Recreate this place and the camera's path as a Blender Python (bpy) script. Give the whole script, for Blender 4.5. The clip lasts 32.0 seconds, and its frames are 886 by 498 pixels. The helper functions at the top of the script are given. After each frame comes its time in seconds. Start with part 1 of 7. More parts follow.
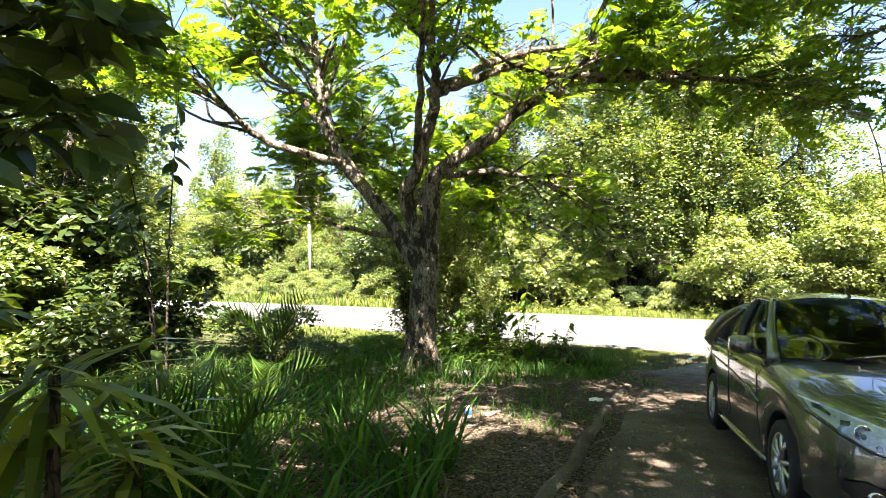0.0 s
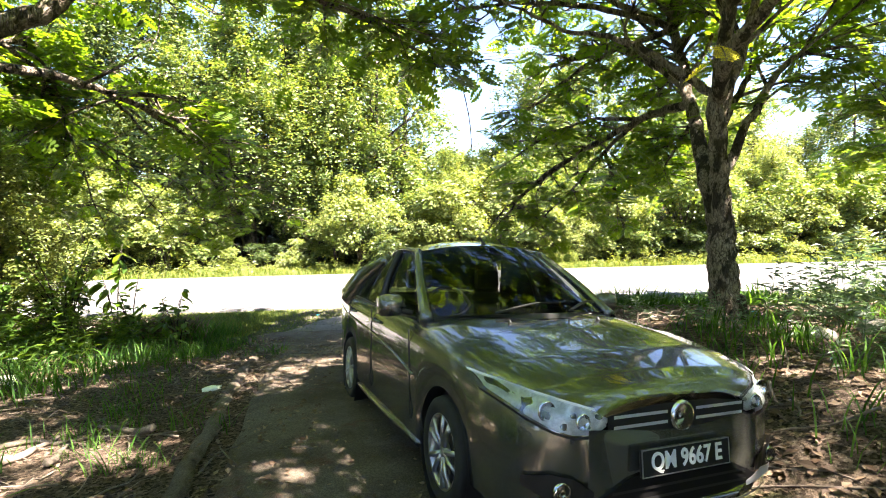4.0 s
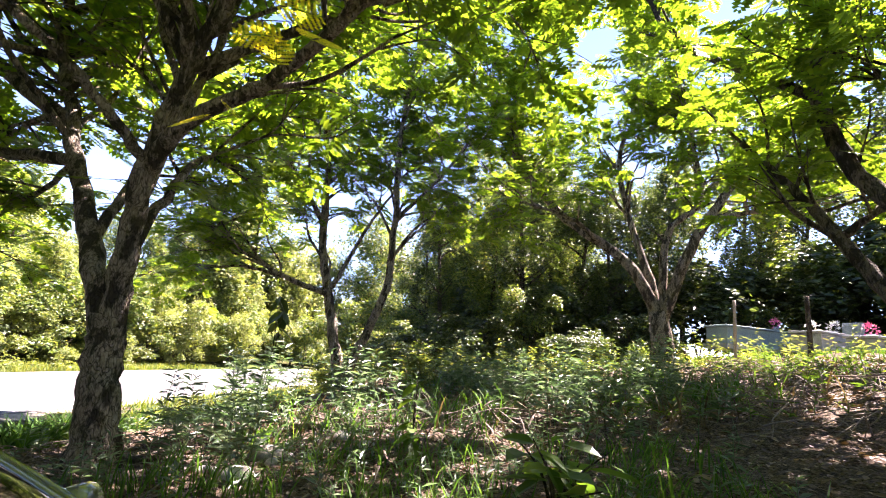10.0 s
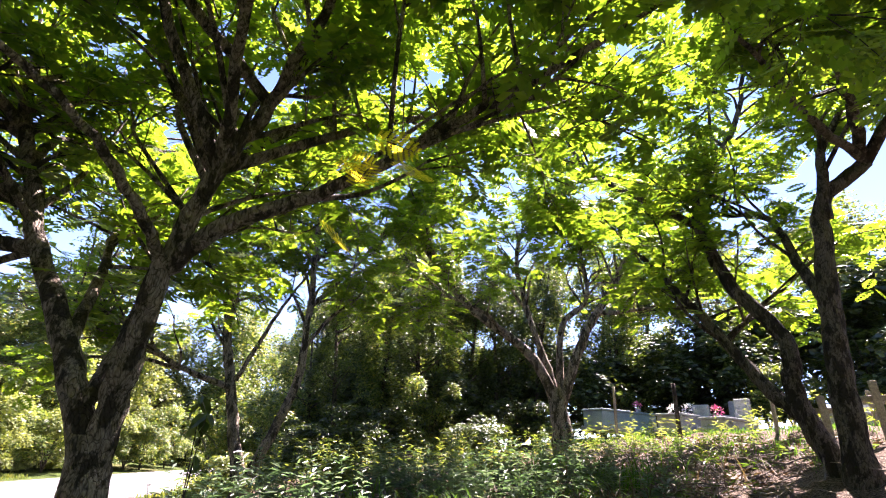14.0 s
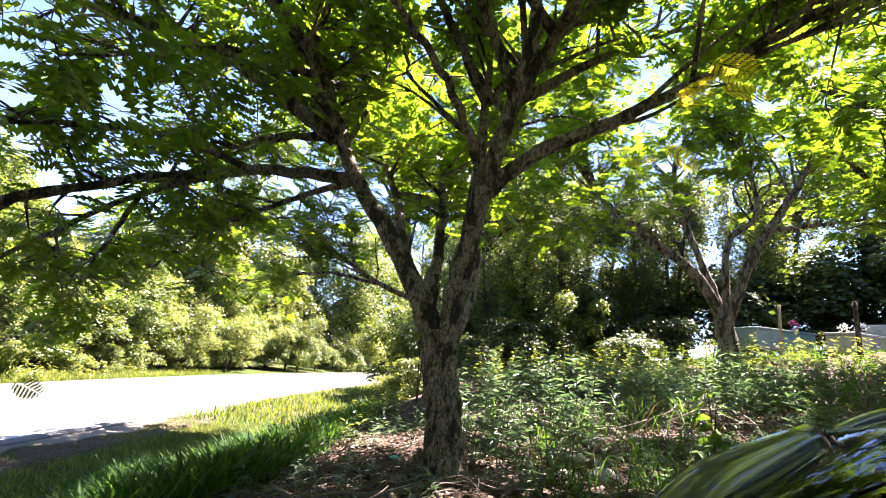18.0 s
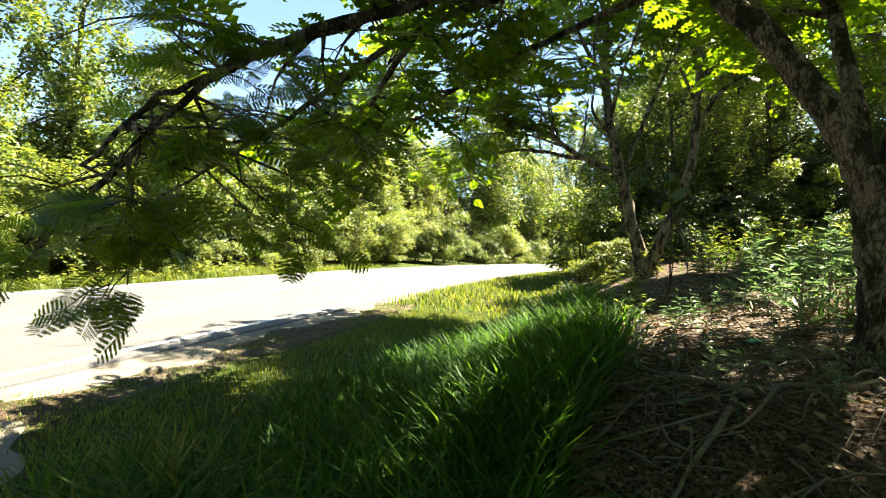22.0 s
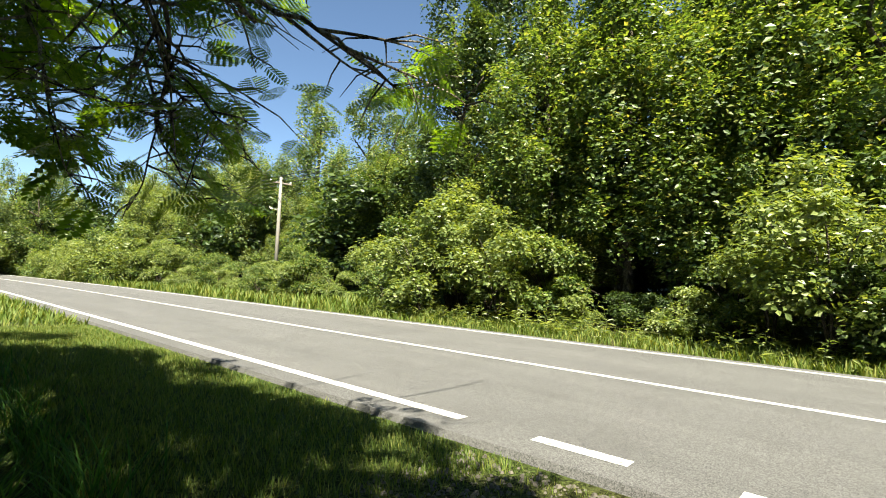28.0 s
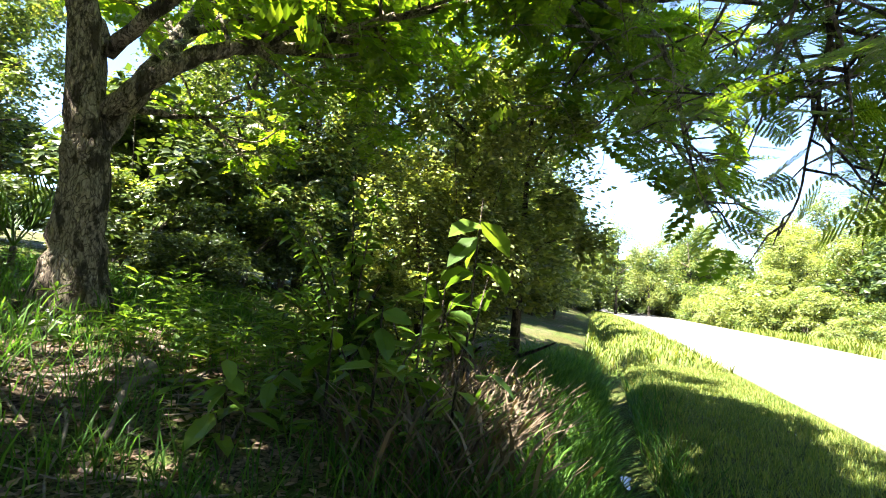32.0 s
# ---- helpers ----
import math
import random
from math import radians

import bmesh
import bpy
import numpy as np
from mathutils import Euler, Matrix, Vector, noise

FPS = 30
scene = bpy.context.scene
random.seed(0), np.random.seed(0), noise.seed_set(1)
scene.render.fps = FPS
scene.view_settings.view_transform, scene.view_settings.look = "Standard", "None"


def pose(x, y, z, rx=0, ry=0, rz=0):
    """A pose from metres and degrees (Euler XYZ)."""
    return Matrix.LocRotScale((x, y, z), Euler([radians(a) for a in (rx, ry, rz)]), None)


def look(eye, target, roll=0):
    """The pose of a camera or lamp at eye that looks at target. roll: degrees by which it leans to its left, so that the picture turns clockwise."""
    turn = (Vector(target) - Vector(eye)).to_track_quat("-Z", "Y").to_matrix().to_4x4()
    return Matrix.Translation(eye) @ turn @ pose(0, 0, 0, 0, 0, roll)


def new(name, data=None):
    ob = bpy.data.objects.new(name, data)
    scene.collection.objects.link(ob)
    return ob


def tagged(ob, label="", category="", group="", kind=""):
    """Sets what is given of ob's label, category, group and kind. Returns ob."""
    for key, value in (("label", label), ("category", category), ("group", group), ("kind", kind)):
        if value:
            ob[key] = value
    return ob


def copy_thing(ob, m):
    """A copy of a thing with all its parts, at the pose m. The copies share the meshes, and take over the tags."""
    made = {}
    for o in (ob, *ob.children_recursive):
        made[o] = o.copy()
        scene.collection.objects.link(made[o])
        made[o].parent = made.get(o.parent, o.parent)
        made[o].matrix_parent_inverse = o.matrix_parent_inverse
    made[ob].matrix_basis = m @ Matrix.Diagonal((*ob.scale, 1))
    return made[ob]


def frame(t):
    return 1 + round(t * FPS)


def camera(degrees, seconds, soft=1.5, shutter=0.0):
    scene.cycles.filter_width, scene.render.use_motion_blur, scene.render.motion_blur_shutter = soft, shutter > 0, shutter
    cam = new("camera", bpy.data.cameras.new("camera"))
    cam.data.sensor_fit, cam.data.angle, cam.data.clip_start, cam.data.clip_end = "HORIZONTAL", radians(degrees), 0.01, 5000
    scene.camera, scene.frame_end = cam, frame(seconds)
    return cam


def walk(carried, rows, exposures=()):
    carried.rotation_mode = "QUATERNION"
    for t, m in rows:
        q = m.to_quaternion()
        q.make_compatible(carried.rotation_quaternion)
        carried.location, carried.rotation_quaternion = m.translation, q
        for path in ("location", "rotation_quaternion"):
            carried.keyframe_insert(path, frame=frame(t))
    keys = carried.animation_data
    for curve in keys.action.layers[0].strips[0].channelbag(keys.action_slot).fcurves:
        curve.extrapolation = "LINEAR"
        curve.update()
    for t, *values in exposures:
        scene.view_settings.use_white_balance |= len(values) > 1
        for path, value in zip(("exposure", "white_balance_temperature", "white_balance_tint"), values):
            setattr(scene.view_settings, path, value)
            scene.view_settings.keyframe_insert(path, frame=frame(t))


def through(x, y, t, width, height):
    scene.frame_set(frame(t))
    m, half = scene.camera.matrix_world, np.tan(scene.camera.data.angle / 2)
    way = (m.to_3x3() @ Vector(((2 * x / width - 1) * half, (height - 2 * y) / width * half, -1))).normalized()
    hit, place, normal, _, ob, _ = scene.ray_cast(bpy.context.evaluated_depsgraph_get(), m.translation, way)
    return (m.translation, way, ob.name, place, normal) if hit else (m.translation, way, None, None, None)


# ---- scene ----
cam = camera(82.7, 32.0, 1.0)
PATH = [
    (0, (0.997, -14.784, 2.456), (-0.09, -13.106, 2.507), -1.4),
    (0.5, (0.95, -14.698, 2.46), (0.041, -12.916, 2.435), -1.7),
    (1, (0.852, -14.514, 2.433), (0.113, -12.656, 2.364), -1.7),
    (1.5, (0.775, -14.372, 2.417), (0.169, -12.47, 2.3), -2.2),
    (2, (0.76, -14.177, 2.363), (0.259, -12.249, 2.185), -2.3),
    (2.5, (0.766, -13.997, 2.339), (0.414, -12.041, 2.112), -1.7),
    (3, (0.763, -13.807, 2.312), (0.601, -11.827, 2.082), -0.9),
    (3.5, (0.699, -13.644, 2.348), (0.763, -11.654, 2.158), -0.5),
    (5.5, (0.865, -12.959, 2.281), (1.671, -11.129, 2.278), -0.5),
    (6, (0.8, -12.79, 2.3), (1.828, -11.075, 2.326), 0.6),
    (6.5, (0.815, -12.666, 2.309), (2.013, -11.066, 2.371), 1.1),
    (7, (0.915, -12.478, 2.272), (2.267, -11.009, 2.377), 1.8),
    (7.5, (0.977, -12.277, 2.254), (2.509, -11.001, 2.408), 2.5),
    (8, (0.888, -12.104, 2.284), (2.58, -11.055, 2.478), 3.2),
    (8.5, (0.894, -11.912, 2.299), (2.693, -11.072, 2.541), 3.9),
    (9, (0.969, -11.743, 2.264), (2.834, -11.088, 2.566), 4.4),
    (9.5, (0.952, -11.575, 2.237), (2.857, -11.081, 2.596), 5.2),
    (10, (0.845, -11.415, 2.273), (2.775, -11.083, 2.677), 6.0),
    (10.5, (0.818, -11.301, 2.272), (2.756, -11.106, 2.726), 6.7),
    (11, (0.895, -11.138, 2.258), (2.829, -11.078, 2.764), 7.3),
    (11.5, (0.871, -11.035, 2.268), (2.793, -11.069, 2.819), 7.7),
    (12, (0.724, -10.746, 2.301), (2.633, -10.849, 2.89), 6.7),
    (12.5, (0.606, -10.431, 2.333), (2.501, -10.565, 2.959), 5.2),
    (13, (0.527, -10.226, 2.34), (2.402, -10.395, 3.014), 4.2),
    (13.5, (0.464, -10.036, 2.353), (2.313, -10.262, 3.081), 3.7),
    (15.5, (0.250, -9.152, 2.297), (2.083, -9.174, 3.096), 2.2),
    (16, (0.064, -8.89, 2.274), (1.929, -8.864, 2.995), 2.4),
    (16.5, (0.032, -8.695, 2.19), (1.927, -8.629, 2.825), 3.5),
    (17, (0.066, -8.467, 2.127), (1.986, -8.371, 2.68), 4.4),
    (17.5, (0.024, -8.237, 2.072), (1.962, -8.122, 2.552), 4.9),
    (18, (0.025, -7.967, 2.041), (1.974, -7.817, 2.464), 5.3),
    (18.5, (0.132, -7.675, 1.967), (2.085, -7.467, 2.345), 5.0),
    (19, (0.334, -7.4, 1.929), (2.292, -7.144, 2.247), 4.5),
    (19.5, (0.430, -7.128, 1.858), (2.397, -6.848, 2.084), 4.5),
    (20, (0.545, -6.874, 1.802), (2.512, -6.54, 1.936), 4.3),
    (20.5, (0.709, -6.574, 1.743), (2.665, -6.163, 1.815), 3.7),
    (21, (0.788, -6.294, 1.706), (2.735, -5.837, 1.747), 3.5),
    (21.5, (0.76, -6.026, 1.708), (2.699, -5.537, 1.718), 3.2),
    (22, (0.896, -5.812, 1.626), (2.812, -5.239, 1.607), 3.2),
    (22.5, (0.984, -5.516, 1.521), (2.86, -4.825, 1.485), 3.4),
    (23, (1.147, -5.285, 1.471), (2.935, -4.389, 1.437), 4.0),
    (23.5, (1.224, -5.018, 1.45), (2.826, -3.821, 1.413), 3.5),
    (24, (1.467, -4.767, 1.374), (2.768, -3.248, 1.361), 2.8),
    (24.5, (1.561, -4.452, 1.274), (2.501, -2.686, 1.314), 2.1),
    (25, (1.454, -4.278, 1.241), (2.159, -2.408, 1.308), 2.9),
    (25.5, (1.342, -4.142, 1.225), (1.791, -2.194, 1.288), 3.1),
    (26, (1.179, -3.951, 1.2), (1.219, -1.953, 1.273), 2.9),
    (26.5, (1.085, -3.742, 1.156), (0.645, -1.793, 1.261), 2.9),
    (28.5, (0.694, -3.53, 1.25), (-0.849, -2.265, 1.392), 2.6),
    (29, (0.444, -3.401, 1.232), (-1.286, -2.413, 1.405), 3.6),
    (29.5, (0.275, -3.37, 1.222), (-1.574, -2.625, 1.389), 4.3),
    (30, (0.094, -3.387, 1.217), (-1.835, -2.886, 1.378), 4.1),
    (30.5, (0.013, -3.405, 1.232), (-1.971, -3.209, 1.386), 3.4),
    (31, (-0.029, -3.4, 1.255), (-2.017, -3.549, 1.414), 3.7),
    (31.5, (-0.058, -3.377, 1.243), (-2.001, -3.822, 1.409), 4.7),
    (32, (-0.09, -3.369, 1.228), (-1.997, -3.952, 1.379), 5.0),
]
EXPOSURES = [(0, 3.6, 6610, 22), (1, 3.55, 6760, 22), (3, 3.97, 6650, 21), (5.5, 3.57, 6760, 22), (7, 3.62, 6600, 33), (9, 3.55, 6460, 37), (12, 3.32, 6350, 41), (13.5, 3.28, 6250, 41), (16, 3.02, 6150, 38), (18, 3.5, 6300, 33), (20, 3.5, 6760, 19), (22, 3.07, 7250, 7), (24.5, 2.12, 6350, 4), (26, 2.01, 6750, 6), (28.5, 2.2, 6850, 3), (30, 2.85, 6950, 4), (31.3, 3.5, 6950, 11), (32, 3.75, 6500, 15)]
walk(cam, [(t, look(*p)) for t, *p in PATH], EXPOSURES)

# ---- world, sun, exposure ----
SUN_AZ = math.atan2(-0.66, 0.75)          # towards +x, a little behind the start
SUN_EL = radians(57)
world = bpy.data.worlds.new("sky")
scene.world = world
world.use_nodes = True
wn = world.node_tree.nodes
sky = wn.new("ShaderNodeTexSky")
sky.sky_type = "NISHITA"
sky.sun_disc = False
sky.sun_elevation = SUN_EL
sky.sun_rotation = math.pi / 2 - SUN_AZ
sky.air_density = 0.8
sky.dust_density = 0.0
sky.ozone_density = 3.0
world.node_tree.links.new(sky.outputs[0], wn["Background"].inputs[0])
wn["Background"].inputs[1].default_value = 0.05
sun_dir = Vector((math.cos(SUN_AZ) * math.cos(SUN_EL), math.sin(SUN_AZ) * math.cos(SUN_EL), math.sin(SUN_EL)))
sun_data = bpy.data.lights.new("sun", "SUN")
sun_data.energy = 5.0
sun_data.angle = radians(0.53)
sun_data.color = (1.0, 0.93, 0.79)
sun = new("sun", sun_data)
sun.matrix_world = look(Vector((0, 0, 60)), Vector((0, 0, 60)) - sun_dir)


# ---- mesh helpers ----
def mesh_from(name, V, F):
    """A mesh from an array of vertices and one (n, 3) or (n, 4) array of faces, or a list of such arrays."""
    me = bpy.data.meshes.new(name)
    V = np.asarray(V, np.float32).reshape(-1, 3)
    Fs = [np.asarray(f, np.int32) for f in (F if isinstance(F, list) else [F]) if len(f)]
    me.vertices.add(len(V))
    me.vertices.foreach_set("co", V.ravel())
    loops = np.concatenate([f.ravel() for f in Fs])
    sizes = np.concatenate([np.full(len(f), f.shape[1], np.int32) for f in Fs])
    me.loops.add(len(loops))
    me.loops.foreach_set("vertex_index", loops)
    me.polygons.add(len(sizes))
    me.polygons.foreach_set("loop_start", np.r_[0, np.cumsum(sizes)[:-1]].astype(np.int32))
    me.update(calc_edges=True)
    return me


def smooth(me, on=True):
    me.polygons.foreach_set("use_smooth", np.full(len(me.polygons), on))
    return me


def mesh_part(name, V, F, material, parent=None, label="", is_smooth=True, kind=""):
    me = mesh_from(name, V, F)
    smooth(me, is_smooth)
    me.materials.append(material)
    ob = new(name, me)
    if parent:
        ob.parent = parent
    if label:
        ob["label"] = label
    if kind:
        ob["kind"] = kind
    return ob


def part(name, bm, material, parent, label="", is_smooth=False):
    me = bpy.data.meshes.new(name)
    bm.to_mesh(me)
    bm.free()
    smooth(me, is_smooth)
    me.materials.append(material)
    ob = new(name, me)
    ob.parent = parent
    if label:
        ob["label"] = label
    return ob


def empty(name, m, label, category, group=""):
    ob = new(name)
    ob.matrix_world = m
    return tagged(ob, label, category, group)


class Pile:
    """Collects pieces of geometry for one mesh."""

    def __init__(self):
        self.V, self.Q, self.T, self.n = [], [], [], 0

    def add(self, V, Q=(), T=()):
        V = np.asarray(V, np.float32).reshape(-1, 3)
        self.V.append(V)
        if len(Q):
            self.Q.append(np.asarray(Q, np.int32) + self.n)
        if len(T):
            self.T.append(np.asarray(T, np.int32) + self.n)
        self.n += len(V)

    def faces(self):
        out = []
        if self.Q:
            out.append(np.concatenate(self.Q))
        if self.T:
            out.append(np.concatenate(self.T))
        return out

    def mesh(self, name, material, parent=None, label="", is_smooth=True, kind=""):
        return mesh_part(name, np.concatenate(self.V), self.faces(), material, parent, label, is_smooth, kind)


def unit(a):
    a = np.asarray(a, float)
    return a / np.maximum(np.linalg.norm(a, axis=-1, keepdims=True), 1e-9)


def spline(points, n):
    """Catmull-Rom through the points, n steps a span."""
    P = np.asarray(points, float)
    P = np.vstack([2 * P[0] - P[1], P, 2 * P[-1] - P[-2]])
    out = []
    for i in range(1, len(P) - 2):
        a, b, c, d = P[i - 1 : i + 3]
        for t in np.linspace(0, 1, n, endpoint=False):
            out.append(0.5 * (2 * b + (c - a) * t + (2 * a - 5 * b + 4 * c - d) * t**2 + (3 * b - a - 3 * c + d) * t**3))
    out.append(P[-2])
    return np.array(out)


def tube(points, radii, sides=8, rng=None, rough=0.0):
    """Vertices and quads of a closed tube along the points."""
    P = np.asarray(points, float)
    R = np.broadcast_to(np.asarray(radii, float), len(P))
    D = unit(np.gradient(P, axis=0))
    ref = np.array((0.0, 0, 1)) if abs(D[0][2]) < 0.9 else np.array((1.0, 0, 0))
    ring = []
    u = unit(np.cross(D[0], ref))
    ang = np.linspace(0, 2 * np.pi, sides, endpoint=False)
    for p, d, r in zip(P, D, R):
        u = unit(u - d * (u @ d))
        v = np.cross(d, u)
        k = r * (1 + (rng.normal(0, rough, sides) if rng is not None else 0))
        ring.append(p + (np.cos(ang) * k)[:, None] * u + (np.sin(ang) * k)[:, None] * v)
    V = np.concatenate(ring)
    i = np.arange(len(P) - 1)[:, None] * sides
    j = np.arange(sides)[None]
    k = (j + 1) % sides
    Q = np.stack([i + j, i + k, i + sides + k, i + sides + j], -1).reshape(-1, 4)
    T = [(0, b, a) for a, b in zip(range(1, sides - 1), range(2, sides))]
    o = (len(P) - 1) * sides
    T += [(o, o + a, o + b) for a, b in zip(range(1, sides - 1), range(2, sides))]
    return V, Q, np.array(T)


def box(bm, x0, y0, z0, x1, y1, z1, bevel=0.0):
    made = bmesh.ops.create_cube(bm, size=1.0)["verts"]
    for v in made:
        v.co = Vector((x0 + (v.co.x + 0.5) * (x1 - x0), y0 + (v.co.y + 0.5) * (y1 - y0), z0 + (v.co.z + 0.5) * (z1 - z0)))
    if bevel:
        edges = list({e for v in made for e in v.link_edges})
        bmesh.ops.bevel(bm, geom=edges, offset=bevel, segments=2, affect="EDGES", profile=0.5)
    return bm


# ---- materials ----
def material(name):
    m = bpy.data.materials.new(name)
    m.use_nodes = True
    return m, m.node_tree.nodes, m.node_tree.links, m.node_tree.nodes["Principled BSDF"]


def noise_node(nodes, links, coord, scale, detail=4.0, rough=0.6):
    n = nodes.new("ShaderNodeTexNoise")
    n.inputs["Scale"].default_value = scale
    n.inputs["Detail"].default_value = detail
    n.inputs["Roughness"].default_value = rough
    links.new(coord, n.inputs["Vector"])
    return n.outputs["Fac"]


def ramp(nodes, links, fac, stops):
    r = nodes.new("ShaderNodeValToRGB")
    e = r.color_ramp.elements
    while len(e) < len(stops):
        e.new(0.5)
    for el, (p, c) in zip(e, stops):
        el.position, el.color = p, (*c, 1)
    links.new(fac, r.inputs["Fac"])
    return r.outputs["Color"]


def mixed(nodes, links, fac, a, b, mode="MIX"):
    n = nodes.new("ShaderNodeMix")
    n.data_type = "RGBA"
    n.blend_type = mode
    for sock, val in ((n.inputs[0], fac), (n.inputs[6], a), (n.inputs[7], b)):
        if hasattr(val, "links"):
            links.new(val, sock)
        else:
            sock.default_value = val if not isinstance(val, tuple) else (*val, 1)
    return n.outputs[2]


def bumped(nodes, links, bsdf, height, strength, distance):
    b = nodes.new("ShaderNodeBump")
    b.inputs["Strength"].default_value = strength
    b.inputs["Distance"].default_value = distance
    links.new(height, b.inputs["Height"])
    links.new(b.outputs[0], bsdf.inputs["Normal"])


def position(nodes):
    return nodes.new("ShaderNodeNewGeometry").outputs["Position"]


def grainy(name, dark, light, scale, fine, rough=0.85, bump=0.5, dist=0.02, third=None, metal=0.0):
    """A rough surface in two or three colours, varied at two scales."""
    m, nodes, links, bsdf = material(name)
    pos = nodes.new("ShaderNodeTexCoord").outputs["Object"]
    big = noise_node(nodes, links, pos, scale)
    small = noise_node(nodes, links, pos, fine, 6, 0.7)
    col = ramp(nodes, links, big, [(0.3, dark), (0.7, light)] if third is None else [(0.25, dark), (0.5, light), (0.75, third)])
    col = mixed(nodes, links, 0.55, col, ramp(nodes, links, small, [(0.25, tuple(c * 0.45 for c in dark)), (0.75, tuple(min(1, c * 1.35) for c in light))]))
    links.new(col, bsdf.inputs["Base Color"])
    bsdf.inputs["Roughness"].default_value = rough
    bsdf.inputs["Metallic"].default_value = metal
    bsdf.inputs["Specular IOR Level"].default_value = 0.5 if metal else 0.15
    bumped(nodes, links, bsdf, small, bump, dist)
    return m


def leafy(name, dark, mid, light, shine=0.42, through=0.45, patch=None, spec=0.28, clear=(2.3, 2.05, 0.75)):
    """Leaves: colour differs from leaf to leaf, and light comes through them."""
    m, nodes, links, bsdf = material(name)
    geo = nodes.new("ShaderNodeNewGeometry")
    pick = geo.outputs["Random Per Island"]
    col = ramp(nodes, links, pick, [(0.0, dark), (0.55, mid), (0.9, light)] if patch is None else [(0.0, dark), (0.5, mid), (0.88, light), (0.97, patch)])
    big = noise_node(nodes, links, geo.outputs["Position"], 0.9, 2)
    col = mixed(nodes, links, big, mixed(nodes, links, 0.4, col, dark), mixed(nodes, links, 0.25, col, light))
    links.new(col, bsdf.inputs["Base Color"])
    bsdf.inputs["Roughness"].default_value = shine
    bsdf.inputs["Specular IOR Level"].default_value = spec
    tr = nodes.new("ShaderNodeBsdfTranslucent")
    glow = mixed(nodes, links, 1.0, col, clear, "MULTIPLY")
    links.new(glow, tr.inputs["Color"])
    mix = nodes.new("ShaderNodeMixShader")
    mix.inputs[0].default_value = through
    links.new(bsdf.outputs[0], mix.inputs[1])
    links.new(tr.outputs[0], mix.inputs[2])
    links.new(mix.outputs[0], nodes["Material Output"].inputs["Surface"])
    return m


def plain(name, color, rough=0.5, metal=0.0, coat=0.0, spec=0.5, wear=0.08, scale=9.0):
    m, nodes, links, bsdf = material(name)
    pos = nodes.new("ShaderNodeTexCoord").outputs["Object"]
    n = noise_node(nodes, links, pos, scale, 5, 0.65)
    links.new(ramp(nodes, links, n, [(0.3, tuple(c * (1 - wear) for c in color)), (0.7, tuple(min(1, c * (1 + wear)) for c in color))]), bsdf.inputs["Base Color"])
    bsdf.inputs["Roughness"].default_value = rough
    bsdf.inputs["Metallic"].default_value = metal
    bsdf.inputs["Coat Weight"].default_value = coat
    bsdf.inputs["Coat Roughness"].default_value = 0.04
    bsdf.inputs["Specular IOR Level"].default_value = spec
    return m


def bark(name, light, mid, dark, moss):
    m, nodes, links, bsdf = material(name)
    tc = nodes.new("ShaderNodeTexCoord").outputs["Object"]
    mp = nodes.new("ShaderNodeMapping")
    mp.inputs["Scale"].default_value = (1, 1, 0.42)
    links.new(tc, mp.inputs["Vector"])
    cracks = nodes.new("ShaderNodeTexVoronoi")
    cracks.feature = "DISTANCE_TO_EDGE"
    cracks.inputs["Scale"].default_value = 17
    warp = nodes.new("ShaderNodeVectorMath")
    warp.operation = "MULTIPLY_ADD"
    wob = nodes.new("ShaderNodeTexNoise")
    wob.inputs["Scale"].default_value = 9
    links.new(mp.outputs[0], wob.inputs["Vector"])
    links.new(wob.outputs["Color"], warp.inputs[0])
    warp.inputs[1].default_value = (0.26, 0.26, 0.26)
    links.new(mp.outputs[0], warp.inputs[2])
    links.new(warp.outputs[0], cracks.inputs["Vector"])
    fine = noise_node(nodes, links, mp.outputs[0], 45, 6, 0.7)
    big = noise_node(nodes, links, tc, 2.6, 4, 0.65)
    patch = noise_node(nodes, links, mp.outputs[0], 6.5, 6, 0.68)
    col = ramp(nodes, links, fine, [(0.3, mid), (0.62, light)])
    col = mixed(nodes, links, ramp(nodes, links, cracks.outputs["Distance"], [(0.0, (0.75, 0.75, 0.75)), (0.1, (0, 0, 0))]), col, dark)
    col = mixed(nodes, links, ramp(nodes, links, patch, [(0.49, (0, 0, 0)), (0.55, (0.85, 0.85, 0.85))]), col, dark)
    col = mixed(nodes, links, ramp(nodes, links, big, [(0.55, (0, 0, 0)), (0.72, (0.6, 0.6, 0.6))]), col, moss)
    links.new(col, bsdf.inputs["Base Color"])
    bsdf.inputs["Roughness"].default_value = 0.9
    bsdf.inputs["Specular IOR Level"].default_value = 0.12
    h = nodes.new("ShaderNodeMath")
    h.operation = "ADD"
    links.new(ramp(nodes, links, cracks.outputs["Distance"], [(0.0, (0, 0, 0)), (0.12, (1, 1, 1))]), h.inputs[0])
    links.new(fine, h.inputs[1])
    bumped(nodes, links, bsdf, h.outputs[0], 0.8, 0.03)
    return m


def chips(nodes, links, pos, scale, col, low, high):
    """Breaks a colour into small grains, each lighter or darker than its neighbours."""
    v = nodes.new("ShaderNodeTexVoronoi")
    v.inputs["Scale"].default_value = scale
    links.new(pos, v.inputs["Vector"])
    tone = ramp(nodes, links, v.outputs["Color"], [(0.2, (low, low, low * 0.97)), (0.5, (1, 1, 1)), (0.8, (high, high, high * 0.98))])
    return mixed(nodes, links, 1.0, col, tone, "MULTIPLY")


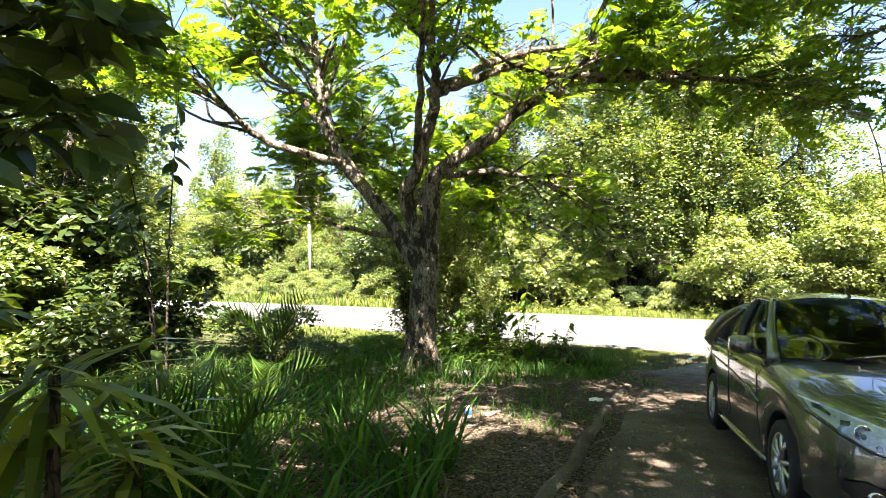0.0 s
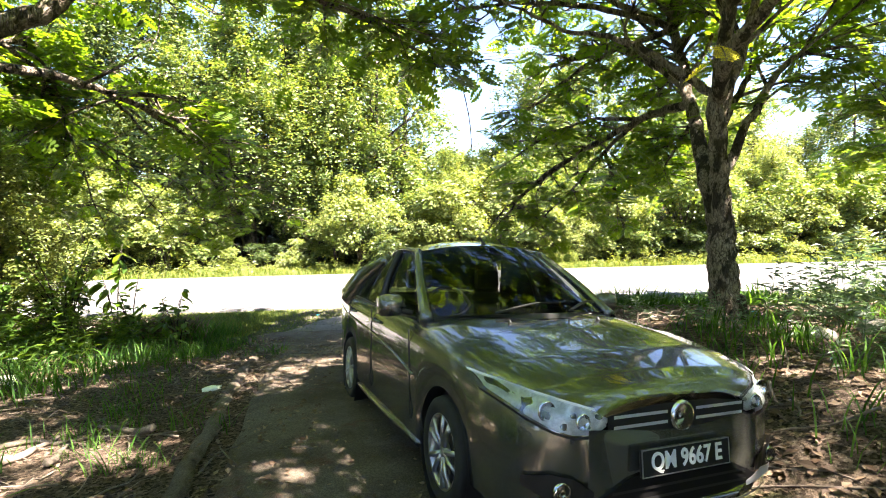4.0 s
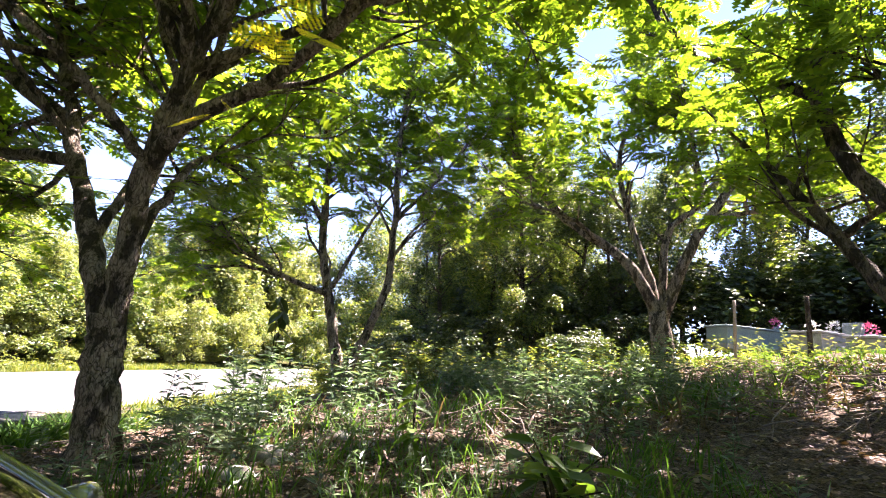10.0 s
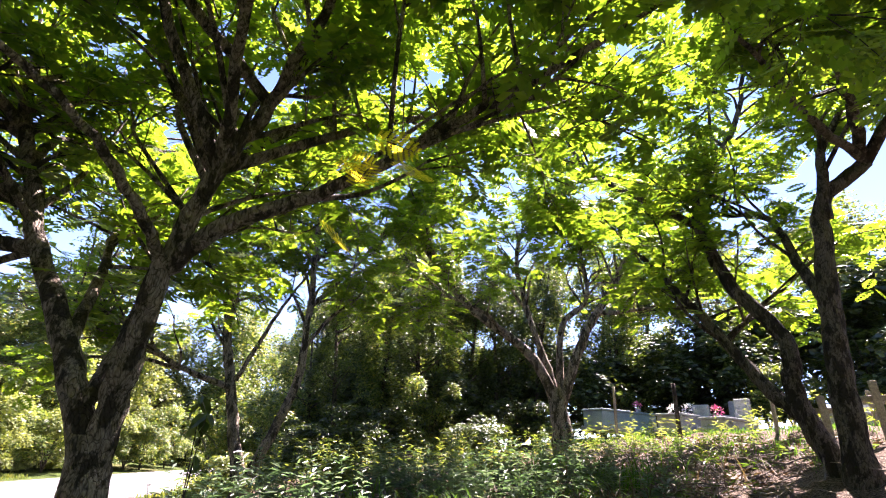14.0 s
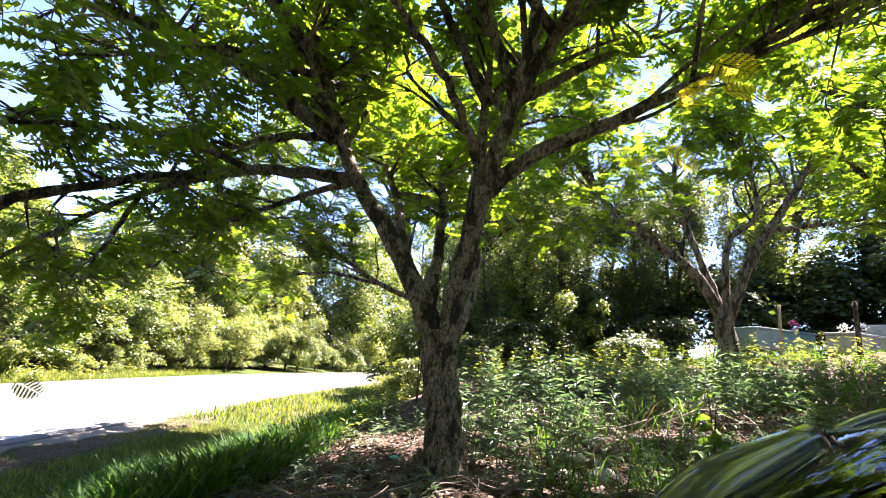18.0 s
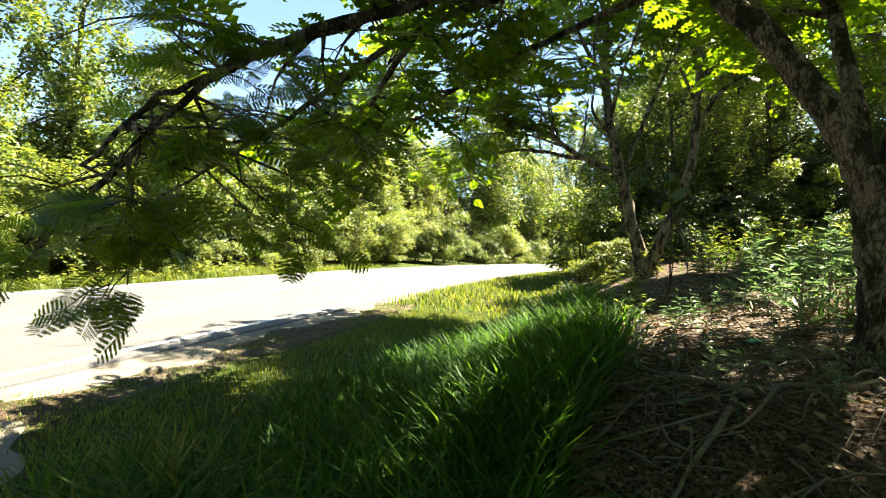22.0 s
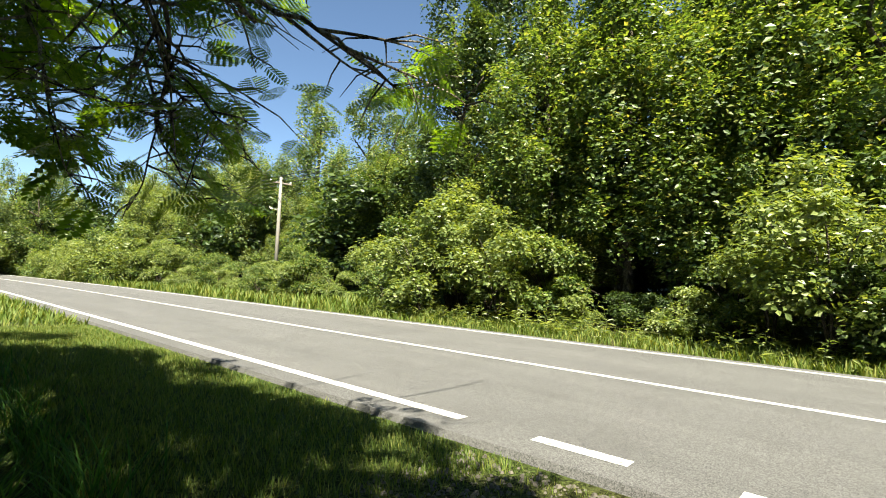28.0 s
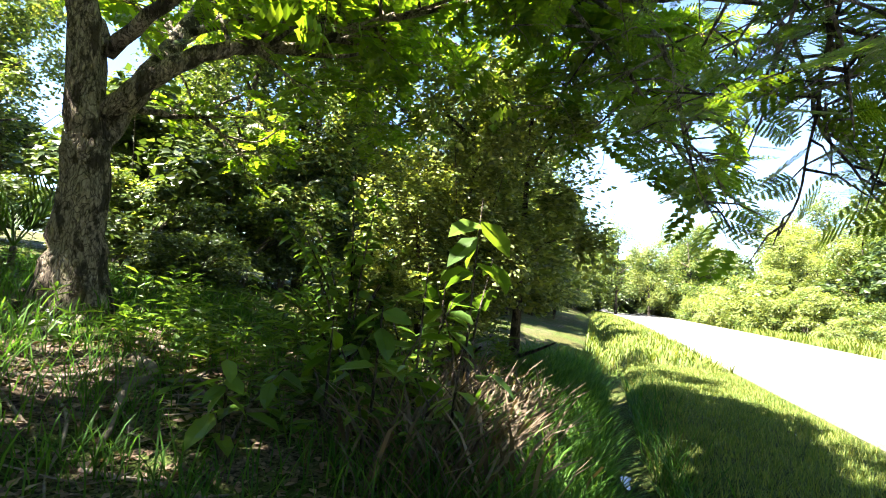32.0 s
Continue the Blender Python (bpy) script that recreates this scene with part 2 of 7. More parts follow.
def ground_surface():
    m, nodes, links, bsdf = material("soil_litter_and_turf")
    pos = position(nodes)
    big = noise_node(nodes, links, pos, 0.35, 4)
    mid = noise_node(nodes, links, pos, 2.2, 5, 0.65)
    fine = noise_node(nodes, links, pos, 26, 6, 0.75)
    soil = ramp(nodes, links, fine, [(0.25, (0.034, 0.025, 0.018)), (0.5, (0.1, 0.077, 0.057)), (0.75, (0.25, 0.21, 0.165))])
    turf = ramp(nodes, links, fine, [(0.25, (0.018, 0.03, 0.007)), (0.55, (0.05, 0.075, 0.017)), (0.8, (0.13, 0.14, 0.05))])
    att = nodes.new("ShaderNodeAttribute")
    att.attribute_name = "turf"
    mask = nodes.new("ShaderNodeMath")
    mask.operation = "ADD"
    links.new(att.outputs["Fac"], mask.inputs[0])
    sub = nodes.new("ShaderNodeMath")
    sub.operation = "SUBTRACT"
    links.new(mid, sub.inputs[0])
    sub.inputs[1].default_value = 0.5
    links.new(sub.outputs[0], mask.inputs[1])
    col = mixed(nodes, links, ramp(nodes, links, mask.outputs[0], [(0.4, (0, 0, 0)), (0.6, (1, 1, 1))]), soil, turf)
    col = mixed(nodes, links, ramp(nodes, links, big, [(0.45, (0, 0, 0)), (0.65, (0.45, 0.45, 0.45))]), col, (0.08, 0.046, 0.03))
    col = chips(nodes, links, pos, 55, col, 0.35, 1.6)
    links.new(col, bsdf.inputs["Base Color"])
    bsdf.inputs["Roughness"].default_value = 0.95
    bsdf.inputs["Specular IOR Level"].default_value = 0.08
    bumped(nodes, links, bsdf, fine, 1.0, 0.05)
    return m


def asphalt():
    m, nodes, links, bsdf = material("worn_asphalt")
    pos = position(nodes)
    st = nodes.new("ShaderNodeMapping")
    st.inputs["Scale"].default_value = (0.12, 1.1, 1)
    links.new(pos, st.inputs["Vector"])
    lanes = noise_node(nodes, links, st.outputs[0], 1.3, 3)
    fine = noise_node(nodes, links, pos, 90, 5, 0.8)
    mid = noise_node(nodes, links, pos, 1.1, 5, 0.7)
    col = ramp(nodes, links, fine, [(0.2, (0.037, 0.037, 0.038)), (0.5, (0.077, 0.076, 0.078)), (0.85, (0.16, 0.158, 0.16))])
    col = mixed(nodes, links, ramp(nodes, links, lanes, [(0.35, (0, 0, 0)), (0.65, (0.6, 0.6, 0.6))]), col, (0.112, 0.11, 0.112))
    col = mixed(nodes, links, ramp(nodes, links, mid, [(0.48, (0, 0, 0)), (0.72, (0.45, 0.45, 0.45))]), col, (0.055, 0.053, 0.053))
    col = chips(nodes, links, pos, 130, col, 0.5, 1.5)
    links.new(col, bsdf.inputs["Base Color"])
    bsdf.inputs["Roughness"].default_value = 0.85
    bumped(nodes, links, bsdf, fine, 0.8, 0.012)
    return m


def worn_paint():
    m, nodes, links, bsdf = material("worn_road_paint")
    pos = position(nodes)
    n = noise_node(nodes, links, pos, 14, 6, 0.75)
    links.new(ramp(nodes, links, n, [(0.36, (0.15, 0.14, 0.126)), (0.5, (0.6, 0.6, 0.58))]), bsdf.inputs["Base Color"])
    bsdf.inputs["Roughness"].default_value = 0.7
    return m


def driveway_surface():
    m, nodes, links, bsdf = material("old_concrete_drive")
    pos = position(nodes)
    big = noise_node(nodes, links, pos, 1.3, 5, 0.65)
    fine = noise_node(nodes, links, pos, 55, 6, 0.8)
    red = noise_node(nodes, links, pos, 3.1, 5, 0.7)
    col = ramp(nodes, links, fine, [(0.2, (0.075, 0.06, 0.047)), (0.55, (0.16, 0.135, 0.108)), (0.85, (0.3, 0.27, 0.225))])
    col = mixed(nodes, links, ramp(nodes, links, big, [(0.42, (0, 0, 0)), (0.62, (0.75, 0.75, 0.75))]), col, (0.06, 0.046, 0.034))
    col = mixed(nodes, links, ramp(nodes, links, red, [(0.56, (0, 0, 0)), (0.68, (0.6, 0.6, 0.6))]), col, (0.125, 0.05, 0.034))
    col = chips(nodes, links, pos, 160, col, 0.75, 1.2)
    links.new(col, bsdf.inputs["Base Color"])
    bsdf.inputs["Roughness"].default_value = 0.92
    bsdf.inputs["Specular IOR Level"].default_value = 0.12
    bumped(nodes, links, bsdf, fine, 0.9, 0.02)
    return m


M_GROUND = ground_surface()
M_ASPHALT = asphalt()
M_PAINT = worn_paint()
M_DRIVE = driveway_surface()
M_BARK = bark("grey_flaking_bark", (0.34, 0.29, 0.225), (0.1, 0.075, 0.055), (0.02, 0.016, 0.012), (0.07, 0.06, 0.035))
M_BARK_DARK = bark("dark_forest_bark", (0.14, 0.12, 0.095), (0.08, 0.062, 0.05), (0.018, 0.014, 0.012), (0.038, 0.044, 0.02))
M_FEATHER = leafy("feathery_leaf", (0.03, 0.066, 0.009), (0.066, 0.115, 0.016), (0.11, 0.155, 0.024), 0.45, 0.52, spec=0.35, clear=(3.4, 3.3, 0.6))
M_FOREST = leafy("forest_leaf", (0.01, 0.028, 0.007), (0.065, 0.125, 0.022), (0.2, 0.265, 0.065), 0.42, 0.4, (0.28, 0.26, 0.08), spec=0.6)
M_FOREST_B = leafy("yellow_green_leaf", (0.035, 0.065, 0.014), (0.12, 0.175, 0.04), (0.26, 0.3, 0.1), 0.42, 0.42, spec=0.6)
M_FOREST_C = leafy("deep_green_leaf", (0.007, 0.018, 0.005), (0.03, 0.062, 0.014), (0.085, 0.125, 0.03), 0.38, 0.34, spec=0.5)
M_BROAD = leafy("broad_shiny_leaf", (0.02, 0.055, 0.008), (0.055, 0.125, 0.018), (0.12, 0.2, 0.032), 0.36, 0.48, spec=0.4)
M_WEED = leafy("pale_weed_leaf", (0.024, 0.055, 0.02), (0.065, 0.12, 0.055), (0.17, 0.22, 0.14), 0.38, 0.35, spec=0.7, clear=(1.7, 1.9, 1.1))
M_GRASS = leafy("grass_blade", (0.014, 0.05, 0.009), (0.036, 0.105, 0.017), (0.088, 0.185, 0.034), 0.55, 0.45, spec=0.14)
M_GRASS_DRY = leafy("sunlit_short_grass", (0.035, 0.075, 0.012), (0.09, 0.145, 0.025), (0.21, 0.22, 0.06), 0.55, 0.35, spec=0.2)
M_STRAW = leafy("dry_stalk", (0.05, 0.035, 0.024), (0.11, 0.08, 0.052), (0.22, 0.17, 0.12), 0.7, 0.1)
M_LITTER = leafy("fallen_leaf", (0.028, 0.016, 0.01), (0.08, 0.048, 0.03), (0.26, 0.19, 0.13), 0.6, 0.1)
M_TWIG = grainy("dead_twig", (0.06, 0.046, 0.035), (0.22, 0.185, 0.15), 3, 40, 0.9)
M_GRAVEL = grainy("grey_road_gravel", (0.05, 0.045, 0.04), (0.16, 0.145, 0.12), 4, 40, 0.9, 0.6, 0.02)
M_STONE = grainy("pale_stone", (0.2, 0.18, 0.15), (0.46, 0.43, 0.37), 4, 40, 0.9, 0.6, 0.02)

# ---- ground, road, drive ----
def smoothstep(a, b, x):
    t = np.clip((np.asarray(x, float) - a) / (b - a), 0, 1)
    return t * t * (3 - 2 * t)


def road_bend(x):
    """How far the road's lines leave the straight at x."""
    x = np.asarray(x, float)
    return -0.0011 * np.maximum(0, -x - 22) ** 2 * (x > -70) - (x <= -70) * (2.53 + 0.1 * (-x - 70)) - 0.0065 * np.maximum(0, x - 16) ** 1.85


DRIVE_Y = (-80, -25, -18, -14.8, -11.2, -8.8, -7.2, -6.1, -5.0, -4.2, -3.0, -1.0, -0.6, 7.2, 9, 12, 20, 40, 120)
DRIVE_Z = (4.0, 1.7, 1.28, 1.08, 0.87, 0.75, 0.56, 0.36, 0.15, 0.02, -0.03, -0.045, -0.06, -0.06, 0.05, 0.3, 0.9, 2.5, 6)
MOUND_Y = (-80, -30, -19, -16.5, -15, -12, -9, -8, -6.5, -5.3, -4.5, -3.8, -1.0, -0.6, 7.2, 9, 12, 20, 40, 120)
MOUND_Z = (6.0, 4.4, 3.2, 2.35, 1.85, 1.4, 1.1, 1.0, 0.82, 0.45, 0.08, -0.12, -0.045, -0.06, -0.06, 0.05, 0.3, 0.9, 2.5, 6)


def gz(x, y, fine=True):
    """Height of the ground."""
    x, y = np.asarray(x, float), np.asarray(y, float)
    yy = y - road_bend(x) * (np.abs(x) > 14)
    a, b = np.interp(yy, DRIVE_Y, DRIVE_Z), np.interp(yy, MOUND_Y, MOUND_Z)
    k = smoothstep(2.6, 4.2, x)
    z = a * (1 - k) + b * k
    z = z + 0.05 * np.clip(x - 6, 0, 14) * smoothstep(-5.5, -8, yy) * smoothstep(-20, -14, yy)
    left = smoothstep(-1.9, -2.8, x)
    z = z + left * (0.12 * smoothstep(-3.2, -4.2, yy) * smoothstep(-7, -5, yy) - 0.42 * np.exp(-(((yy + 2.95) / 0.3) ** 2)))
    rough = smoothstep(-1.5, -3.0, yy) * (1 - smoothstep(-1.9, -0.9, x) * smoothstep(2.6, 1.9, x))
    if fine:
        z = z + rough * (0.05 * np.sin(1.9 * x + 0.7 * y) * np.cos(1.3 * y - 0.4 * x) + 0.025 * np.sin(5.1 * x + 2.2) * np.cos(4.3 * y))
    return z


def on_road(x, y):
    b = road_bend(x)
    return (y > b - 0.5) & (y < b + 6.9)


def drive_left(y):
    return np.interp(y, (-17, -11, -5.5, -3.2), (0.2, -0.35, -1.05, -1.9))


def drive_right(y):
    return np.interp(y, (-17, -11, -5.5, -3.2), (2.9, 2.45, 2.1, 3.0))


def turf_amount(x, y):
    """0 bare soil and litter, 1 turf."""
    v = 0.55 + 0 * x
    v = np.where(y > -4.4, 0.85, v)
    v = np.where((x > 2.6) & (x < 14) & (y > -1.5) & (y < 0), 0.45, v)
    v = np.where((x > -0.2) & (x < 2.8) & (y > -4.2) & (y < 0), 0.15, v)
    v = np.where((x > 2.6) & (y < -5.0), 0.3, v)
    v = np.where((x > -2.9) & (x < 0.6) & (y < -6.0) & (y > -13.5), 0.12, v)
    v = np.where((x < -2.9) & (y < -5) & (y > -16), 0.6, v)
    v = np.where(y > 6.5, 0.85, v)
    return v


def build_ground():
    xs = np.unique(np.r_[-1800, -900, -450, -220, np.arange(-120, -12, 3.0), np.arange(-12, 20, 0.2), np.arange(20, 140, 3.0), 220, 450, 900, 1800].round(3))
    ys = np.unique(np.r_[-1800, -800, -300, -150, np.arange(-80, -20, 2.5), np.arange(-20, 0.4, 0.2), np.arange(0.5, 14, 0.5), np.arange(14, 120, 4.0), 150, 300, 800, 1800].round(3))
    X, Y = np.meshgrid(xs, ys, indexing="ij")
    Z = gz(X, Y)
    V = np.stack([X, Y, Z], -1).reshape(-1, 3)
    n, m = len(xs), len(ys)
    i, j = np.meshgrid(np.arange(n - 1), np.arange(m - 1), indexing="ij")
    a = (i * m + j).ravel()
    ob = mesh_part("ground", V, np.stack([a, a + m, a + m + 1, a + 1], -1), M_GROUND)
    att = ob.data.attributes.new("turf", "FLOAT", "POINT")
    att.data.foreach_set("value", turf_amount(X, Y).reshape(-1).astype(np.float32))
    return tagged(ob, "uneven brown soil with leaf litter and turf", "ground", kind="structure")


def strip(name, xs, y0, y1, z, mat, drop=0.0):
    """A band along the road between two offsets from its near line, with sides that go down by drop."""
    xs = np.asarray(xs, float)
    b = road_bend(xs)
    rows = [(y0, z - drop), (y0 + min(0.05, (y1 - y0) / 4), z), (y1 - min(0.05, (y1 - y0) / 4), z), (y1, z - drop)] if drop else [(y0, z), (y1, z)]
    V = np.stack([np.stack([xs, b + y, np.full(len(xs), h)], -1) for y, h in rows], 1).reshape(-1, 3)
    k = len(rows)
    i, j = np.meshgrid(np.arange(len(xs) - 1), np.arange(k - 1), indexing="ij")
    a = (i * k + j).ravel()
    return mesh_part(name, V, np.stack([a, a + k, a + k + 1, a + 1], -1), mat, is_smooth=False)


build_ground()
XS = np.r_[np.arange(-160, -20, 4.0), np.arange(-20, 20, 1.0), np.arange(20, 170, 4.0)]
tagged(strip("road", XS, -0.42, 6.85, 0.0, M_ASPHALT, 0.12), "grey sun-bleached two-lane asphalt road", "road", kind="structure")
EDGE = "worn white painted line on asphalt"


def paint(x0, x1, y, w=0.12):
    xs = np.linspace(x0, x1, max(2, int(abs(x1 - x0) / 2)))
    return tagged(strip("road_line", xs, y - w / 2, y + w / 2, 0.005, M_PAINT), EDGE, "road marking", "road lines", "structure")


paint(-150, 160, 3.2)
paint(-150, 160, 6.4)
paint(-150, -2.02, 0.0, 0.14)
paint(3.0, 160, 0.0, 0.14)
for x0, x1 in ((-1.27, -0.5), (0.18, 0.89), (1.67, 2.37)):
    paint(x0, x1, 0.0, 0.14)


def build_drive():
    """The parking strip, its joint, and the broken apron that meets the road."""
    ys = np.arange(-17.5, -3.0, 0.35)
    rows = []
    for y in ys:
        l, r = drive_left(y), drive_right(y)
        for k in np.linspace(0, 1, 9):
            x = l + (r - l) * k + 0.02 * math.sin(7 * y + 3 * k)
            edge = 0.03 if 0.06 < k < 0.94 else -0.05
            rows.append((x, y, gz(x, y, False) + edge))
    n = len(ys)
    i, j = np.meshgrid(np.arange(n - 1), np.arange(8), indexing="ij")
    a = (i * 9 + j).ravel()
    tagged(mesh_part("driveway", rows, np.stack([a, a + 1, a + 10, a + 9], -1), M_DRIVE), "old brown-grey concrete drive with red dust", "driveway", kind="structure")


build_drive()

# ---- leaves and trees ----
def frond_shape(pairs=9, fine=False):
    """A pinnate leaf along x, 1 long: its vertices and quads."""
    V, Q = [(0, -0.006, 0), (1, -0.002, -0.1), (1, 0.002, -0.1), (0, 0.006, 0)], [(0, 1, 2, 3)]
    for k in range(pairs):
        s = 0.16 + 0.82 * k / (pairs - 1)
        size = 0.36 * math.sin(math.pi * (0.22 + 0.68 * k / (pairs - 1))) + 0.05
        z = -0.1 * s * s
        for side in (-1, 1):
            tip = np.array((s + 0.32 * size, side * size, z - 0.05 * size))
            root = np.array((s, 0, z))
            if not fine:
                w = 0.125
                mid = root * 0.42 + tip * 0.58
                o = len(V)
                V += [tuple(root), tuple(mid + (w, 0, 0.012)), tuple(tip), tuple(mid + (-0.8 * w, 0, 0.012))]
                Q.append((o, o + 1, o + 2, o + 3))
            else:
                n = 6
                for i in range(1, n + 1):
                    c = root + (tip - root) * i / n
                    for t in (-1, 1):
                        e = c + np.array((t * 0.092 + 0.006, side * 0.012, -0.003))
                        o = len(V)
                        V += [tuple(c - (tip - root) * 0.5 / n), tuple(c * 0.4 + e * 0.6 - (tip - root) * 0.62 / n), tuple(e), tuple(c * 0.4 + e * 0.6 + (tip - root) * 0.58 / n)]
                        Q.append((o, o + 1, o + 2, o + 3))
    return np.array(V), np.array(Q)


FROND = frond_shape(6)
FROND_FINE = frond_shape(7, True)
KITE = (np.array([(0, 0, 0), (0.45, -0.3, 0.06), (1, 0, -0.06), (0.45, 0.3, 0.06)]), np.array([(0, 1, 2, 3)]))


def scatter(shape, P, D, N, S):
    """One mesh's vertices and quads: the shape at points P, along D, facing N, of size S."""
    V0, Q0 = shape
    D = unit(D)
    side = unit(np.cross(N, D))
    up = np.cross(D, side)
    S = np.asarray(S, float)[:, None, None]
    V = P[:, None] + S * (V0[None, :, :1] * D[:, None] + V0[None, :, 1:2] * side[:, None] + V0[None, :, 2:] * up[:, None])
    Q = Q0[None] + (np.arange(len(P)) * len(V0))[:, None, None]
    return V.reshape(-1, 3), Q.reshape(-1, 4)


def clear_of_road(w, slack=0.0):
    """Whether a spray is kept: the crowns are cut back so far that they leave the road in the sun."""
    w = np.asarray(w, float)
    x = w[..., 0] - 0.49 * w[..., 2]
    return w[..., 1] + 0.43 * w[..., 2] < road_bend(x) - 0.55 + 0.55 * smoothstep(0.5, 3.0, x) + 0.2 * np.sin(1.7 * x) + slack


def feather_tree(name, base, limbs, label, seed, leaf_density=1.0, twig_from=0.3, bark_mat=None, spread=1.0, fine_box=None, low=0.25, group="", fan=1.1, bare=(), thin=(), copies=1.0):
    """A tree with the main limbs given (points from the base, radius at both ends), and twigs and feathery leaves grown on them."""
    rng = np.random.default_rng(seed)
    bark_mat = bark_mat or M_BARK
    tree = empty(name, pose(*base), label, "tree", group)
    limbs = [(*l, 1.0)[:4] for l in limbs]
    twigs = Pile()
    tips = []
    for k, (pts, r0, r1, reach) in enumerate(limbs):
        P = spline(pts, 6)
        P[1:-1] += rng.normal(0, 0.012, P[1:-1].shape)
        s = np.linspace(0, 1, len(P))
        R = r0 + (r1 - r0) * s
        if k == 0 or len(pts) and pts[0][2] < 0.3:
            h = P[:, 2] - P[0, 2]
            R = R * (1 + 0.75 * np.exp(-np.maximum(h, 0) / 0.22))
            P[0, 2] -= 0.25
        sides = 14 if r0 > 0.12 else 9
        V, Q, T = tube(P, R, sides, rng, 0.05 if r0 > 0.1 else 0.03)
        mesh_part("trunk" if k == 0 else "limb", V, [Q, T], bark_mat, tree)
        length = np.linalg.norm(np.diff(P, axis=0), axis=1).sum()
        start = twig_from if r0 < 0.12 else max(twig_from, 0.62)
        if k == 0 and pts[-1][2] < 5.5:
            continue
        for u in np.sort(rng.uniform(start, 1.0, int(1 + length * (1.6 if reach > 0.7 else 5.0)))):
            i = min(int(u * (len(P) - 1)), len(P) - 2)
            p = P[i] + (P[i + 1] - P[i]) * (u * (len(P) - 1) - i)
            d = unit(P[i + 1] - P[i])
            out = unit(d * 0.7 + unit(rng.normal(0, 1, 3) * (1, 1, 0.35)) * 1.0 + np.array((0, 0, low)))
            tips.append((p, out, rng.uniform(0.9, 2.1) * spread * reach, (r1 + (r0 - r1) * (1 - u)) * 0.45 + 0.006))
        for u in rng.uniform(max(0.3, start - 0.15), 1.0, int((0.5 + length * fan) * (reach > 0.6))):
            i = min(int(u * (len(P) - 1)), len(P) - 2)
            p = P[i] + (P[i + 1] - P[i]) * (u * (len(P) - 1) - i)
            d = unit(P[i + 1] - P[i])
            out = unit(d * 0.8 + unit(rng.normal(0, 1, 3) * (1, 1, 0.2)) * 0.8 + np.array((0, 0, low + 0.1)))
            ln = rng.uniform(1.2, 2.7) * spread
            kink = rng.normal(0, 0.12, (2, 3)) * ln
            B = spline([p, p + out * ln * 0.4 + kink[0] * 0.5, p + out * ln * 0.75 + kink[1], p + unit(out + (0, 0, 0.1)) * ln + kink[1] * 1.3], 4)
            V, Q, T = tube(B, np.linspace(max(0.018, min(0.045, (r1 + (r0 - r1) * (1 - u)) * 0.5)), 0.009, len(B)), 6)
            twigs.add(V, Q, T)
            for u2 in rng.uniform(0.4, 1.0, 3):
                i = min(int(u2 * (len(B) - 1)), len(B) - 2)
                o2 = unit(unit(B[i + 1] - B[i]) * 0.7 + unit(rng.normal(0, 1, 3) * (1, 1, 0.3)) + np.array((0, 0, low * 0.6)))
                tips.append((B[i], o2, rng.uniform(0.6, 1.4) * spread, 0.012))
        tips.append((P[-1], unit(P[-1] - P[-2]), (1.6 if reach > 0.6 else 0.5) * spread, r1 * 0.9))
    fronds_p, fronds_d = [], []
    for p, d, ln, r in tips:
        end = p + d * ln * 0.9 + np.array(base)
        if not clear_of_road(end) or any(all(a < c < b for a, c, b in zip(lo, end, hi)) for lo, hi in bare):
            continue
        bend = rng.normal(0, 0.25, 3) * (1, 1, 0.4)
        pts = [p, p + d * ln * 0.35 + bend * 0.1, p + (d + bend * 0.5) * ln * 0.7 - (0, 0, 0.02 * ln), p + unit(d + bend) * ln - (0, 0, 0.12 * ln)]
        Pp = spline(pts, 3)
        V, Q, T = tube(Pp, np.linspace(min(r, 0.03), 0.004, len(Pp)), 5)
        twigs.add(V, Q, T)
        for j in range(3 + int(ln * 3.0)):
            u = rng.uniform(0.25, 1)
            i = min(int(u * (len(Pp) - 1)), len(Pp) - 2)
            q = Pp[i]
            dd = unit(unit(Pp[i + 1] - Pp[i]) * 0.6 + rng.normal(0, 1, 3) * (0.8, 0.8, 0.28))
            l2 = rng.uniform(0.35, 0.85) * spread * min(1, 0.35 + 0.4 * ln)
            end = q + dd * l2 - np.array((0, 0, 0.1 * l2))
            Pt = np.array([q, q + dd * l2 * 0.5 + (0, 0, 0.02), end])
            V, Q, T = tube(Pt, [0.007, 0.005, 0.002], 4)
            twigs.add(V, Q, T)
            m = max(2, int(l2 * 7.5 * leaf_density + rng.uniform(0, 2)))
            for u2 in rng.uniform(0.15, 1, m):
                fronds_p.append(q + (end - q) * u2)
                az = rng.uniform(0, 2 * np.pi)
                fronds_d.append(dd * 0.5 + np.array((math.cos(az), math.sin(az), rng.uniform(-0.45, 0.15))))
    twigs.mesh("branchlet", bark_mat, tree, kind="stuff")
    P, D = np.array(fronds_p), np.array(fronds_d)
    N = np.array((0, 0, 1.0)) + rng.normal(0, 0.45, P.shape)
    S = rng.uniform(0.22, 0.4, len(P))
    near = np.zeros(len(P), bool)
    if fine_box:
        w = P + np.array(base)
        lo, hi = np.array(fine_box[0]), np.array(fine_box[1])
        near = ((w > lo) & (w < hi)).all(1)
    S = np.where(near, S * 0.68, S)
    if near.any() and copies > 1:
        more = rng.choice(np.flatnonzero(near), int(near.sum() * (copies - 1)))
        P = np.concatenate([P, P[more] + rng.normal(0, 0.07, (len(more), 3))])
        D = np.concatenate([D, D[more] + rng.normal(0, 0.6, (len(more), 3)) * (1, 1, 0.4)])
        N, S, near = np.concatenate([N, N[more]]), np.concatenate([S, S[more]]), np.concatenate([near, near[more]])
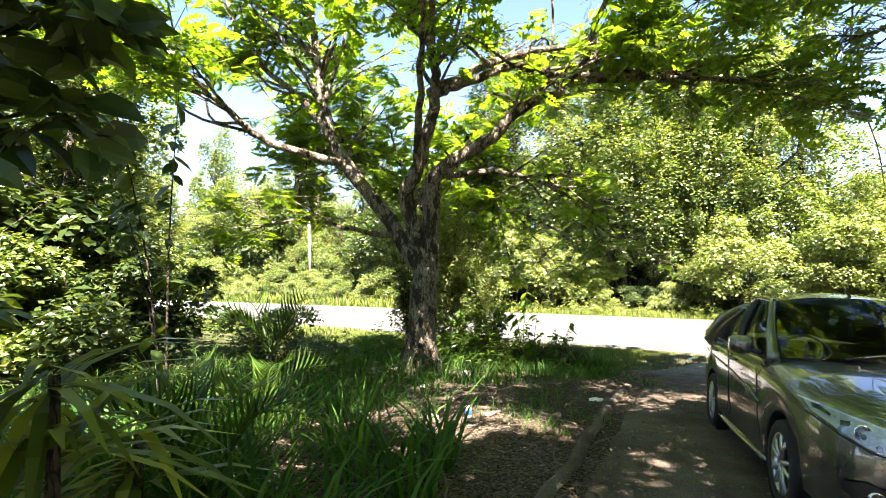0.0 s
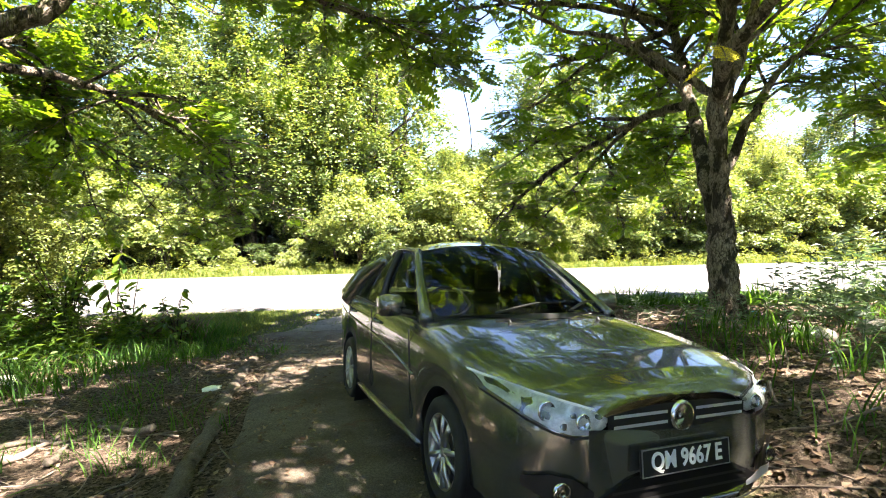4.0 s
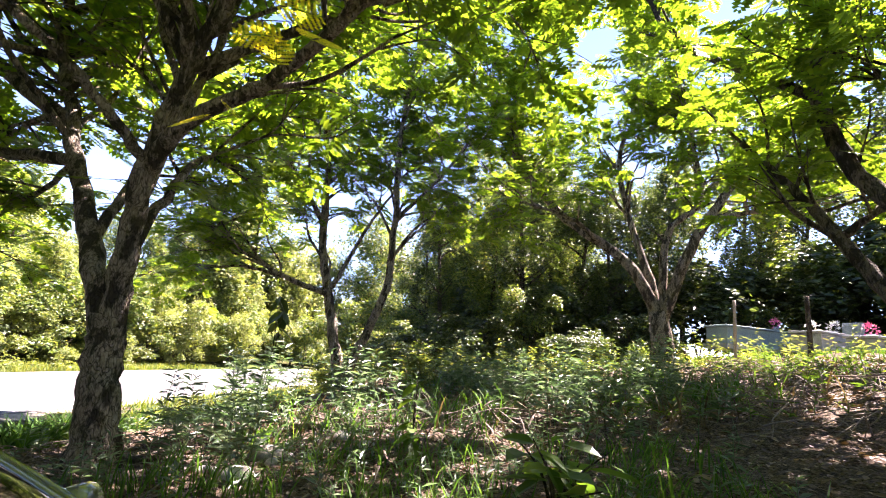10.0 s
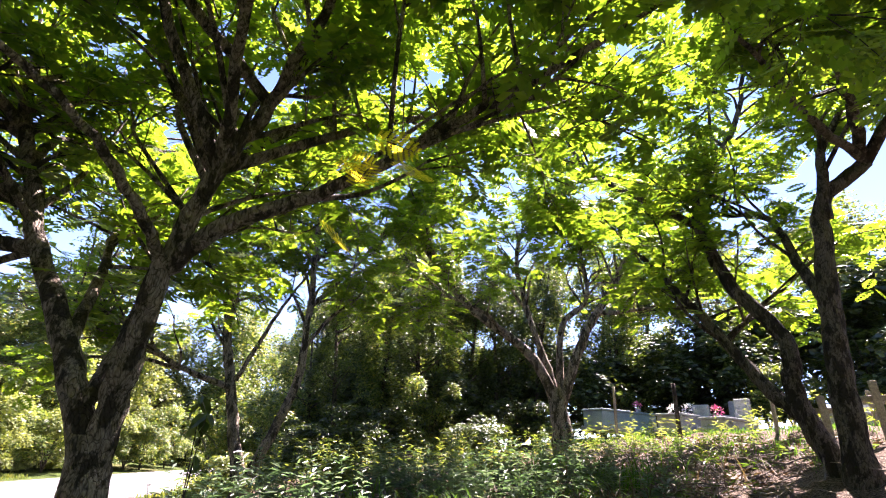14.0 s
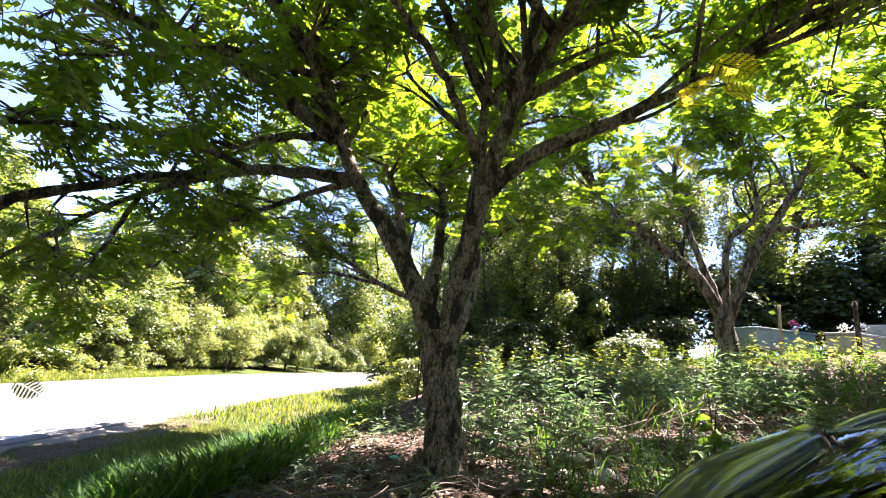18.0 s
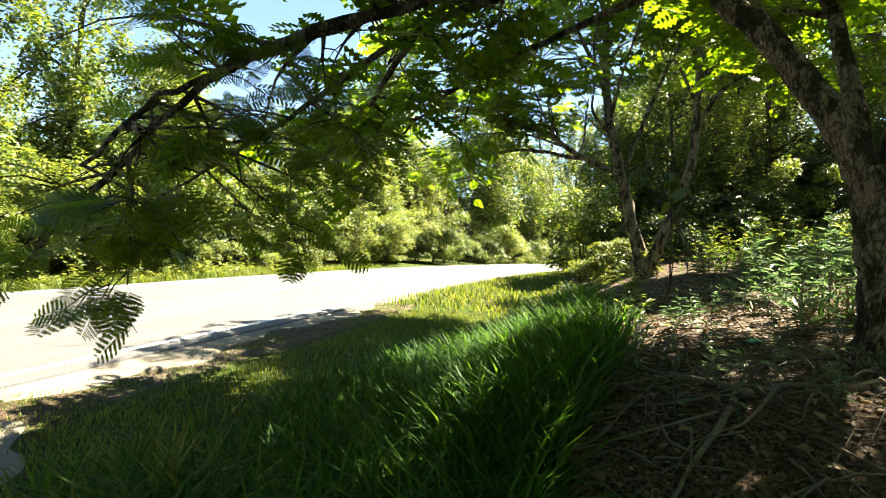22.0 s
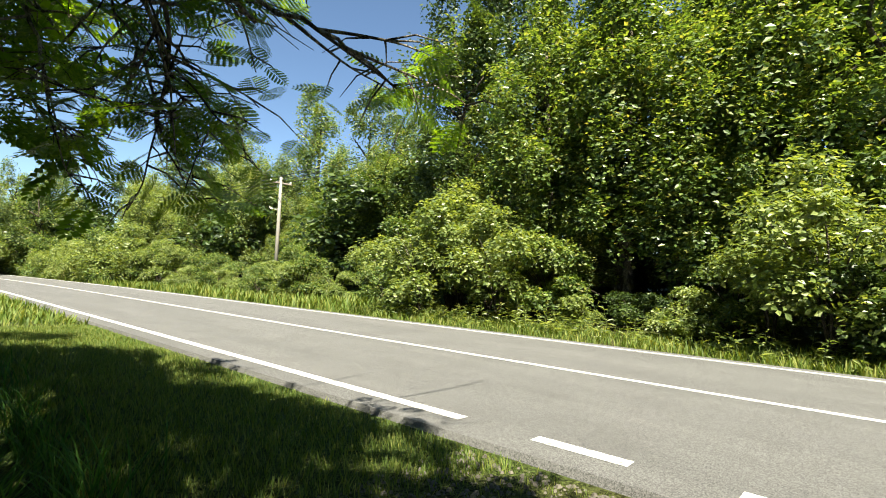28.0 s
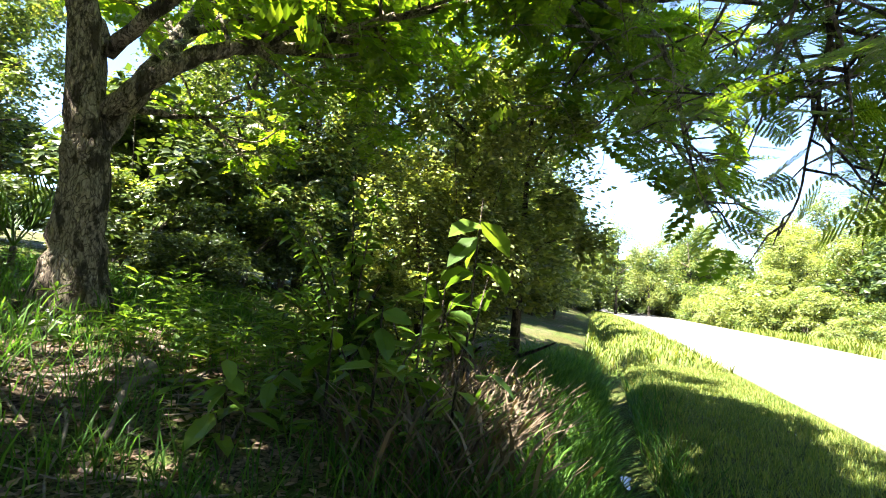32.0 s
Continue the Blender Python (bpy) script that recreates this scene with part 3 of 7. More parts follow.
    keep = ~near | (rng.random(len(P)) < copies)
    w = P + np.array(base)
    keep &= clear_of_road(w, rng.normal(0, 0.2, len(P)))
    for lo, hi in bare:
        keep &= ~((w > np.array(lo)) & (w < np.array(hi))).all(1)
    for lo, hi, share in thin:
        keep &= ~((w > np.array(lo)) & (w < np.array(hi))).all(1) | (rng.random(len(P)) < share)
    P, D, N, S, near = P[keep], D[keep], N[keep], S[keep], near[keep]
    crown = Pile()
    crown.add(*scatter(FROND, P[~near], D[~near], N[~near], S[~near]))
    if near.any():
        crown.add(*scatter(FROND_FINE, P[near], D[near], N[near], S[near]))
    crown.mesh("crown", M_FEATHER, tree, "light green feathery leaves", False, "stuff")
    return tree


def clumps(rng, centre, size, n, count, leaf, flat=0.5, lump=(0.2, 0.4)):
    """Leaves on the outside of n uneven lumps that fill an ellipsoid."""
    out_p, out_n = [], []
    for _ in range(n):
        while True:
            c = rng.uniform(-1, 1, 3)
            if np.linalg.norm(c) < 1:
                break
        c = c * 0.78
        r = rng.uniform(*lump) * (1 - 0.25 * abs(c[2]))
        m = int(count / n)
        d = unit(rng.normal(0, 1, (m, 3)))
        d[:, 2] = np.where(d[:, 2] < -0.3, -d[:, 2], d[:, 2])
        rr = r * (1 - 0.32 * rng.random(m) ** 2.2) * (1 + 0.22 * np.sin(9 * d[:, 0] + 5 * d[:, 2] + rng.uniform(0, 6)))
        out_p.append((c + d * rr[:, None]) * size + centre)
        out_n.append(d)
    P, N = np.concatenate(out_p), np.concatenate(out_n)
    az = rng.uniform(0, 2 * np.pi, len(P))
    D = np.stack([np.cos(az), np.sin(az), rng.uniform(-0.9, 0.2, len(P))], -1) + 0.4 * N
    N = N + rng.normal(0, 0.36, N.shape) + (0, 0, flat)
    return P, D, N, rng.uniform(0.6, 1.35, len(P)) * leaf


def forest_tree(name, seed, height, width, leaf, count, mat, label, trunk=0.16, clear=0.25, lumps=14):
    rng = np.random.default_rng(seed)
    tree = empty(name, pose(0, 0, 0), label, "tree", "trees of the wood")
    lean = rng.normal(0, 0.04, 2) * height
    top = height * 0.82
    P = spline([(0, 0, -0.3), (lean[0] * 0.3, lean[1] * 0.3, height * 0.3), (lean[0], lean[1], top)], 5)
    V, Q, T = tube(P, np.linspace(trunk, trunk * 0.25, len(P)), 9, rng, 0.04)
    mesh_part("trunk", V, [Q, T], M_BARK_DARK, tree)
    wood = Pile()
    for _ in range(9):
        z = rng.uniform(clear, 0.75) * height
        az = rng.uniform(0, 2 * np.pi)
        k = z / top
        a = np.array((lean[0] * k, lean[1] * k, z))
        b = a + np.array((math.cos(az), math.sin(az), rng.uniform(0.3, 0.9))) * width * 0.55
        wood.add(*tube(spline([a, (a + b) / 2 + rng.normal(0, 0.1, 3), b], 3), np.linspace(trunk * 0.4, 0.02, 7), 6))
    wood.mesh("limb", M_BARK_DARK, tree, kind="stuff")
    c = np.array((lean[0] * 0.6, lean[1] * 0.6, height * (clear + 1) / 2))
    crown = Pile()
    crown.add(*scatter(KITE, *clumps(rng, c, np.array((width, width, height * (1 - clear) / 2 * 1.15)), lumps, count, leaf, 0.5, (0.15, 0.36))))
    crown.mesh("crown", mat, tree, kind="stuff", is_smooth=False)
    return tree


def forest_bush(name, seed, height, width, leaf, count, mat, label, lumps=8):
    rng = np.random.default_rng(seed)
    bush = empty(name, pose(0, 0, 0), label, "bush", "bushes by the road")
    stems = Pile()
    for _ in range(7):
        az = rng.uniform(0, 2 * np.pi)
        b = np.array((math.cos(az) * width * 0.5, math.sin(az) * width * 0.5, height * rng.uniform(0.5, 0.8)))
        stems.add(*tube(spline([(0, 0, -0.1), b * (0.3, 0.3, 0.55), b], 3), np.linspace(0.03, 0.008, 7), 5))
    stems.mesh("stem", M_BARK_DARK, bush, kind="stuff")
    crown = Pile()
    P, D, N, S = clumps(rng, np.array((0, 0, height * 0.45)), np.array((width, width, height * 0.56)), lumps, count, leaf, 0.5, (0.18, 0.42))
    keep = P[:, 2] > 0.02
    crown.add(*scatter(KITE, P[keep], D[keep], N[keep], S[keep]))
    crown.mesh("foliage", mat, bush, kind="stuff", is_smooth=False)
    return bush


TREE_LABEL = "spreading feathery-leaved tree with flaking grey bark"
feather_tree("rain_tree", (-3.75, -8.2, 0.72), [
    ([(-0.02, -0.01, 0), (0.04, 0.03, 0.84), (0.11, 0.08, 1.65)], 0.25, 0.2),
    ([(0.09, 0.06, 1.5), (-0.5, -0.07, 2.42), (-1.33, -0.37, 3.61), (-1.69, -0.33, 4.36), (-1.97, -0.24, 5.46), (-2.25, -0.14, 7.0)], 0.14, 0.05),
    ([(-1.28, -0.4, 3.45), (-1.98, -1.25, 3.74), (-2.34, -1.81, 4.22), (-2.59, -2.3, 4.67), (-3.01, -2.91, 5.0)], 0.075, 0.025),
    ([(-1.53, -0.36, 3.93), (-2.21, -0.44, 4.74), (-3.21, -0.75, 5.7), (-3.82, -0.78, 6.83)], 0.07, 0.025),
    ([(0.13, 0.09, 1.6), (-0.03, -0.22, 2.74), (0.22, -0.24, 3.24), (0.54, -0.2, 4.25), (0.61, -0.35, 4.79), (0.45, -0.66, 5.99)], 0.14, 0.05),
    ([(0.54, -0.23, 4.29), (1.08, -0.09, 4.43), (1.79, 0.18, 4.56), (2.39, 0.37, 4.35), (3.31, 0.78, 4.31), (4.05, 1.07, 4.19)], 0.08, 0.02),
    ([(0.15, 0.11, 1.6), (0.31, 0.01, 2.91), (0.59, 0.0, 3.23), (1.25, 0.27, 3.62), (1.68, 0.37, 4.0), (2.45, 0.71, 4.36), (3.21, 0.84, 5.36)], 0.15, 0.04, 0.6),
    ([(0.44, 0.25, 3.11), (0.72, 1.26, 3.3), (1.22, 2.36, 3.18), (1.5, 3.6, 3.1), (1.9, 4.6, 2.9)], 0.06, 0.02, 0.6),
    ([(-0.36, -0.2, 2.2), (-1.1, -0.38, 2.3), (-1.84, -0.5, 2.53), (-2.78, -0.77, 2.48)], 0.05, 0.015),
    ([(-0.1, -0.1, 2.6), (-0.1, 0.9, 3.3), (-0.3, 2.0, 3.9), (-0.5, 3.3, 4.2), (-0.4, 4.2, 4.2)], 0.08, 0.02, 0.4),
    ([(0.2, -0.24, 3.3), (0.9, -1.1, 4.2), (1.7, -2.1, 4.8)], 0.07, 0.02, 0.8),
    ([(-1.2, -0.3, 3.4), (-1.9, 0.5, 4.0), (-2.6, 1.2, 4.2), (-3.3, 2.0, 4.1)], 0.06, 0.015, 0.6),
    ([(-1.9, 0.5, 4.0), (-2.0, 1.2, 4.6), (-2.2, 2.0, 4.9)], 0.04, 0.012, 0.6),
    ([(2.45, 0.71, 4.36), (3.6, 1.2, 4.3), (4.6, 1.9, 4.2), (5.4, 2.5, 3.9)], 0.06, 0.015, 0.5),
    # This bough lies above the view; added only for its shade.
    ([(0.45, -0.66, 5.2), (1.4, -1.9, 5.7), (2.3, -3.3, 5.9), (3.2, -4.4, 5.9)], 0.07, 0.02),
    ([(1.22, 2.36, 3.18), (1.45, 4.0, 2.9), (1.75, 5.1, 2.4), (2.0, 5.9, 1.9)], 0.035, 0.012, 0.4),
    ([(0.05, 0.15, 1.9), (-0.18, 0.65, 2.45), (-0.6, 1.0, 2.85), (-1.15, 1.45, 3.1), (-1.4, 2.05, 3.44), (-1.7, 3.2, 3.8)], 0.11, 0.03, 0.7),
    ([(-0.7, 3.6, 3.7), (-1.4, 4.6, 3.2), (-1.9, 5.4, 2.3)], 0.03, 0.012, 0.4),
    ([(-0.3, 2.0, 3.9), (-0.7, 3.6, 3.8), (-0.9, 4.7, 2.9), (-1.0, 5.5, 1.8)], 0.04, 0.012, 0.4),
    ([(-0.3, 2.0, 3.9), (-0.45, 3.3, 3.9), (-0.75, 4.6, 3.2), (0.65, 5.6, 2.2), (1.0, 5.8, 1.35)], 0.028, 0.008, 0.4),
    ([(-0.45, 3.3, 3.9), (0.15, 3.9, 3.6), (1.35, 5.2, 2.5), (2.25, 5.9, 1.9), (2.7, 6.2, 1.6)], 0.028, 0.008, 0.4),
    ([(1.35, 5.2, 2.5), (1.5, 5.5, 2.0), (1.65, 5.6, 1.65)], 0.02, 0.008, 0.35),
    ([(-0.75, 4.6, 3.2), (-0.3, 5.2, 2.5), (0.4, 5.3, 1.5)], 0.025, 0.008, 0.35),
    ([(0.15, 3.9, 3.6), (0.5, 4.7, 3.0), (1.3, 5.6, 2.2), (1.2, 5.7, 1.4)], 0.03, 0.008, 0.35),
    ([(-0.45, 3.3, 3.9), (-1.4, 4.2, 3.6), (-2.2, 5.0, 2.9)], 0.03, 0.01, 0.4),
    # Two high boughs over the drive, added to shade the verge and overhang.
    ([(0.5, -0.3, 4.3), (1.2, 1.2, 5.2), (2.2, 2.6, 5.6), (3.2, 3.9, 5.6)], 0.08, 0.02),
    ([(1.2, 1.2, 5.2), (1.1, 2.8, 5.6), (1.2, 4.4, 5.5)], 0.06, 0.015),
    ([(-1.33, -0.37, 3.61), (-2.6, 0.5, 4.0), (-3.8, 1.1, 3.9), (-4.8, 1.5, 3.4)], 0.05, 0.012, 0.6),
    ([(-1.69, -0.33, 4.36), (-3.0, 0.7, 5.2), (-4.2, 1.6, 5.2), (-5.2, 2.2, 4.8)], 0.06, 0.012, 0.7),
    ([(-1.9, -0.26, 5.2), (-2.6, 1.0, 6.0), (-3.0, 2.2, 6.2)], 0.05, 0.012),
    # Last five boughs: added overhead, out of view, to shade trunk and ground.
    ([(0.6, -0.35, 4.9), (1.2, -1.2, 5.6), (1.8, -2.0, 6.0), (2.2, -3.0, 6.2)], 0.06, 0.02),
    ([(0.45, -0.66, 5.9), (0.5, -1.6, 6.4), (0.8, -2.6, 6.7)], 0.05, 0.02),
    ([(3.21, 0.84, 5.36), (3.9, 0.7, 5.8), (4.6, 0.6, 6.0)], 0.045, 0.015, 0.8),
    ([(2.45, 0.71, 4.36), (3.1, 0.2, 5.3), (3.8, -0.4, 5.8)], 0.045, 0.015, 0.8),
    ([(3.21, 0.84, 5.36), (3.6, 1.4, 5.8), (4.2, 1.8, 6.0)], 0.04, 0.015, 0.8),
], TREE_LABEL + " beside the drive", 11, 0.55, fine_box=((-4.4, -4.2, 1.2), (1, -0.2, 3.8)), copies=0.6, bare=[((-5.2, -13.5, 1.0), (1.0, -8.6, 5.3)), ((-1.75, -4.7, 0.5), (1.2, -1.9, 2.75)), ((-3.6, -4.7, 0.3), (1.5, -0.3, 1.62))],
    thin=[((-3.4, -8.2, 3.6), (-0.7, -5.2, 7.5), 0.28), ((-1.9, -4.9, 2.7), (1.5, -2.0, 3.6), 0.35)], group="feathery trees")
feather_tree("rain_tree", (5.05, -7.8, 0.9), [
    ([(0.0, -0.02, 0), (-0.02, 0.05, 0.5), (-0.03, 0.12, 1.0), (-0.03, 0.17, 1.4)], 0.175, 0.155),
    ([(-0.05, 0.17, 1.25), (0.05, 0.62, 2.1), (0.28, 1.27, 3.0), (0.36, 1.9, 4.3), (0.44, 2.2, 5.4)], 0.12, 0.05, 0.7),
    ([(0.28, 1.27, 3.0), (0.15, 2.4, 3.0), (-0.6, 3.5, 2.5), (-1.3, 4.4, 1.85), (-1.85, 5.0, 0.85)], 0.075, 0.015, 0.4),
    ([(0.15, 2.4, 3.0), (0.05, 3.6, 2.6), (-0.35, 4.5, 1.8), (-1.0, 5.0, 1.1)], 0.045, 0.012, 0.4),
    ([(-0.6, 3.5, 2.5), (-1.1, 4.3, 2.0), (-1.6, 4.7, 1.55), (-2.05, 4.75, 1.05)], 0.035, 0.012, 0.4),
    ([(0.05, 3.6, 2.6), (0.6, 4.3, 2.1), (1.0, 4.9, 1.5)], 0.035, 0.012, 0.4),
    ([(0.3, 1.6, 3.5), (-0.05, 2.97, 4.33), (-0.55, 3.76, 4.35), (-1.05, 4.27, 4.26)], 0.095, 0.025, 0.5),
    ([(-0.33, -0.15, 2.75), (-0.8, 0.03, 3.15), (-1.32, 0.35, 3.58), (-1.9, 0.72, 3.8), (-2.6, 1.1, 4.3)], 0.055, 0.015, 0.6),
    ([(-0.03, 0.1, 1.25), (-0.18, 0.0, 2.0), (-0.33, -0.15, 2.75), (-0.4, -0.4, 3.7), (-0.5, -0.75, 4.4), (-0.6, -1.1, 5.3)], 0.12, 0.05),
    ([(-0.33, -0.15, 2.75), (-0.55, -0.62, 3.1), (-0.6, -1.32, 3.45), (-0.85, -1.9, 3.7), (-1.3, -2.7, 4.1), (-1.9, -3.6, 4.5)], 0.085, 0.025),
    ([(-0.25, -0.05, 2.4), (0.2, -0.1, 4.0), (0.6, -0.1, 5.6)], 0.07, 0.02),
    ([(0.34, 1.7, 3.9), (1.0, 2.0, 4.6), (1.8, 2.1, 4.9)], 0.06, 0.02, 0.65),
    ([(0.05, 0.62, 2.1), (0.7, 0.9, 3.0), (1.3, 1.2, 3.6), (1.9, 1.4, 3.9)], 0.06, 0.02, 0.8),
    ([(-0.05, 0.3, 1.6), (0.5, 0.3, 2.7), (1.1, 0.4, 3.4), (1.8, 0.5, 3.6)], 0.07, 0.02, 0.9),
    ([(0.36, 1.9, 4.3), (-0.8, 2.2, 4.7), (-2.0, 2.4, 4.8), (-3.1, 2.3, 4.6)], 0.06, 0.015, 0.6),
    ([(-1.3, -2.7, 4.1), (-0.9, -3.4, 4.6), (-0.3, -4.1, 4.9)], 0.04, 0.012, 0.6),
    ([(0.3, 1.9, 4.3), (1.6, 1.7, 5.2), (2.8, 1.6, 5.5)], 0.06, 0.02),
    ([(0.36, 1.9, 4.3), (-0.6, 2.3, 4.0), (-1.3, 2.6, 3.5), (-2.0, 2.6, 3.0)], 0.05, 0.012, 0.45),
    ([(0.15, 2.4, 3.0), (-0.5, 3.2, 3.1), (-1.2, 4.0, 2.8), (-1.6, 4.4, 2.5)], 0.04, 0.012, 0.5),
    # High boughs added overhead for shade below and dark leaves in the windscreen.
    ([(-0.4, -0.4, 3.7), (-1.2, -0.6, 4.8), (-2.2, -0.9, 5.3), (-3.2, -1.2, 5.4)], 0.06, 0.02),
    ([(-0.5, -0.75, 4.4), (-1.3, 0.2, 5.2), (-2.4, 0.6, 5.5), (-3.3, 0.8, 5.5)], 0.06, 0.02),
    ([(-2.4, 0.6, 5.5), (-3.4, 1.8, 5.8), (-4.4, 3.0, 5.7)], 0.05, 0.015),
    ([(-0.4, -0.4, 3.7), (-1.0, 0.2, 5.0), (-1.6, 0.3, 6.0), (-2.4, 0.2, 6.4)], 0.06, 0.02),
    ([(-3.4, 1.8, 5.8), (-4.6, 3.2, 5.6), (-5.4, 3.9, 5.4)], 0.04, 0.015),
    ([(0.2, -0.1, 4.0), (1.2, -0.8, 5.4), (2.4, -1.4, 6.2)], 0.06, 0.02),
    ([(-0.4, -0.4, 3.7), (0.4, -1.8, 5.0), (1.0, -3.0, 5.8)], 0.06, 0.02),
    ([(-1.6, 4.7, 1.55), (-1.7, 4.75, 1.1), (-1.75, 4.75, 0.75)], 0.012, 0.004, 0.2),
    # Three more high boughs, added for the windscreen to mirror.
    ([(0.2, -0.1, 4.0), (-0.4, 0.8, 5.5), (-1.2, 1.6, 6.3)], 0.06, 0.02),
    ([(-0.5, -0.75, 4.4), (-1.4, -1.4, 5.2), (-2.3, -1.8, 5.6), (-3.0, -2.0, 5.7)], 0.05, 0.015),
    ([(-1.4, -1.4, 5.2), (-2.0, -1.0, 5.6), (-2.6, -0.8, 5.9)], 0.04, 0.015),
    ([(0.3, 1.6, 3.5), (0.9, 2.8, 3.7), (1.5, 4.0, 3.4), (1.8, 4.8, 2.8)], 0.05, 0.012, 0.6),
    ([(0.28, 1.27, 3.0), (1.0, 2.4, 2.9), (1.4, 3.6, 2.5), (1.6, 4.4, 2.0)], 0.045, 0.012, 0.6),
    # High bough added to shade the verge by the road.
    ([(0.36, 1.9, 4.3), (-0.9, 2.8, 5.3), (-2.0, 3.4, 5.7), (-3.0, 3.9, 5.6)], 0.06, 0.015),
    ([(0.4, 2.0, 4.7), (0.5, 3.0, 5.3), (0.2, 3.9, 5.4)], 0.05, 0.015),
], TREE_LABEL + " on a mound of roots", 12, 0.6, fine_box=((1.6, -4.6, 0.8), (5.2, -1.2, 3.0)), copies=1.5, bare=[((0.5, -10.5, 1.0), (5.25, -6.1, 5.5)), ((3.0, -9.5, 1.0), (5.0, -5.6, 4.2)), ((0.5, -3.9, 1.85), (3.15, -0.4, 4.6)), ((3.1, -2.95, 2.0), (3.85, -0.4, 4.6)), ((3.8, -2.3, 2.0), (4.5, -0.4, 4.6)), ((0.9, -5.4, 0.8), (2.5, -3.6, 2.6)), ((0.5, -3.9, 0.8), (2.75, -0.4, 1.9))],
    thin=[((0, -11.5, 5.0), (1.8, -7.5, 8), 0.5), ((2.2, -7.6, 3.0), (5.25, -3.2, 5.6), 0.72), ((2.0, -6.0, 4.4), (5.5, -2.5, 7.5), 0.6)], group="feathery trees")
feather_tree("rain_tree", (13.45, -7.0, 1.15), [
    ([(0.02, 0, 0), (0.04, 0.18, 0.6), (-0.02, 0.64, 2.2), (-0.06, 1.05, 3.9), (-0.03, 1.28, 6.2), (-0.16, 1.93, 8.9)], 0.17, 0.05),
    ([(-0.1, 0.62, 2.3), (-0.96, 1.69, 2.65), (-1.64, 2.61, 3.2), (-2.35, 3.4, 3.6)], 0.08, 0.02, 0.7),
    ([(-0.66, 1.5, 2.6), (-0.68, 3.09, 2.8), (-0.98, 4.5, 2.4)], 0.05, 0.02, 0.6),
    ([(0.05, -0.05, 0.1), (-0.02, -0.25, 0.8), (0.09, -0.83, 2.6), (-0.01, -0.87, 4.8), (-0.15, -0.77, 7.0), (-0.17, -1.0, 9.4)], 0.14, 0.04),
    ([(-0.05, 0.6, 2.5), (0.34, 0.05, 4.1), (0.86, -0.42, 5.4), (1.49, -1.19, 7.4)], 0.06, 0.02),
    ([(0.0, -0.85, 4.4), (0.6, -1.9, 6.0), (0.9, -2.8, 7.6)], 0.06, 0.02),
    ([(-0.06, 1.1, 4.2), (-0.9, 1.9, 5.6), (-1.3, 2.9, 7.2)], 0.06, 0.02),
], TREE_LABEL + " with twin stems among weeds", 13, 0.55, bare=[((8, -9, 1.0), (13.3, -5.0, 5.0))], spread=1.1, fan=2.0, group="feathery trees")
feather_tree("rain_tree", (14.6, -15.0, 1.85), [
    ([(-0.02, -0.08, 0), (0.01, 0.04, 1.13), (0.04, 0.14, 2.06)], 0.3, 0.24),
    ([(0.04, 0.14, 1.9), (0.04, 0.94, 3.27), (0.27, 2.61, 4.49), (0.37, 3.8, 5.82), (0.32, 4.39, 7.02), (0.04, 4.13, 8.8)], 0.16, 0.04),
    ([(0.04, 0.14, 1.9), (0.33, 0.29, 2.91), (0.74, 0.85, 4.9), (1.04, 1.01, 7.11), (0.97, -0.23, 9.0)], 0.13, 0.04),
    ([(0.0, 0.05, 1.9), (0.09, -0.06, 4.13), (-0.02, -0.87, 5.25), (0.18, -0.49, 8.0)], 0.12, 0.04),
    ([(0.0, 0.05, 1.9), (-0.3, -0.65, 3.92), (-0.61, -1.36, 5.23), (-0.89, -1.93, 6.37), (-1.23, -2.72, 7.6)], 0.16, 0.04),
    ([(-0.5, -1.0, 4.5), (-1.23, -1.74, 4.5), (-2.02, -3.01, 4.55)], 0.08, 0.02),
    ([(0.15, 1.6, 3.8), (-0.8, 2.6, 4.2), (-1.7, 3.9, 4.3)], 0.07, 0.02),
], TREE_LABEL + " below the graves", 14, 0.55, bare=[((8, -18, 1.0), (14.4, -12.0, 5.4))], spread=1.15, fan=2.0, group="feathery trees")
feather_tree("rain_tree", (7.3, -16.4, 2.2), [
    ([(-0.05, -0.05, 0), (0.23, 0.24, 0.95), (0.29, 0.3, 1.45), (0.28, 0.29, 2.1), (0.73, 0.76, 3.15), (0.94, 0.98, 4.25), (0.96, 1.0, 4.95)], 0.16, 0.08),
    ([(0.96, 1.0, 4.9), (0.91, 0.66, 5.4), (0.59, 0.04, 6.75), (0.54, -0.3, 8.5)], 0.09, 0.03),
    ([(0.94, 0.98, 4.25), (1.52, 1.87, 5.1), (1.99, 2.66, 5.9), (2.2, 3.16, 7.1), (2.45, 3.72, 8.2)], 0.08, 0.02),
    ([(0.2, 0.22, 0.9), (0.6, 0.39, 1.3), (1.13, 0.7, 2.2), (1.59, 0.94, 2.95), (2.0, 1.6, 4.0)], 0.13, 0.05),
    ([(1.11, 0.7, 2.2), (1.01, 0.12, 2.75), (0.79, -0.62, 3.4)], 0.06, 0.02),
], "crooked feathery-leaved tree with dark patchy bark", 15, 0.75, bark_mat=M_BARK_DARK, spread=1.15, group="feathery trees")
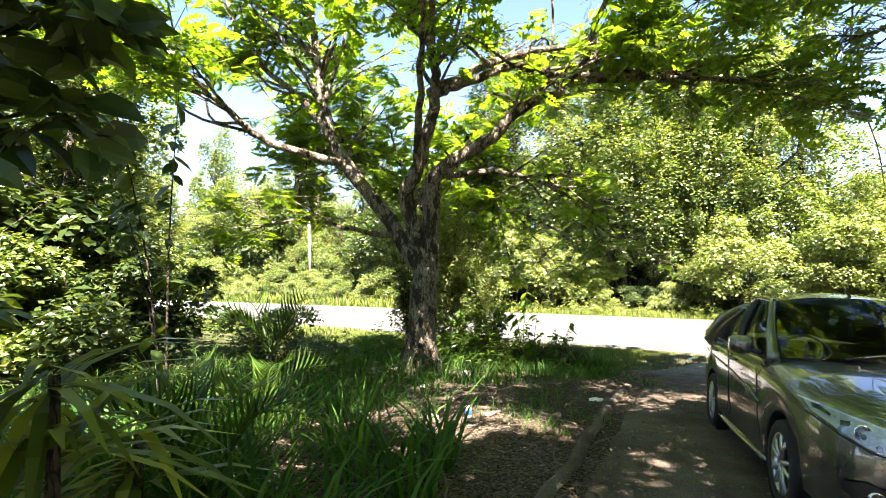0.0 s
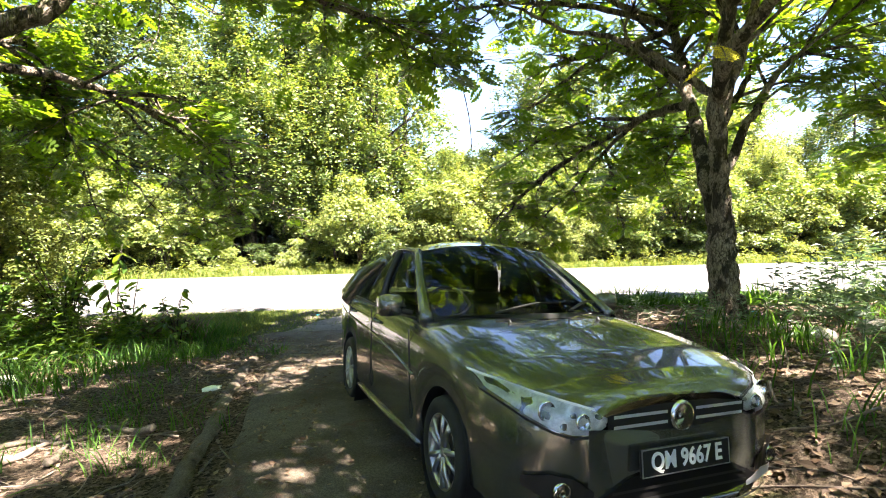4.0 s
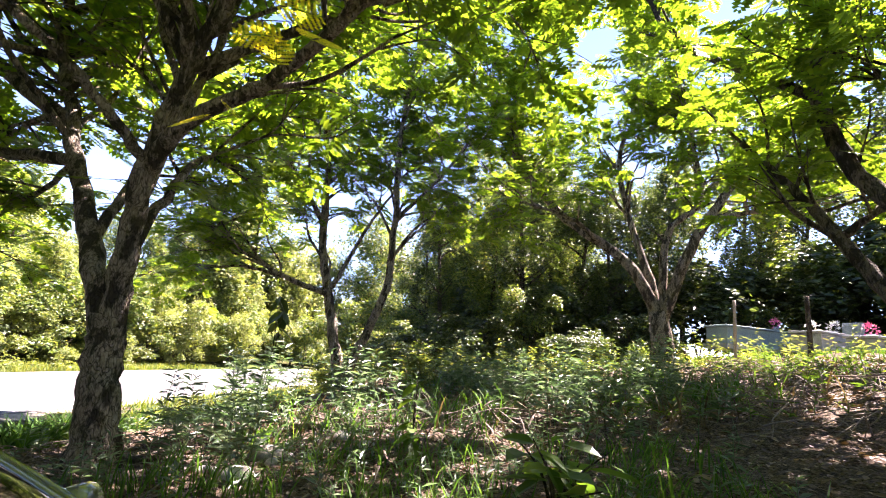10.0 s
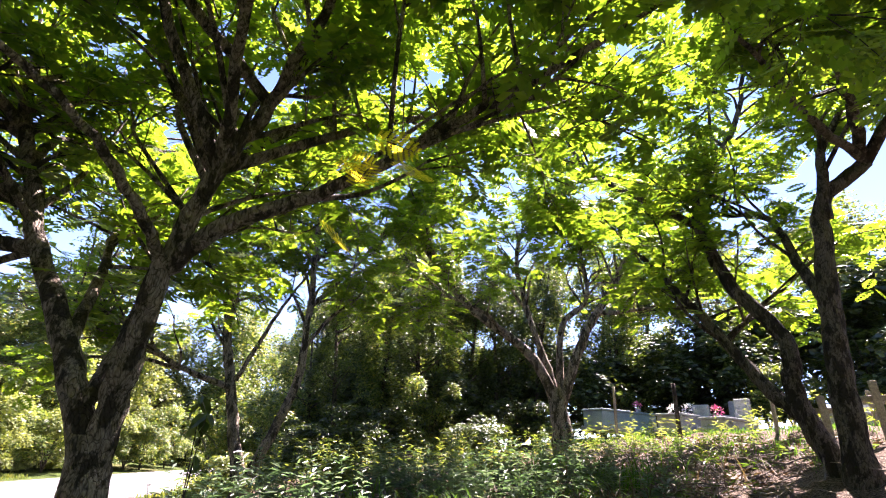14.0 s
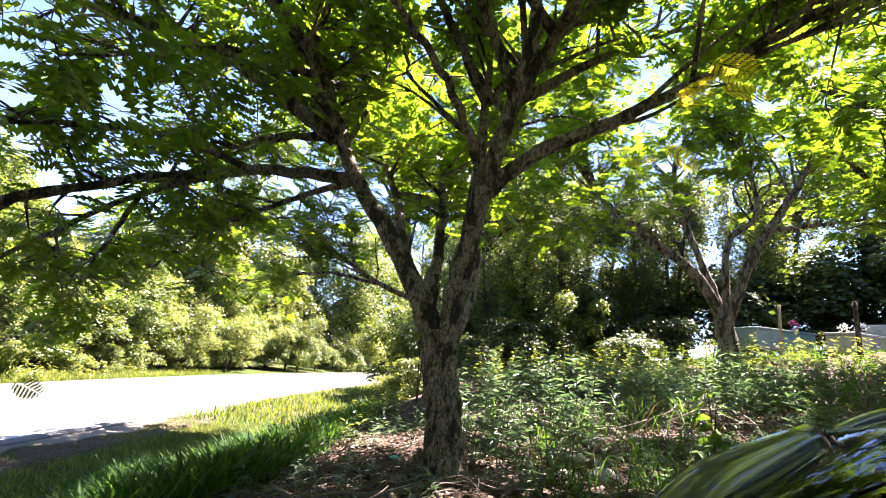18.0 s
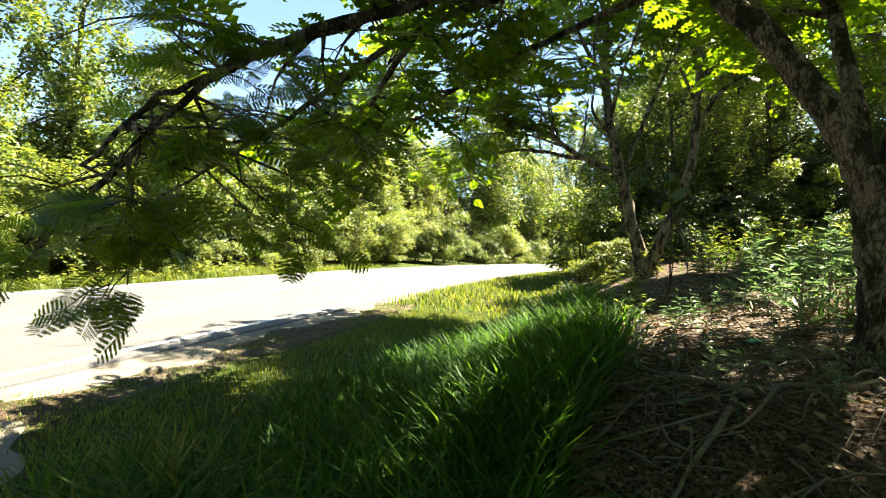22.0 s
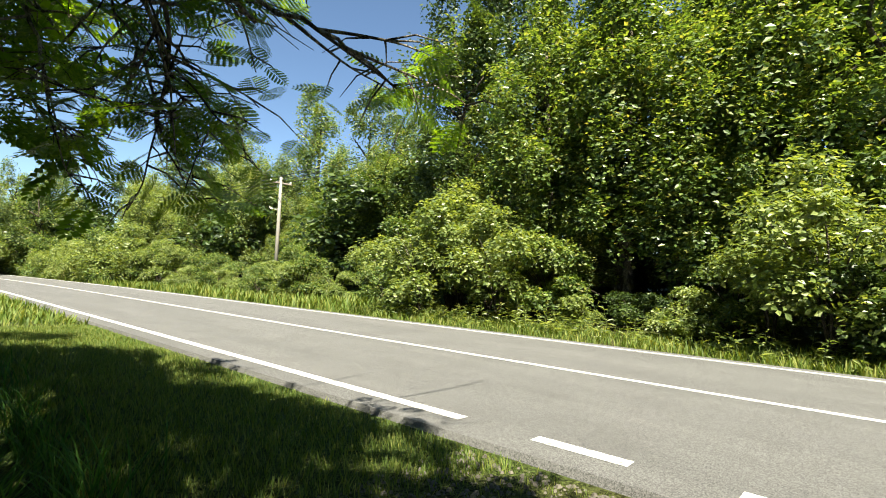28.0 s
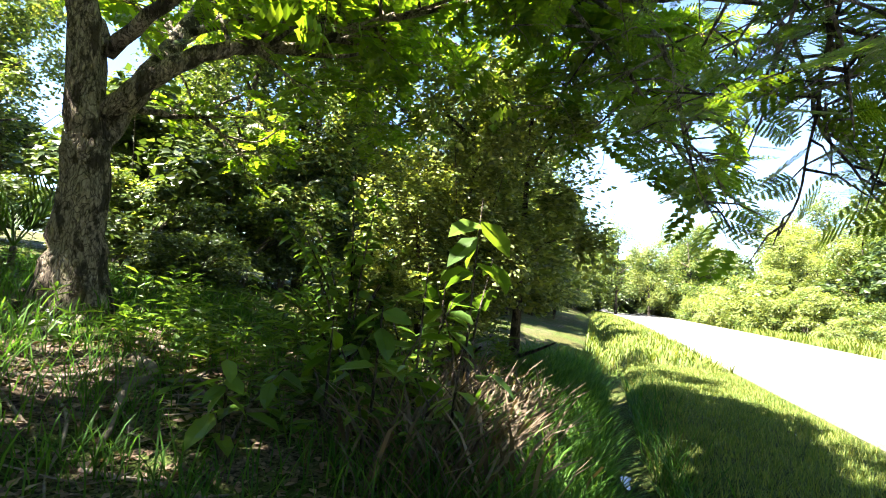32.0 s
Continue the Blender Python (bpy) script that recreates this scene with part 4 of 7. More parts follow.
feather_tree("rain_tree", (6.85, -16.3, 2.2), [
    ([(0.05, 0.02, 0), (0.05, 0.05, 1.3), (0.0, 0.0, 2.3), (-0.1, -0.05, 3.4), (-0.2, -0.12, 4.1), (-0.7, -0.5, 4.6)], 0.18, 0.1),
    ([(-0.05, 0.0, 2.4), (0.4, 0.0, 3.3), (0.85, 0.0, 4.3), (1.95, 0.5, 4.8)], 0.1, 0.03),
    ([(-0.2, -0.1, 3.8), (-0.5, 0.0, 4.8), (-1.1, -0.2, 5.7)], 0.1, 0.03),
    # Four long limbs added overhead to shade the car and the path.
    ([(-0.7, -0.5, 4.6), (-1.6, 0.6, 5.3), (-2.7, 2.0, 5.5), (-3.6, 3.4, 5.6)], 0.09, 0.02),
    ([(-2.7, 2.0, 5.5), (-3.2, 3.6, 5.0), (-3.8, 5.0, 4.7), (-4.6, 6.2, 4.6)], 0.06, 0.02),
    ([(-0.7, -0.5, 4.6), (-2.0, -0.2, 5.2), (-3.6, 0.4, 5.5), (-5.0, 1.0, 5.4)], 0.09, 0.02),
    ([(-0.7, -0.5, 4.6), (-1.4, 1.0, 4.6), (-2.2, 2.2, 4.4), (-3.0, 3.4, 4.2)], 0.07, 0.02),
], "thick-stemmed feathery-leaved tree with dark bark", 16, 0.8, bark_mat=M_BARK_DARK, spread=1.1, thin=[((0.0, -12.5, 4.0), (2.4, -9.0, 8.0), 0.45)], group="feathery trees")
# Added tree, standing unseen behind the start; its crown shades path and car.
feather_tree("rain_tree", (-0.6, -19.6, 1.35), [
    ([(0, 0, 0), (0.1, 0.1, 1.5), (0.15, 0.3, 3.0)], 0.26, 0.2),
    ([(0.15, 0.3, 2.9), (0.6, 1.2, 4.6), (1.0, 2.2, 5.3), (1.4, 3.2, 5.6)], 0.15, 0.03),
    ([(0.15, 0.3, 2.9), (-0.3, 1.5, 4.4), (-0.8, 3.2, 5.2), (-1.0, 5.2, 5.4), (-1.4, 7.0, 5.2)], 0.15, 0.03),
    ([(0.15, 0.3, 2.9), (1.6, 0.9, 4.6), (3.0, 1.8, 5.2), (4.2, 3.4, 5.4)], 0.12, 0.03),
], TREE_LABEL + ", added behind the start for its shade", 17, 0.62, spread=1.2, thin=[((-4, -16, 4), (0.5, -11, 8), 0.35)], group="feathery trees")

# ---- the wood across the road and round the place ----
rngF = np.random.default_rng(5)
TALL = [forest_tree("forest_tree", 100 + k, h, w, lf * 0.6, 14000, m, lab, tr, cl, 30) for k, (h, w, lf, m, lab, tr, cl) in enumerate([
    (13.5, 3.0, 0.3, M_FOREST, "tall wood tree hung with creepers", 0.22, 0.02),
    (15.5, 3.0, 0.3, M_FOREST_C, "tall dark-leaved wood tree", 0.24, 0.12),
    (11.0, 3.2, 0.29, M_FOREST, "round-headed wood tree with mixed green leaves", 0.2, 0.03),
    (9.0, 2.8, 0.27, M_FOREST_B, "yellow-green wood tree in full leaf", 0.16, 0.02),
])]
LOW = [forest_bush("roadside_bush", 200 + k, h, w, lf * 0.66, 7600, m, lab, 15) for k, (h, w, lf, m, lab) in enumerate([
    (2.6, 1.7, 0.17, M_FOREST, "dense mixed-green roadside bush"),
    (3.4, 1.9, 0.18, M_FOREST_B, "bright yellow-green roadside bush"),
    (1.7, 1.5, 0.14, M_FOREST_B, "low sunlit yellow-green shrub"),
    (2.2, 1.8, 0.19, M_FOREST_C, "dark green roadside bush"),
    (4.4, 2.1, 0.2, M_FOREST, "tall bush covered with creepers"),
])]
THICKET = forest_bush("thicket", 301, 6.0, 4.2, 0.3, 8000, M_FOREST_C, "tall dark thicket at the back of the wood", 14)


def plant(source, x, y, turn=None, scale=1.0, sink=0.0):
    turn = rngF.uniform(0, 360) if turn is None else turn
    if x < -40 or x > 45:
        sink, scale = sink + 0.8, scale * (1.35 if x < 0 else 1.1)
    m = pose(x, y, float(gz(x, y)) - sink, 0, 0, turn)
    c = copy_thing(source, m)
    c.scale = (scale, scale, scale * rngF.uniform(0.9, 1.1))
    return c


def row(sources, x0, x1, step, y, dy, scale, ds=0.18, gap=None):
    x = x0
    while x < x1:
        if gap is None or not gap(x):
            plant(sources[rngF.integers(len(sources))], x + rngF.uniform(-0.3, 0.3) * step, y + rngF.uniform(-dy, dy) + float(road_bend(x)), None, scale * rngF.uniform(1 - ds, 1 + ds))
        x += step * rngF.uniform(0.8, 1.25)


# across the road
recess = lambda x: -6.5 < x < -1.2
row([LOW[2], LOW[0], LOW[3], LOW[1]], -12, 40, 1.4, 9.2, 0.6, 0.8, 0.4, gap=recess)
row([LOW[0], LOW[1], LOW[3], LOW[4], LOW[4]], -13, 40, 1.5, 10.4, 0.9, 1.15, 0.3, gap=recess)
row([LOW[1], LOW[1], LOW[2]], 0, 13, 1.25, 8.9, 0.35, 0.95, 0.25)
row([TALL[3], LOW[4], TALL[2]], -12, 40, 2.6, 11.8, 0.7, 0.62, 0.25, gap=recess)
for x, y, k, s in ((-5.6, 9.4, 2, 0.6), (-4.2, 9.9, 3, 0.55), (-2.9, 9.2, 2, 0.7), (-1.9, 10.2, 0, 0.8)):
    plant(LOW[k], x, y, None, s)
row([TALL[0], TALL[2], TALL[0]], -12, 2.5, 2.1, 11.6, 0.5, 0.8, 0.15)
row([TALL[0], TALL[1], TALL[2]], -11, 3.5, 2.9, 13.2, 0.9, 1.0, 0.12)
row([TALL[0], TALL[1]], -12, 3, 3.4, 17.5, 1.2, 1.15, 0.1)
row([TALL[2], TALL[3], TALL[0]], 9, 44, 3.2, 14.0, 1.2, 0.9, 0.15)
row([TALL[0], TALL[2]], 12, 60, 5.0, 20, 1.5, 0.8, 0.1)
row([TALL[3], LOW[4]], 4.5, 9, 2.0, 15, 0.8, 0.62, 0.1)
row([THICKET], -22, 48, 4.0, 22.5, 0.8, 1.0)
row([LOW[3], LOW[4], LOW[3]], -14, 12, 1.7, 15.4, 0.6, 1.25, 0.2)
row([THICKET], -22, 110, 4.0, 16.5, 0.8, 1.1, gap=lambda x: -14 < x < 36)
# low scrub to the far left
row([LOW[2], LOW[0]], -60, -12, 2.6, 9.6, 0.9, 0.75)
row([LOW[2], LOW[1]], -60, -12, 3.2, 13, 1.5, 0.85)
row([LOW[1], LOW[0], LOW[4]], -70, -16, 2.8, 18, 2.0, 1.15)
row([LOW[4], TALL[3]], -85, -18, 4.0, 22.5, 2.0, 0.9)
row([TALL[2], TALL[3], TALL[0]], -85, -20, 4.5, 27, 3.0, 1.05)
row([TALL[2], TALL[3]], -25, -12, 3.0, 15.5, 1.0, 0.78, 0.12)
row([TALL[3], LOW[4]], -60, -38, 3.6, 17.5, 1.5, 0.75, 0.15)
for x, y, k, s in ((-58, -1, 2, 0.75), (-64, 3, 3, 0.85), (-70, -4, 2, 0.8), (-52, -5, 3, 0.7), (-62, -9, 0, 0.75), (-46, -8, 2, 0.7), (-75, 9, 0, 0.7), (-56, 14, 3, 0.8)):
    plant(TALL[k], x, y, None, s)
row([LOW[1], LOW[4]], -84, -34, 2.3, 8.9, 0.5, 1.0)
# far ends of the road
for x, y, s in ((-72, 8, 1.1), (-80, 2, 1.2), (-84, -5, 1.2), (-70, -9, 1.0), (-76, -14, 1.2), (-66, 12, 1.0), (-90, 10, 1.4), (-95, -2, 1.4), (-100, -12, 1.5), (-98, 18, 1.5), (-56, -11, 0.9), (-60, 16, 1.0), (-50, 19, 1.0), (-42, 20, 1.0),
                (66, -13, 1.2), (74, -16, 1.3), (84, -14, 1.4), (92, -8, 1.4), (100, -2, 1.5), (104, 6, 1.5), (58, -14, 1.1), (50, -13, 1.1), (96, -22, 1.5), (108, -16, 1.6), (86, -26, 1.5), (112, -6, 1.7)):
    plant(THICKET, x, y, None, s)
for x, y, k, s in ((-66, 8, 2, 0.75), (-74, 11, 3, 0.9), (-82, 7, 0, 0.8), (-88, -1, 2, 0.9), (-73, -10, 3, 0.9), (-60, -8, 2, 0.6), (-92, 14, 0, 0.9), (-48, 17, 2, 0.7), (-38, 19, 3, 0.7), (-44, 22, 0, 0.7), (-54, 22, 2, 0.8), (-34, 22, 2, 0.75), (-28, 19, 3, 0.7), (-23, 18, 2, 0.8), (-18, 15.5, 0, 0.7)):
    plant(TALL[k], x, y, None, s)
# right end of the road
row([TALL[2], TALL[3], TALL[0]], 36, 95, 3.6, 12.5, 1.0, 1.35)
row([TALL[2], TALL[0]], 55, 120, 5.0, 2.0, 2.0, 1.5, gap=lambda x: x < 78)
row([LOW[0], LOW[4], LOW[1]], 40, 95, 3.5, 8.6, 0.6, 1.0)
for x, y, k, s in ((70, -6, 2, 0.7), (78, -2, 0, 0.6), (86, 2, 2, 0.7), (62, -9, 3, 0.7), (94, 6, 0, 0.7)):
    plant(TALL[k], x, y, None, s)
row([THICKET], -90, -22, 5.5, 34, 2.0, 1.0)
for x, y, s in ((-46, -10, 0.8), (-38, -9, 0.7), (-60, -6, 0.8), (-68, -1, 0.9), (-76, 4, 0.9), (-30, -9, 0.8), (-12, -16, 0.9), (-10, -21, 1.0), (-4, -25, 1.0), (3, -27, 1.0), (10, -29, 1.0), (17, -29, 1.0), (23, -27, 1.0), (29, -24, 1.0), (31, -18, 1.0), (28, -13, 0.9), (24.5, -9.5, 0.8), (27, -6, 0.7), (34, -7, 0.8), (42, -8, 0.9), (50, -8, 0.9), (60, -8, 0.9), (70, -6, 0.9), (21.5, -12.5, 0.6), (24.5, -19, 0.8), (23.5, -23, 0.85), (20.5, -26, 0.8), (16, -26.5, 0.8), (26.5, -16, 0.8), (12, -27, 0.8)):
    plant(THICKET, x, y, None, s)
# near side, right: thicket behind the trees
row([LOW[3], LOW[4], LOW[0]], 19, 60, 3.0, -5.2, 0.8, 1.0)
for x, y, k, s in ((19.5, -8.5, 1, 0.5), (20.5, -11.5, 1, 0.62), (23, -10, 0, 0.7), (22.5, -13.5, 1, 0.6), (25, -7, 2, 0.7), (27, -12, 0, 0.8), (26, -16.5, 1, 0.7), (30, -20, 0, 0.8), (31, -15, 2, 0.8), (33, -9, 0, 0.75), (27, -23, 1, 0.75), (26, -28, 0, 0.8), (21, -31, 1, 0.8), (33, -27, 2, 0.9), (15, -32, 0, 0.8), (9, -33, 1, 0.8), (40, -8, 2, 0.8), (3, -31, 2, 0.8)):
    plant(TALL[k], x, y, None, s)
for x, y, k, s in ((17.5, -9.8, 3, 0.9), (18.5, -11.6, 4, 0.7), (19.5, -13.4, 3, 1.0), (18, -7.6, 3, 0.8), (21, -15.5, 3, 0.9), (17, -13, 3, 0.6), (23, -20.5, 0, 0.9), (24, -25, 3, 1.0), (15.5, -6.2, 2, 0.8), (16.5, -8.4, 3, 0.7), (12.2, -9.3, 2, 0.45), (17.5, -24.5, 0, 0.9), (12, -26, 3, 1.0)):
    plant(LOW[k], x, y, None, s)
row([TALL[1], TALL[0], TALL[2]], 28, 60, 3.2, -9.5, 1.5, 1.0)
row([TALL[2], TALL[0]], 27, 48, 3.0, -6.8, 0.8, 0.8)
for x, y, k, s in ((24, -17, 1, 0.62), (25.5, -21, 0, 0.75), (23, -24.5, 1, 0.75), (18, -29, 2, 0.95), (28, -18.5, 0, 0.8), (12, -31, 1, 0.9), (29, -25, 1, 0.9), (22.5, -15, 1, 0.55), (25, -12.5, 0, 0.7)):
    plant(TALL[k], x, y, None, s)
# near side, left: the mass beside the road
for x, y, k, s in ((-22, -9, 2, 0.8), (-11.5, -14, 0, 0.7), (-15, -17, 1, 0.7), (-9, -19, 2, 0.75), (-12, -24, 0, 0.85), (-5, -24, 1, 0.8), (-3, -29, 0, 0.9), (-20, -14, 2, 0.8), (-27, -7, 3, 0.75)):
    plant(TALL[k], x, y, None, s)
for x, y, k, s in ((-23, -5, 1, 0.9), (-28, -5.6, 0, 1.0), (-33, -6, 1, 1.0), (-7.8, -12.6, 0, 0.8), (-7.0, -16, 3, 0.9)):
    plant(LOW[k], x, y, None, s)
for x, y, k, s in ((-6.6, -4.3, 3, 0.5), (-5.4, -4.7, 3, 0.36), (-4.6, -4.9, 3, 0.28)):
    plant(TALL[k], x, y, None, s)
for x, y, k, s in ((-9, -11.2, 1, 0.5), (-11, -10.4, 0, 0.68), (-13, -9.2, 2, 0.85), (-15.5, -7.8, 3, 0.85), (-18, -6.4, 0, 0.75), (-21, -5.8, 2, 0.6), (-25, -5.6, 3, 0.7), (-30, -6, 0, 0.6), (-36, -6.5, 2, 0.7), (-44, -7.5, 3, 0.8), (-52, -9, 0, 0.7)):
    plant(TALL[k], x, y, None, s)
for x, y, s in ((-8.6, -13.2, 0.75), (-12, -12, 0.8), (-16, -10, 0.8), (-20, -8.6, 0.8), (-25, -8.4, 0.9), (-32, -9, 0.9), (-40, -10, 1.0)):
    plant(THICKET, x, y, None, s)
for x, y, k, s in ((-8.2, -9.8, 3, 0.8), (-9.6, -9.9, 0, 0.9), (-11, -10.2, 3, 1.0), (-12.8, -9.6, 4, 0.7), (-7.4, -11.5, 3, 0.9), (-15, -8.6, 0, 0.9), (-17.5, -7.4, 4, 0.8), (-6.4, -9.2, 3, 0.55)):
    plant(LOW[k], x, y, None, s)
# sources stand in the wood as well
for src, (x, y) in zip([THICKET] + TALL + LOW, ((6, 24), (-3.0, 21.5), (0.5, 22), (30, 23), (36, 17), (-7, 10.2), (12, 10.4), (-20, 9.5), (22, 10.6), (-2.5, 11.4))):
    src.matrix_world = pose(x, y, float(gz(x, y)), 0, 0, 40)

# ---- grass, weeds, litter ----
BLADE = (np.array([(0, -0.035, 0), (0, 0.035, 0), (0.5, 0.03, 0.07), (0.5, -0.03, 0.07), (1, 0.004, 0.3), (1, -0.004, 0.3)]), np.array([(0, 1, 2, 3), (3, 2, 4, 5)]))
LONG_BLADE = (np.array([(0, -0.018, 0), (0, 0.018, 0), (0.35, 0.02, 0.06), (0.35, -0.02, 0.06), (0.7, 0.016, 0.24), (0.7, -0.016, 0.24), (0.95, 0.002, 0.52), (0.95, -0.002, 0.52)]), np.array([(0, 1, 2, 3), (3, 2, 4, 5), (5, 4, 6, 7)]))
OVAL = (np.array([(0, 0, 0), (0.3, -0.24, 0.05), (0.3, 0, 0.0), (0.3, 0.24, 0.05), (0.7, -0.2, 0.0), (0.7, 0, -0.05), (0.7, 0.2, 0.0), (1, 0, -0.15)]), np.array([(0, 1, 4, 5), (0, 5, 6, 3), (4, 7, 6, 5)]))
rngG = np.random.default_rng(77)


def blades(name, n, x0, x1, y0, y1, h0, h1, mat, label, shape=BLADE, where=None, lean=0.35, clump=0.0, width=1.0):
    """Grass over a stretch of the ground, as one object."""
    x, y = rngG.uniform(x0, x1, n), rngG.uniform(y0, y1, n)
    if clump:
        k = max(1, n // 14)
        cx, cy = rngG.uniform(x0, x1, k), rngG.uniform(y0, y1, k)
        pick = rngG.integers(0, k, n)
        x, y = cx[pick] + rngG.normal(0, clump, n), cy[pick] + rngG.normal(0, clump, n)
    ok = ~on_road(x, y)
    if where is not None:
        ok &= where(x, y)
    x, y = x[ok], y[ok]
    P = np.stack([x, y, gz(x, y) - 0.01], -1)
    az = rngG.uniform(0, 2 * np.pi, len(x))
    side = np.stack([np.cos(az), np.sin(az), 0 * az], -1)
    D = np.array((0, 0, 1.0)) + side * rngG.uniform(0, lean, (len(x), 1))
    V, Q = scatter((shape[0] * (1, width, 1), shape[1]), P, D, side, rngG.uniform(h0, h1, len(x)))
    return tagged(mesh_part(name, V, Q, mat, is_smooth=False), label, "grass", kind="stuff")


def patchy(x, y, f=1.0, cut=0.0):
    return np.sin(1.7 * f * x + 0.6) * np.cos(1.3 * f * y + 0.9 * x) + 0.5 * np.sin(3.1 * f * y - 1.2 * x) > cut


apron_right = lambda y: np.interp(y, (-4.4, -3.2, -2.2, -1.2, -0.5), (2.55, 2.8, 3.5, 4.1, 4.5))
apron = lambda x, y: (x > -1.2 + 0.35 * (y + 1)) & (x < apron_right(y)) & (y > -6.5)
off_drive = lambda x, y: ~((x > drive_left(y)) & (x < drive_right(y)))
blades("verge_grass", 24000, 2.4, 13, -4.3, -1.7, 0.04, 0.12, M_GRASS_DRY, "short worn verge grass beside the road", width=1.5, where=lambda x, y: x > apron_right(y) - 0.1)
blades("verge_grass", 9000, 2.4, 13, -1.9, -0.45, 0.025, 0.07, M_GRASS_DRY, "thin trodden turf at the road edge", clump=0.14, width=1.6, where=lambda x, y: patchy(x, y, 1.1, -0.2) & (x > apron_right(y)))
blades("verge_grass", 80000, -12, -0.9, -4.0, -0.45, 0.03, 0.1, M_GRASS_DRY, "short sunlit verge grass along the ditch", where=lambda x, y: ~apron(x, y) & ((x > -2.2) | (np.abs(y + 2.95) > 0.2)), width=1.2)
blades("verge_grass", 15000, -1.6, 4.6, -4.3, -0.5, 0.02, 0.07, M_GRASS_DRY, "sparse tufts of grass in the gravel", clump=0.12, where=lambda x, y: patchy(x, y, 1.5, 0.3) | (x < -0.15 - 0.4 * (y < -2)) | (x > apron_right(y) - 0.3), width=2.0)
blades("verge_grass", 16000, -60, -12, -3.5, -0.45, 0.08, 0.25, M_GRASS_DRY, "verge grass running along the road", width=2.6)
blades("verge_grass", 9000, 13, 45, -4.5, -0.6, 0.08, 0.25, M_GRASS_DRY, "verge grass running along the road", width=2.6)
blades("far_verge_grass", 24000, -14, 30, 6.9, 8.8, 0.06, 0.26, M_GRASS_DRY, "uncut yellow-green grass across the road", clump=0.2, width=1.7)
blades("far_verge_grass", 16000, -70, -14, 6.9, 10.5, 0.15, 0.5, M_GRASS_DRY, "uncut yellow-green grass across the road", clump=0.3, width=2.2)
blades("tall_grass", 19000, 2.2, 7.5, -5.9, -3.4, 0.18, 0.6, M_GRASS, "tall green grass on the slope", LONG_BLADE, clump=0.16, width=0.95, lean=0.55, where=lambda x, y: y > -5.6 - 0.25 * (x - 3))
blades("tall_grass", 3500, 6.5, 13, -5.8, -4.2, 0.2, 0.5, M_GRASS, "tall green grass on the slope", LONG_BLADE, clump=0.16)
blades("tall_grass", 13000, -9, -2.2, -4.3, -2.75, 0.15, 0.5, M_GRASS, "tall grass overhanging the ditch", LONG_BLADE, clump=0.14, width=0.6, lean=0.5, where=lambda x, y: np.abs(y + 2.93) > 0.15)
blades("tall_grass", 5000, -6.5, -1.5, -8.0, -4.0, 0.1, 0.34, M_GRASS, "shaded grass near the tree", LONG_BLADE, clump=0.15, width=0.8, where=lambda x, y: patchy(x, y, 1.0, -0.5))
blades("tall_grass", 5200, -6.5, -1.9, -13.5, -7.6, 0.12, 0.42, M_GRASS, "shaded rank grass left of the drive", LONG_BLADE, clump=0.14, where=lambda x, y: x < -2.0 + 0.25 * (y + 8))
blades("tall_grass", 1700, -3.4, -0.2, -14.4, -11.2, 0.25, 0.75, M_GRASS, "long arching grass beside the path", LONG_BLADE, clump=0.1, lean=0.7, where=lambda x, y: (x < -0.35 - 0.35 * (y + 13.5)) & off_drive(x, y))
blades("low_grass", 2500, -2.8, -0.4, -10.5, -5.5, 0.05, 0.22, M_GRASS, "small tufts in the bare soil", LONG_BLADE, clump=0.08, where=lambda x, y: patchy(x, y, 1.2, 0.2))
blades("weedy_grass", 4200, 5.0, 14.5, -15.5, -8.2, 0.18, 0.6, M_GRASS, "weedy grass among fallen leaves", LONG_BLADE, clump=0.2, where=lambda x, y: patchy(x, y, 0.8, 0.15) & (x > 5.5 - 0.5 * (y + 8)))
blades("weedy_grass", 1800, 3.2, 6.5, -13.0, -8.5, 0.1, 0.35, M_GRASS, "thin weeds in bare soil", LONG_BLADE, clump=0.1)
blades("graveyard_grass", 9000, 8, 22, -24, -16.5, 0.05, 0.18, M_GRASS, "sunlit grass among the graves", clump=0.2, width=1.6)
blades("dry_stalks", 2800, 5.5, 15.0, -16.0, -8.0, 0.2, 0.6, M_STRAW, "tangle of pale dead stalks on the bank", LONG_BLADE, clump=0.2, lean=2.6, where=lambda x, y: x > 5.5 - 0.4 * (y + 9))
blades("tall_grass", 420, 3.3, 4.1, -3.35, -2.75, 0.15, 0.4, M_GRASS_DRY, "bright grass clump at the edge of the gravel", LONG_BLADE, clump=0.07, lean=0.6)
blades("tall_grass", 900, 2.2, 3.4, -4.15, -3.45, 0.25, 0.6, M_GRASS_DRY, "bright grass clumps at the foot of the slope", LONG_BLADE, clump=0.1, lean=0.6, width=1.3)
blades("dry_stalks", 2000, -5.0, -2.5, -4.6, -3.75, 0.2, 0.62, M_STRAW, "dry brown stalks by the ditch", LONG_BLADE, clump=0.12, lean=0.45)


LANCE = (KITE[0] * (1.5, 0.62, 1.6), KITE[1])


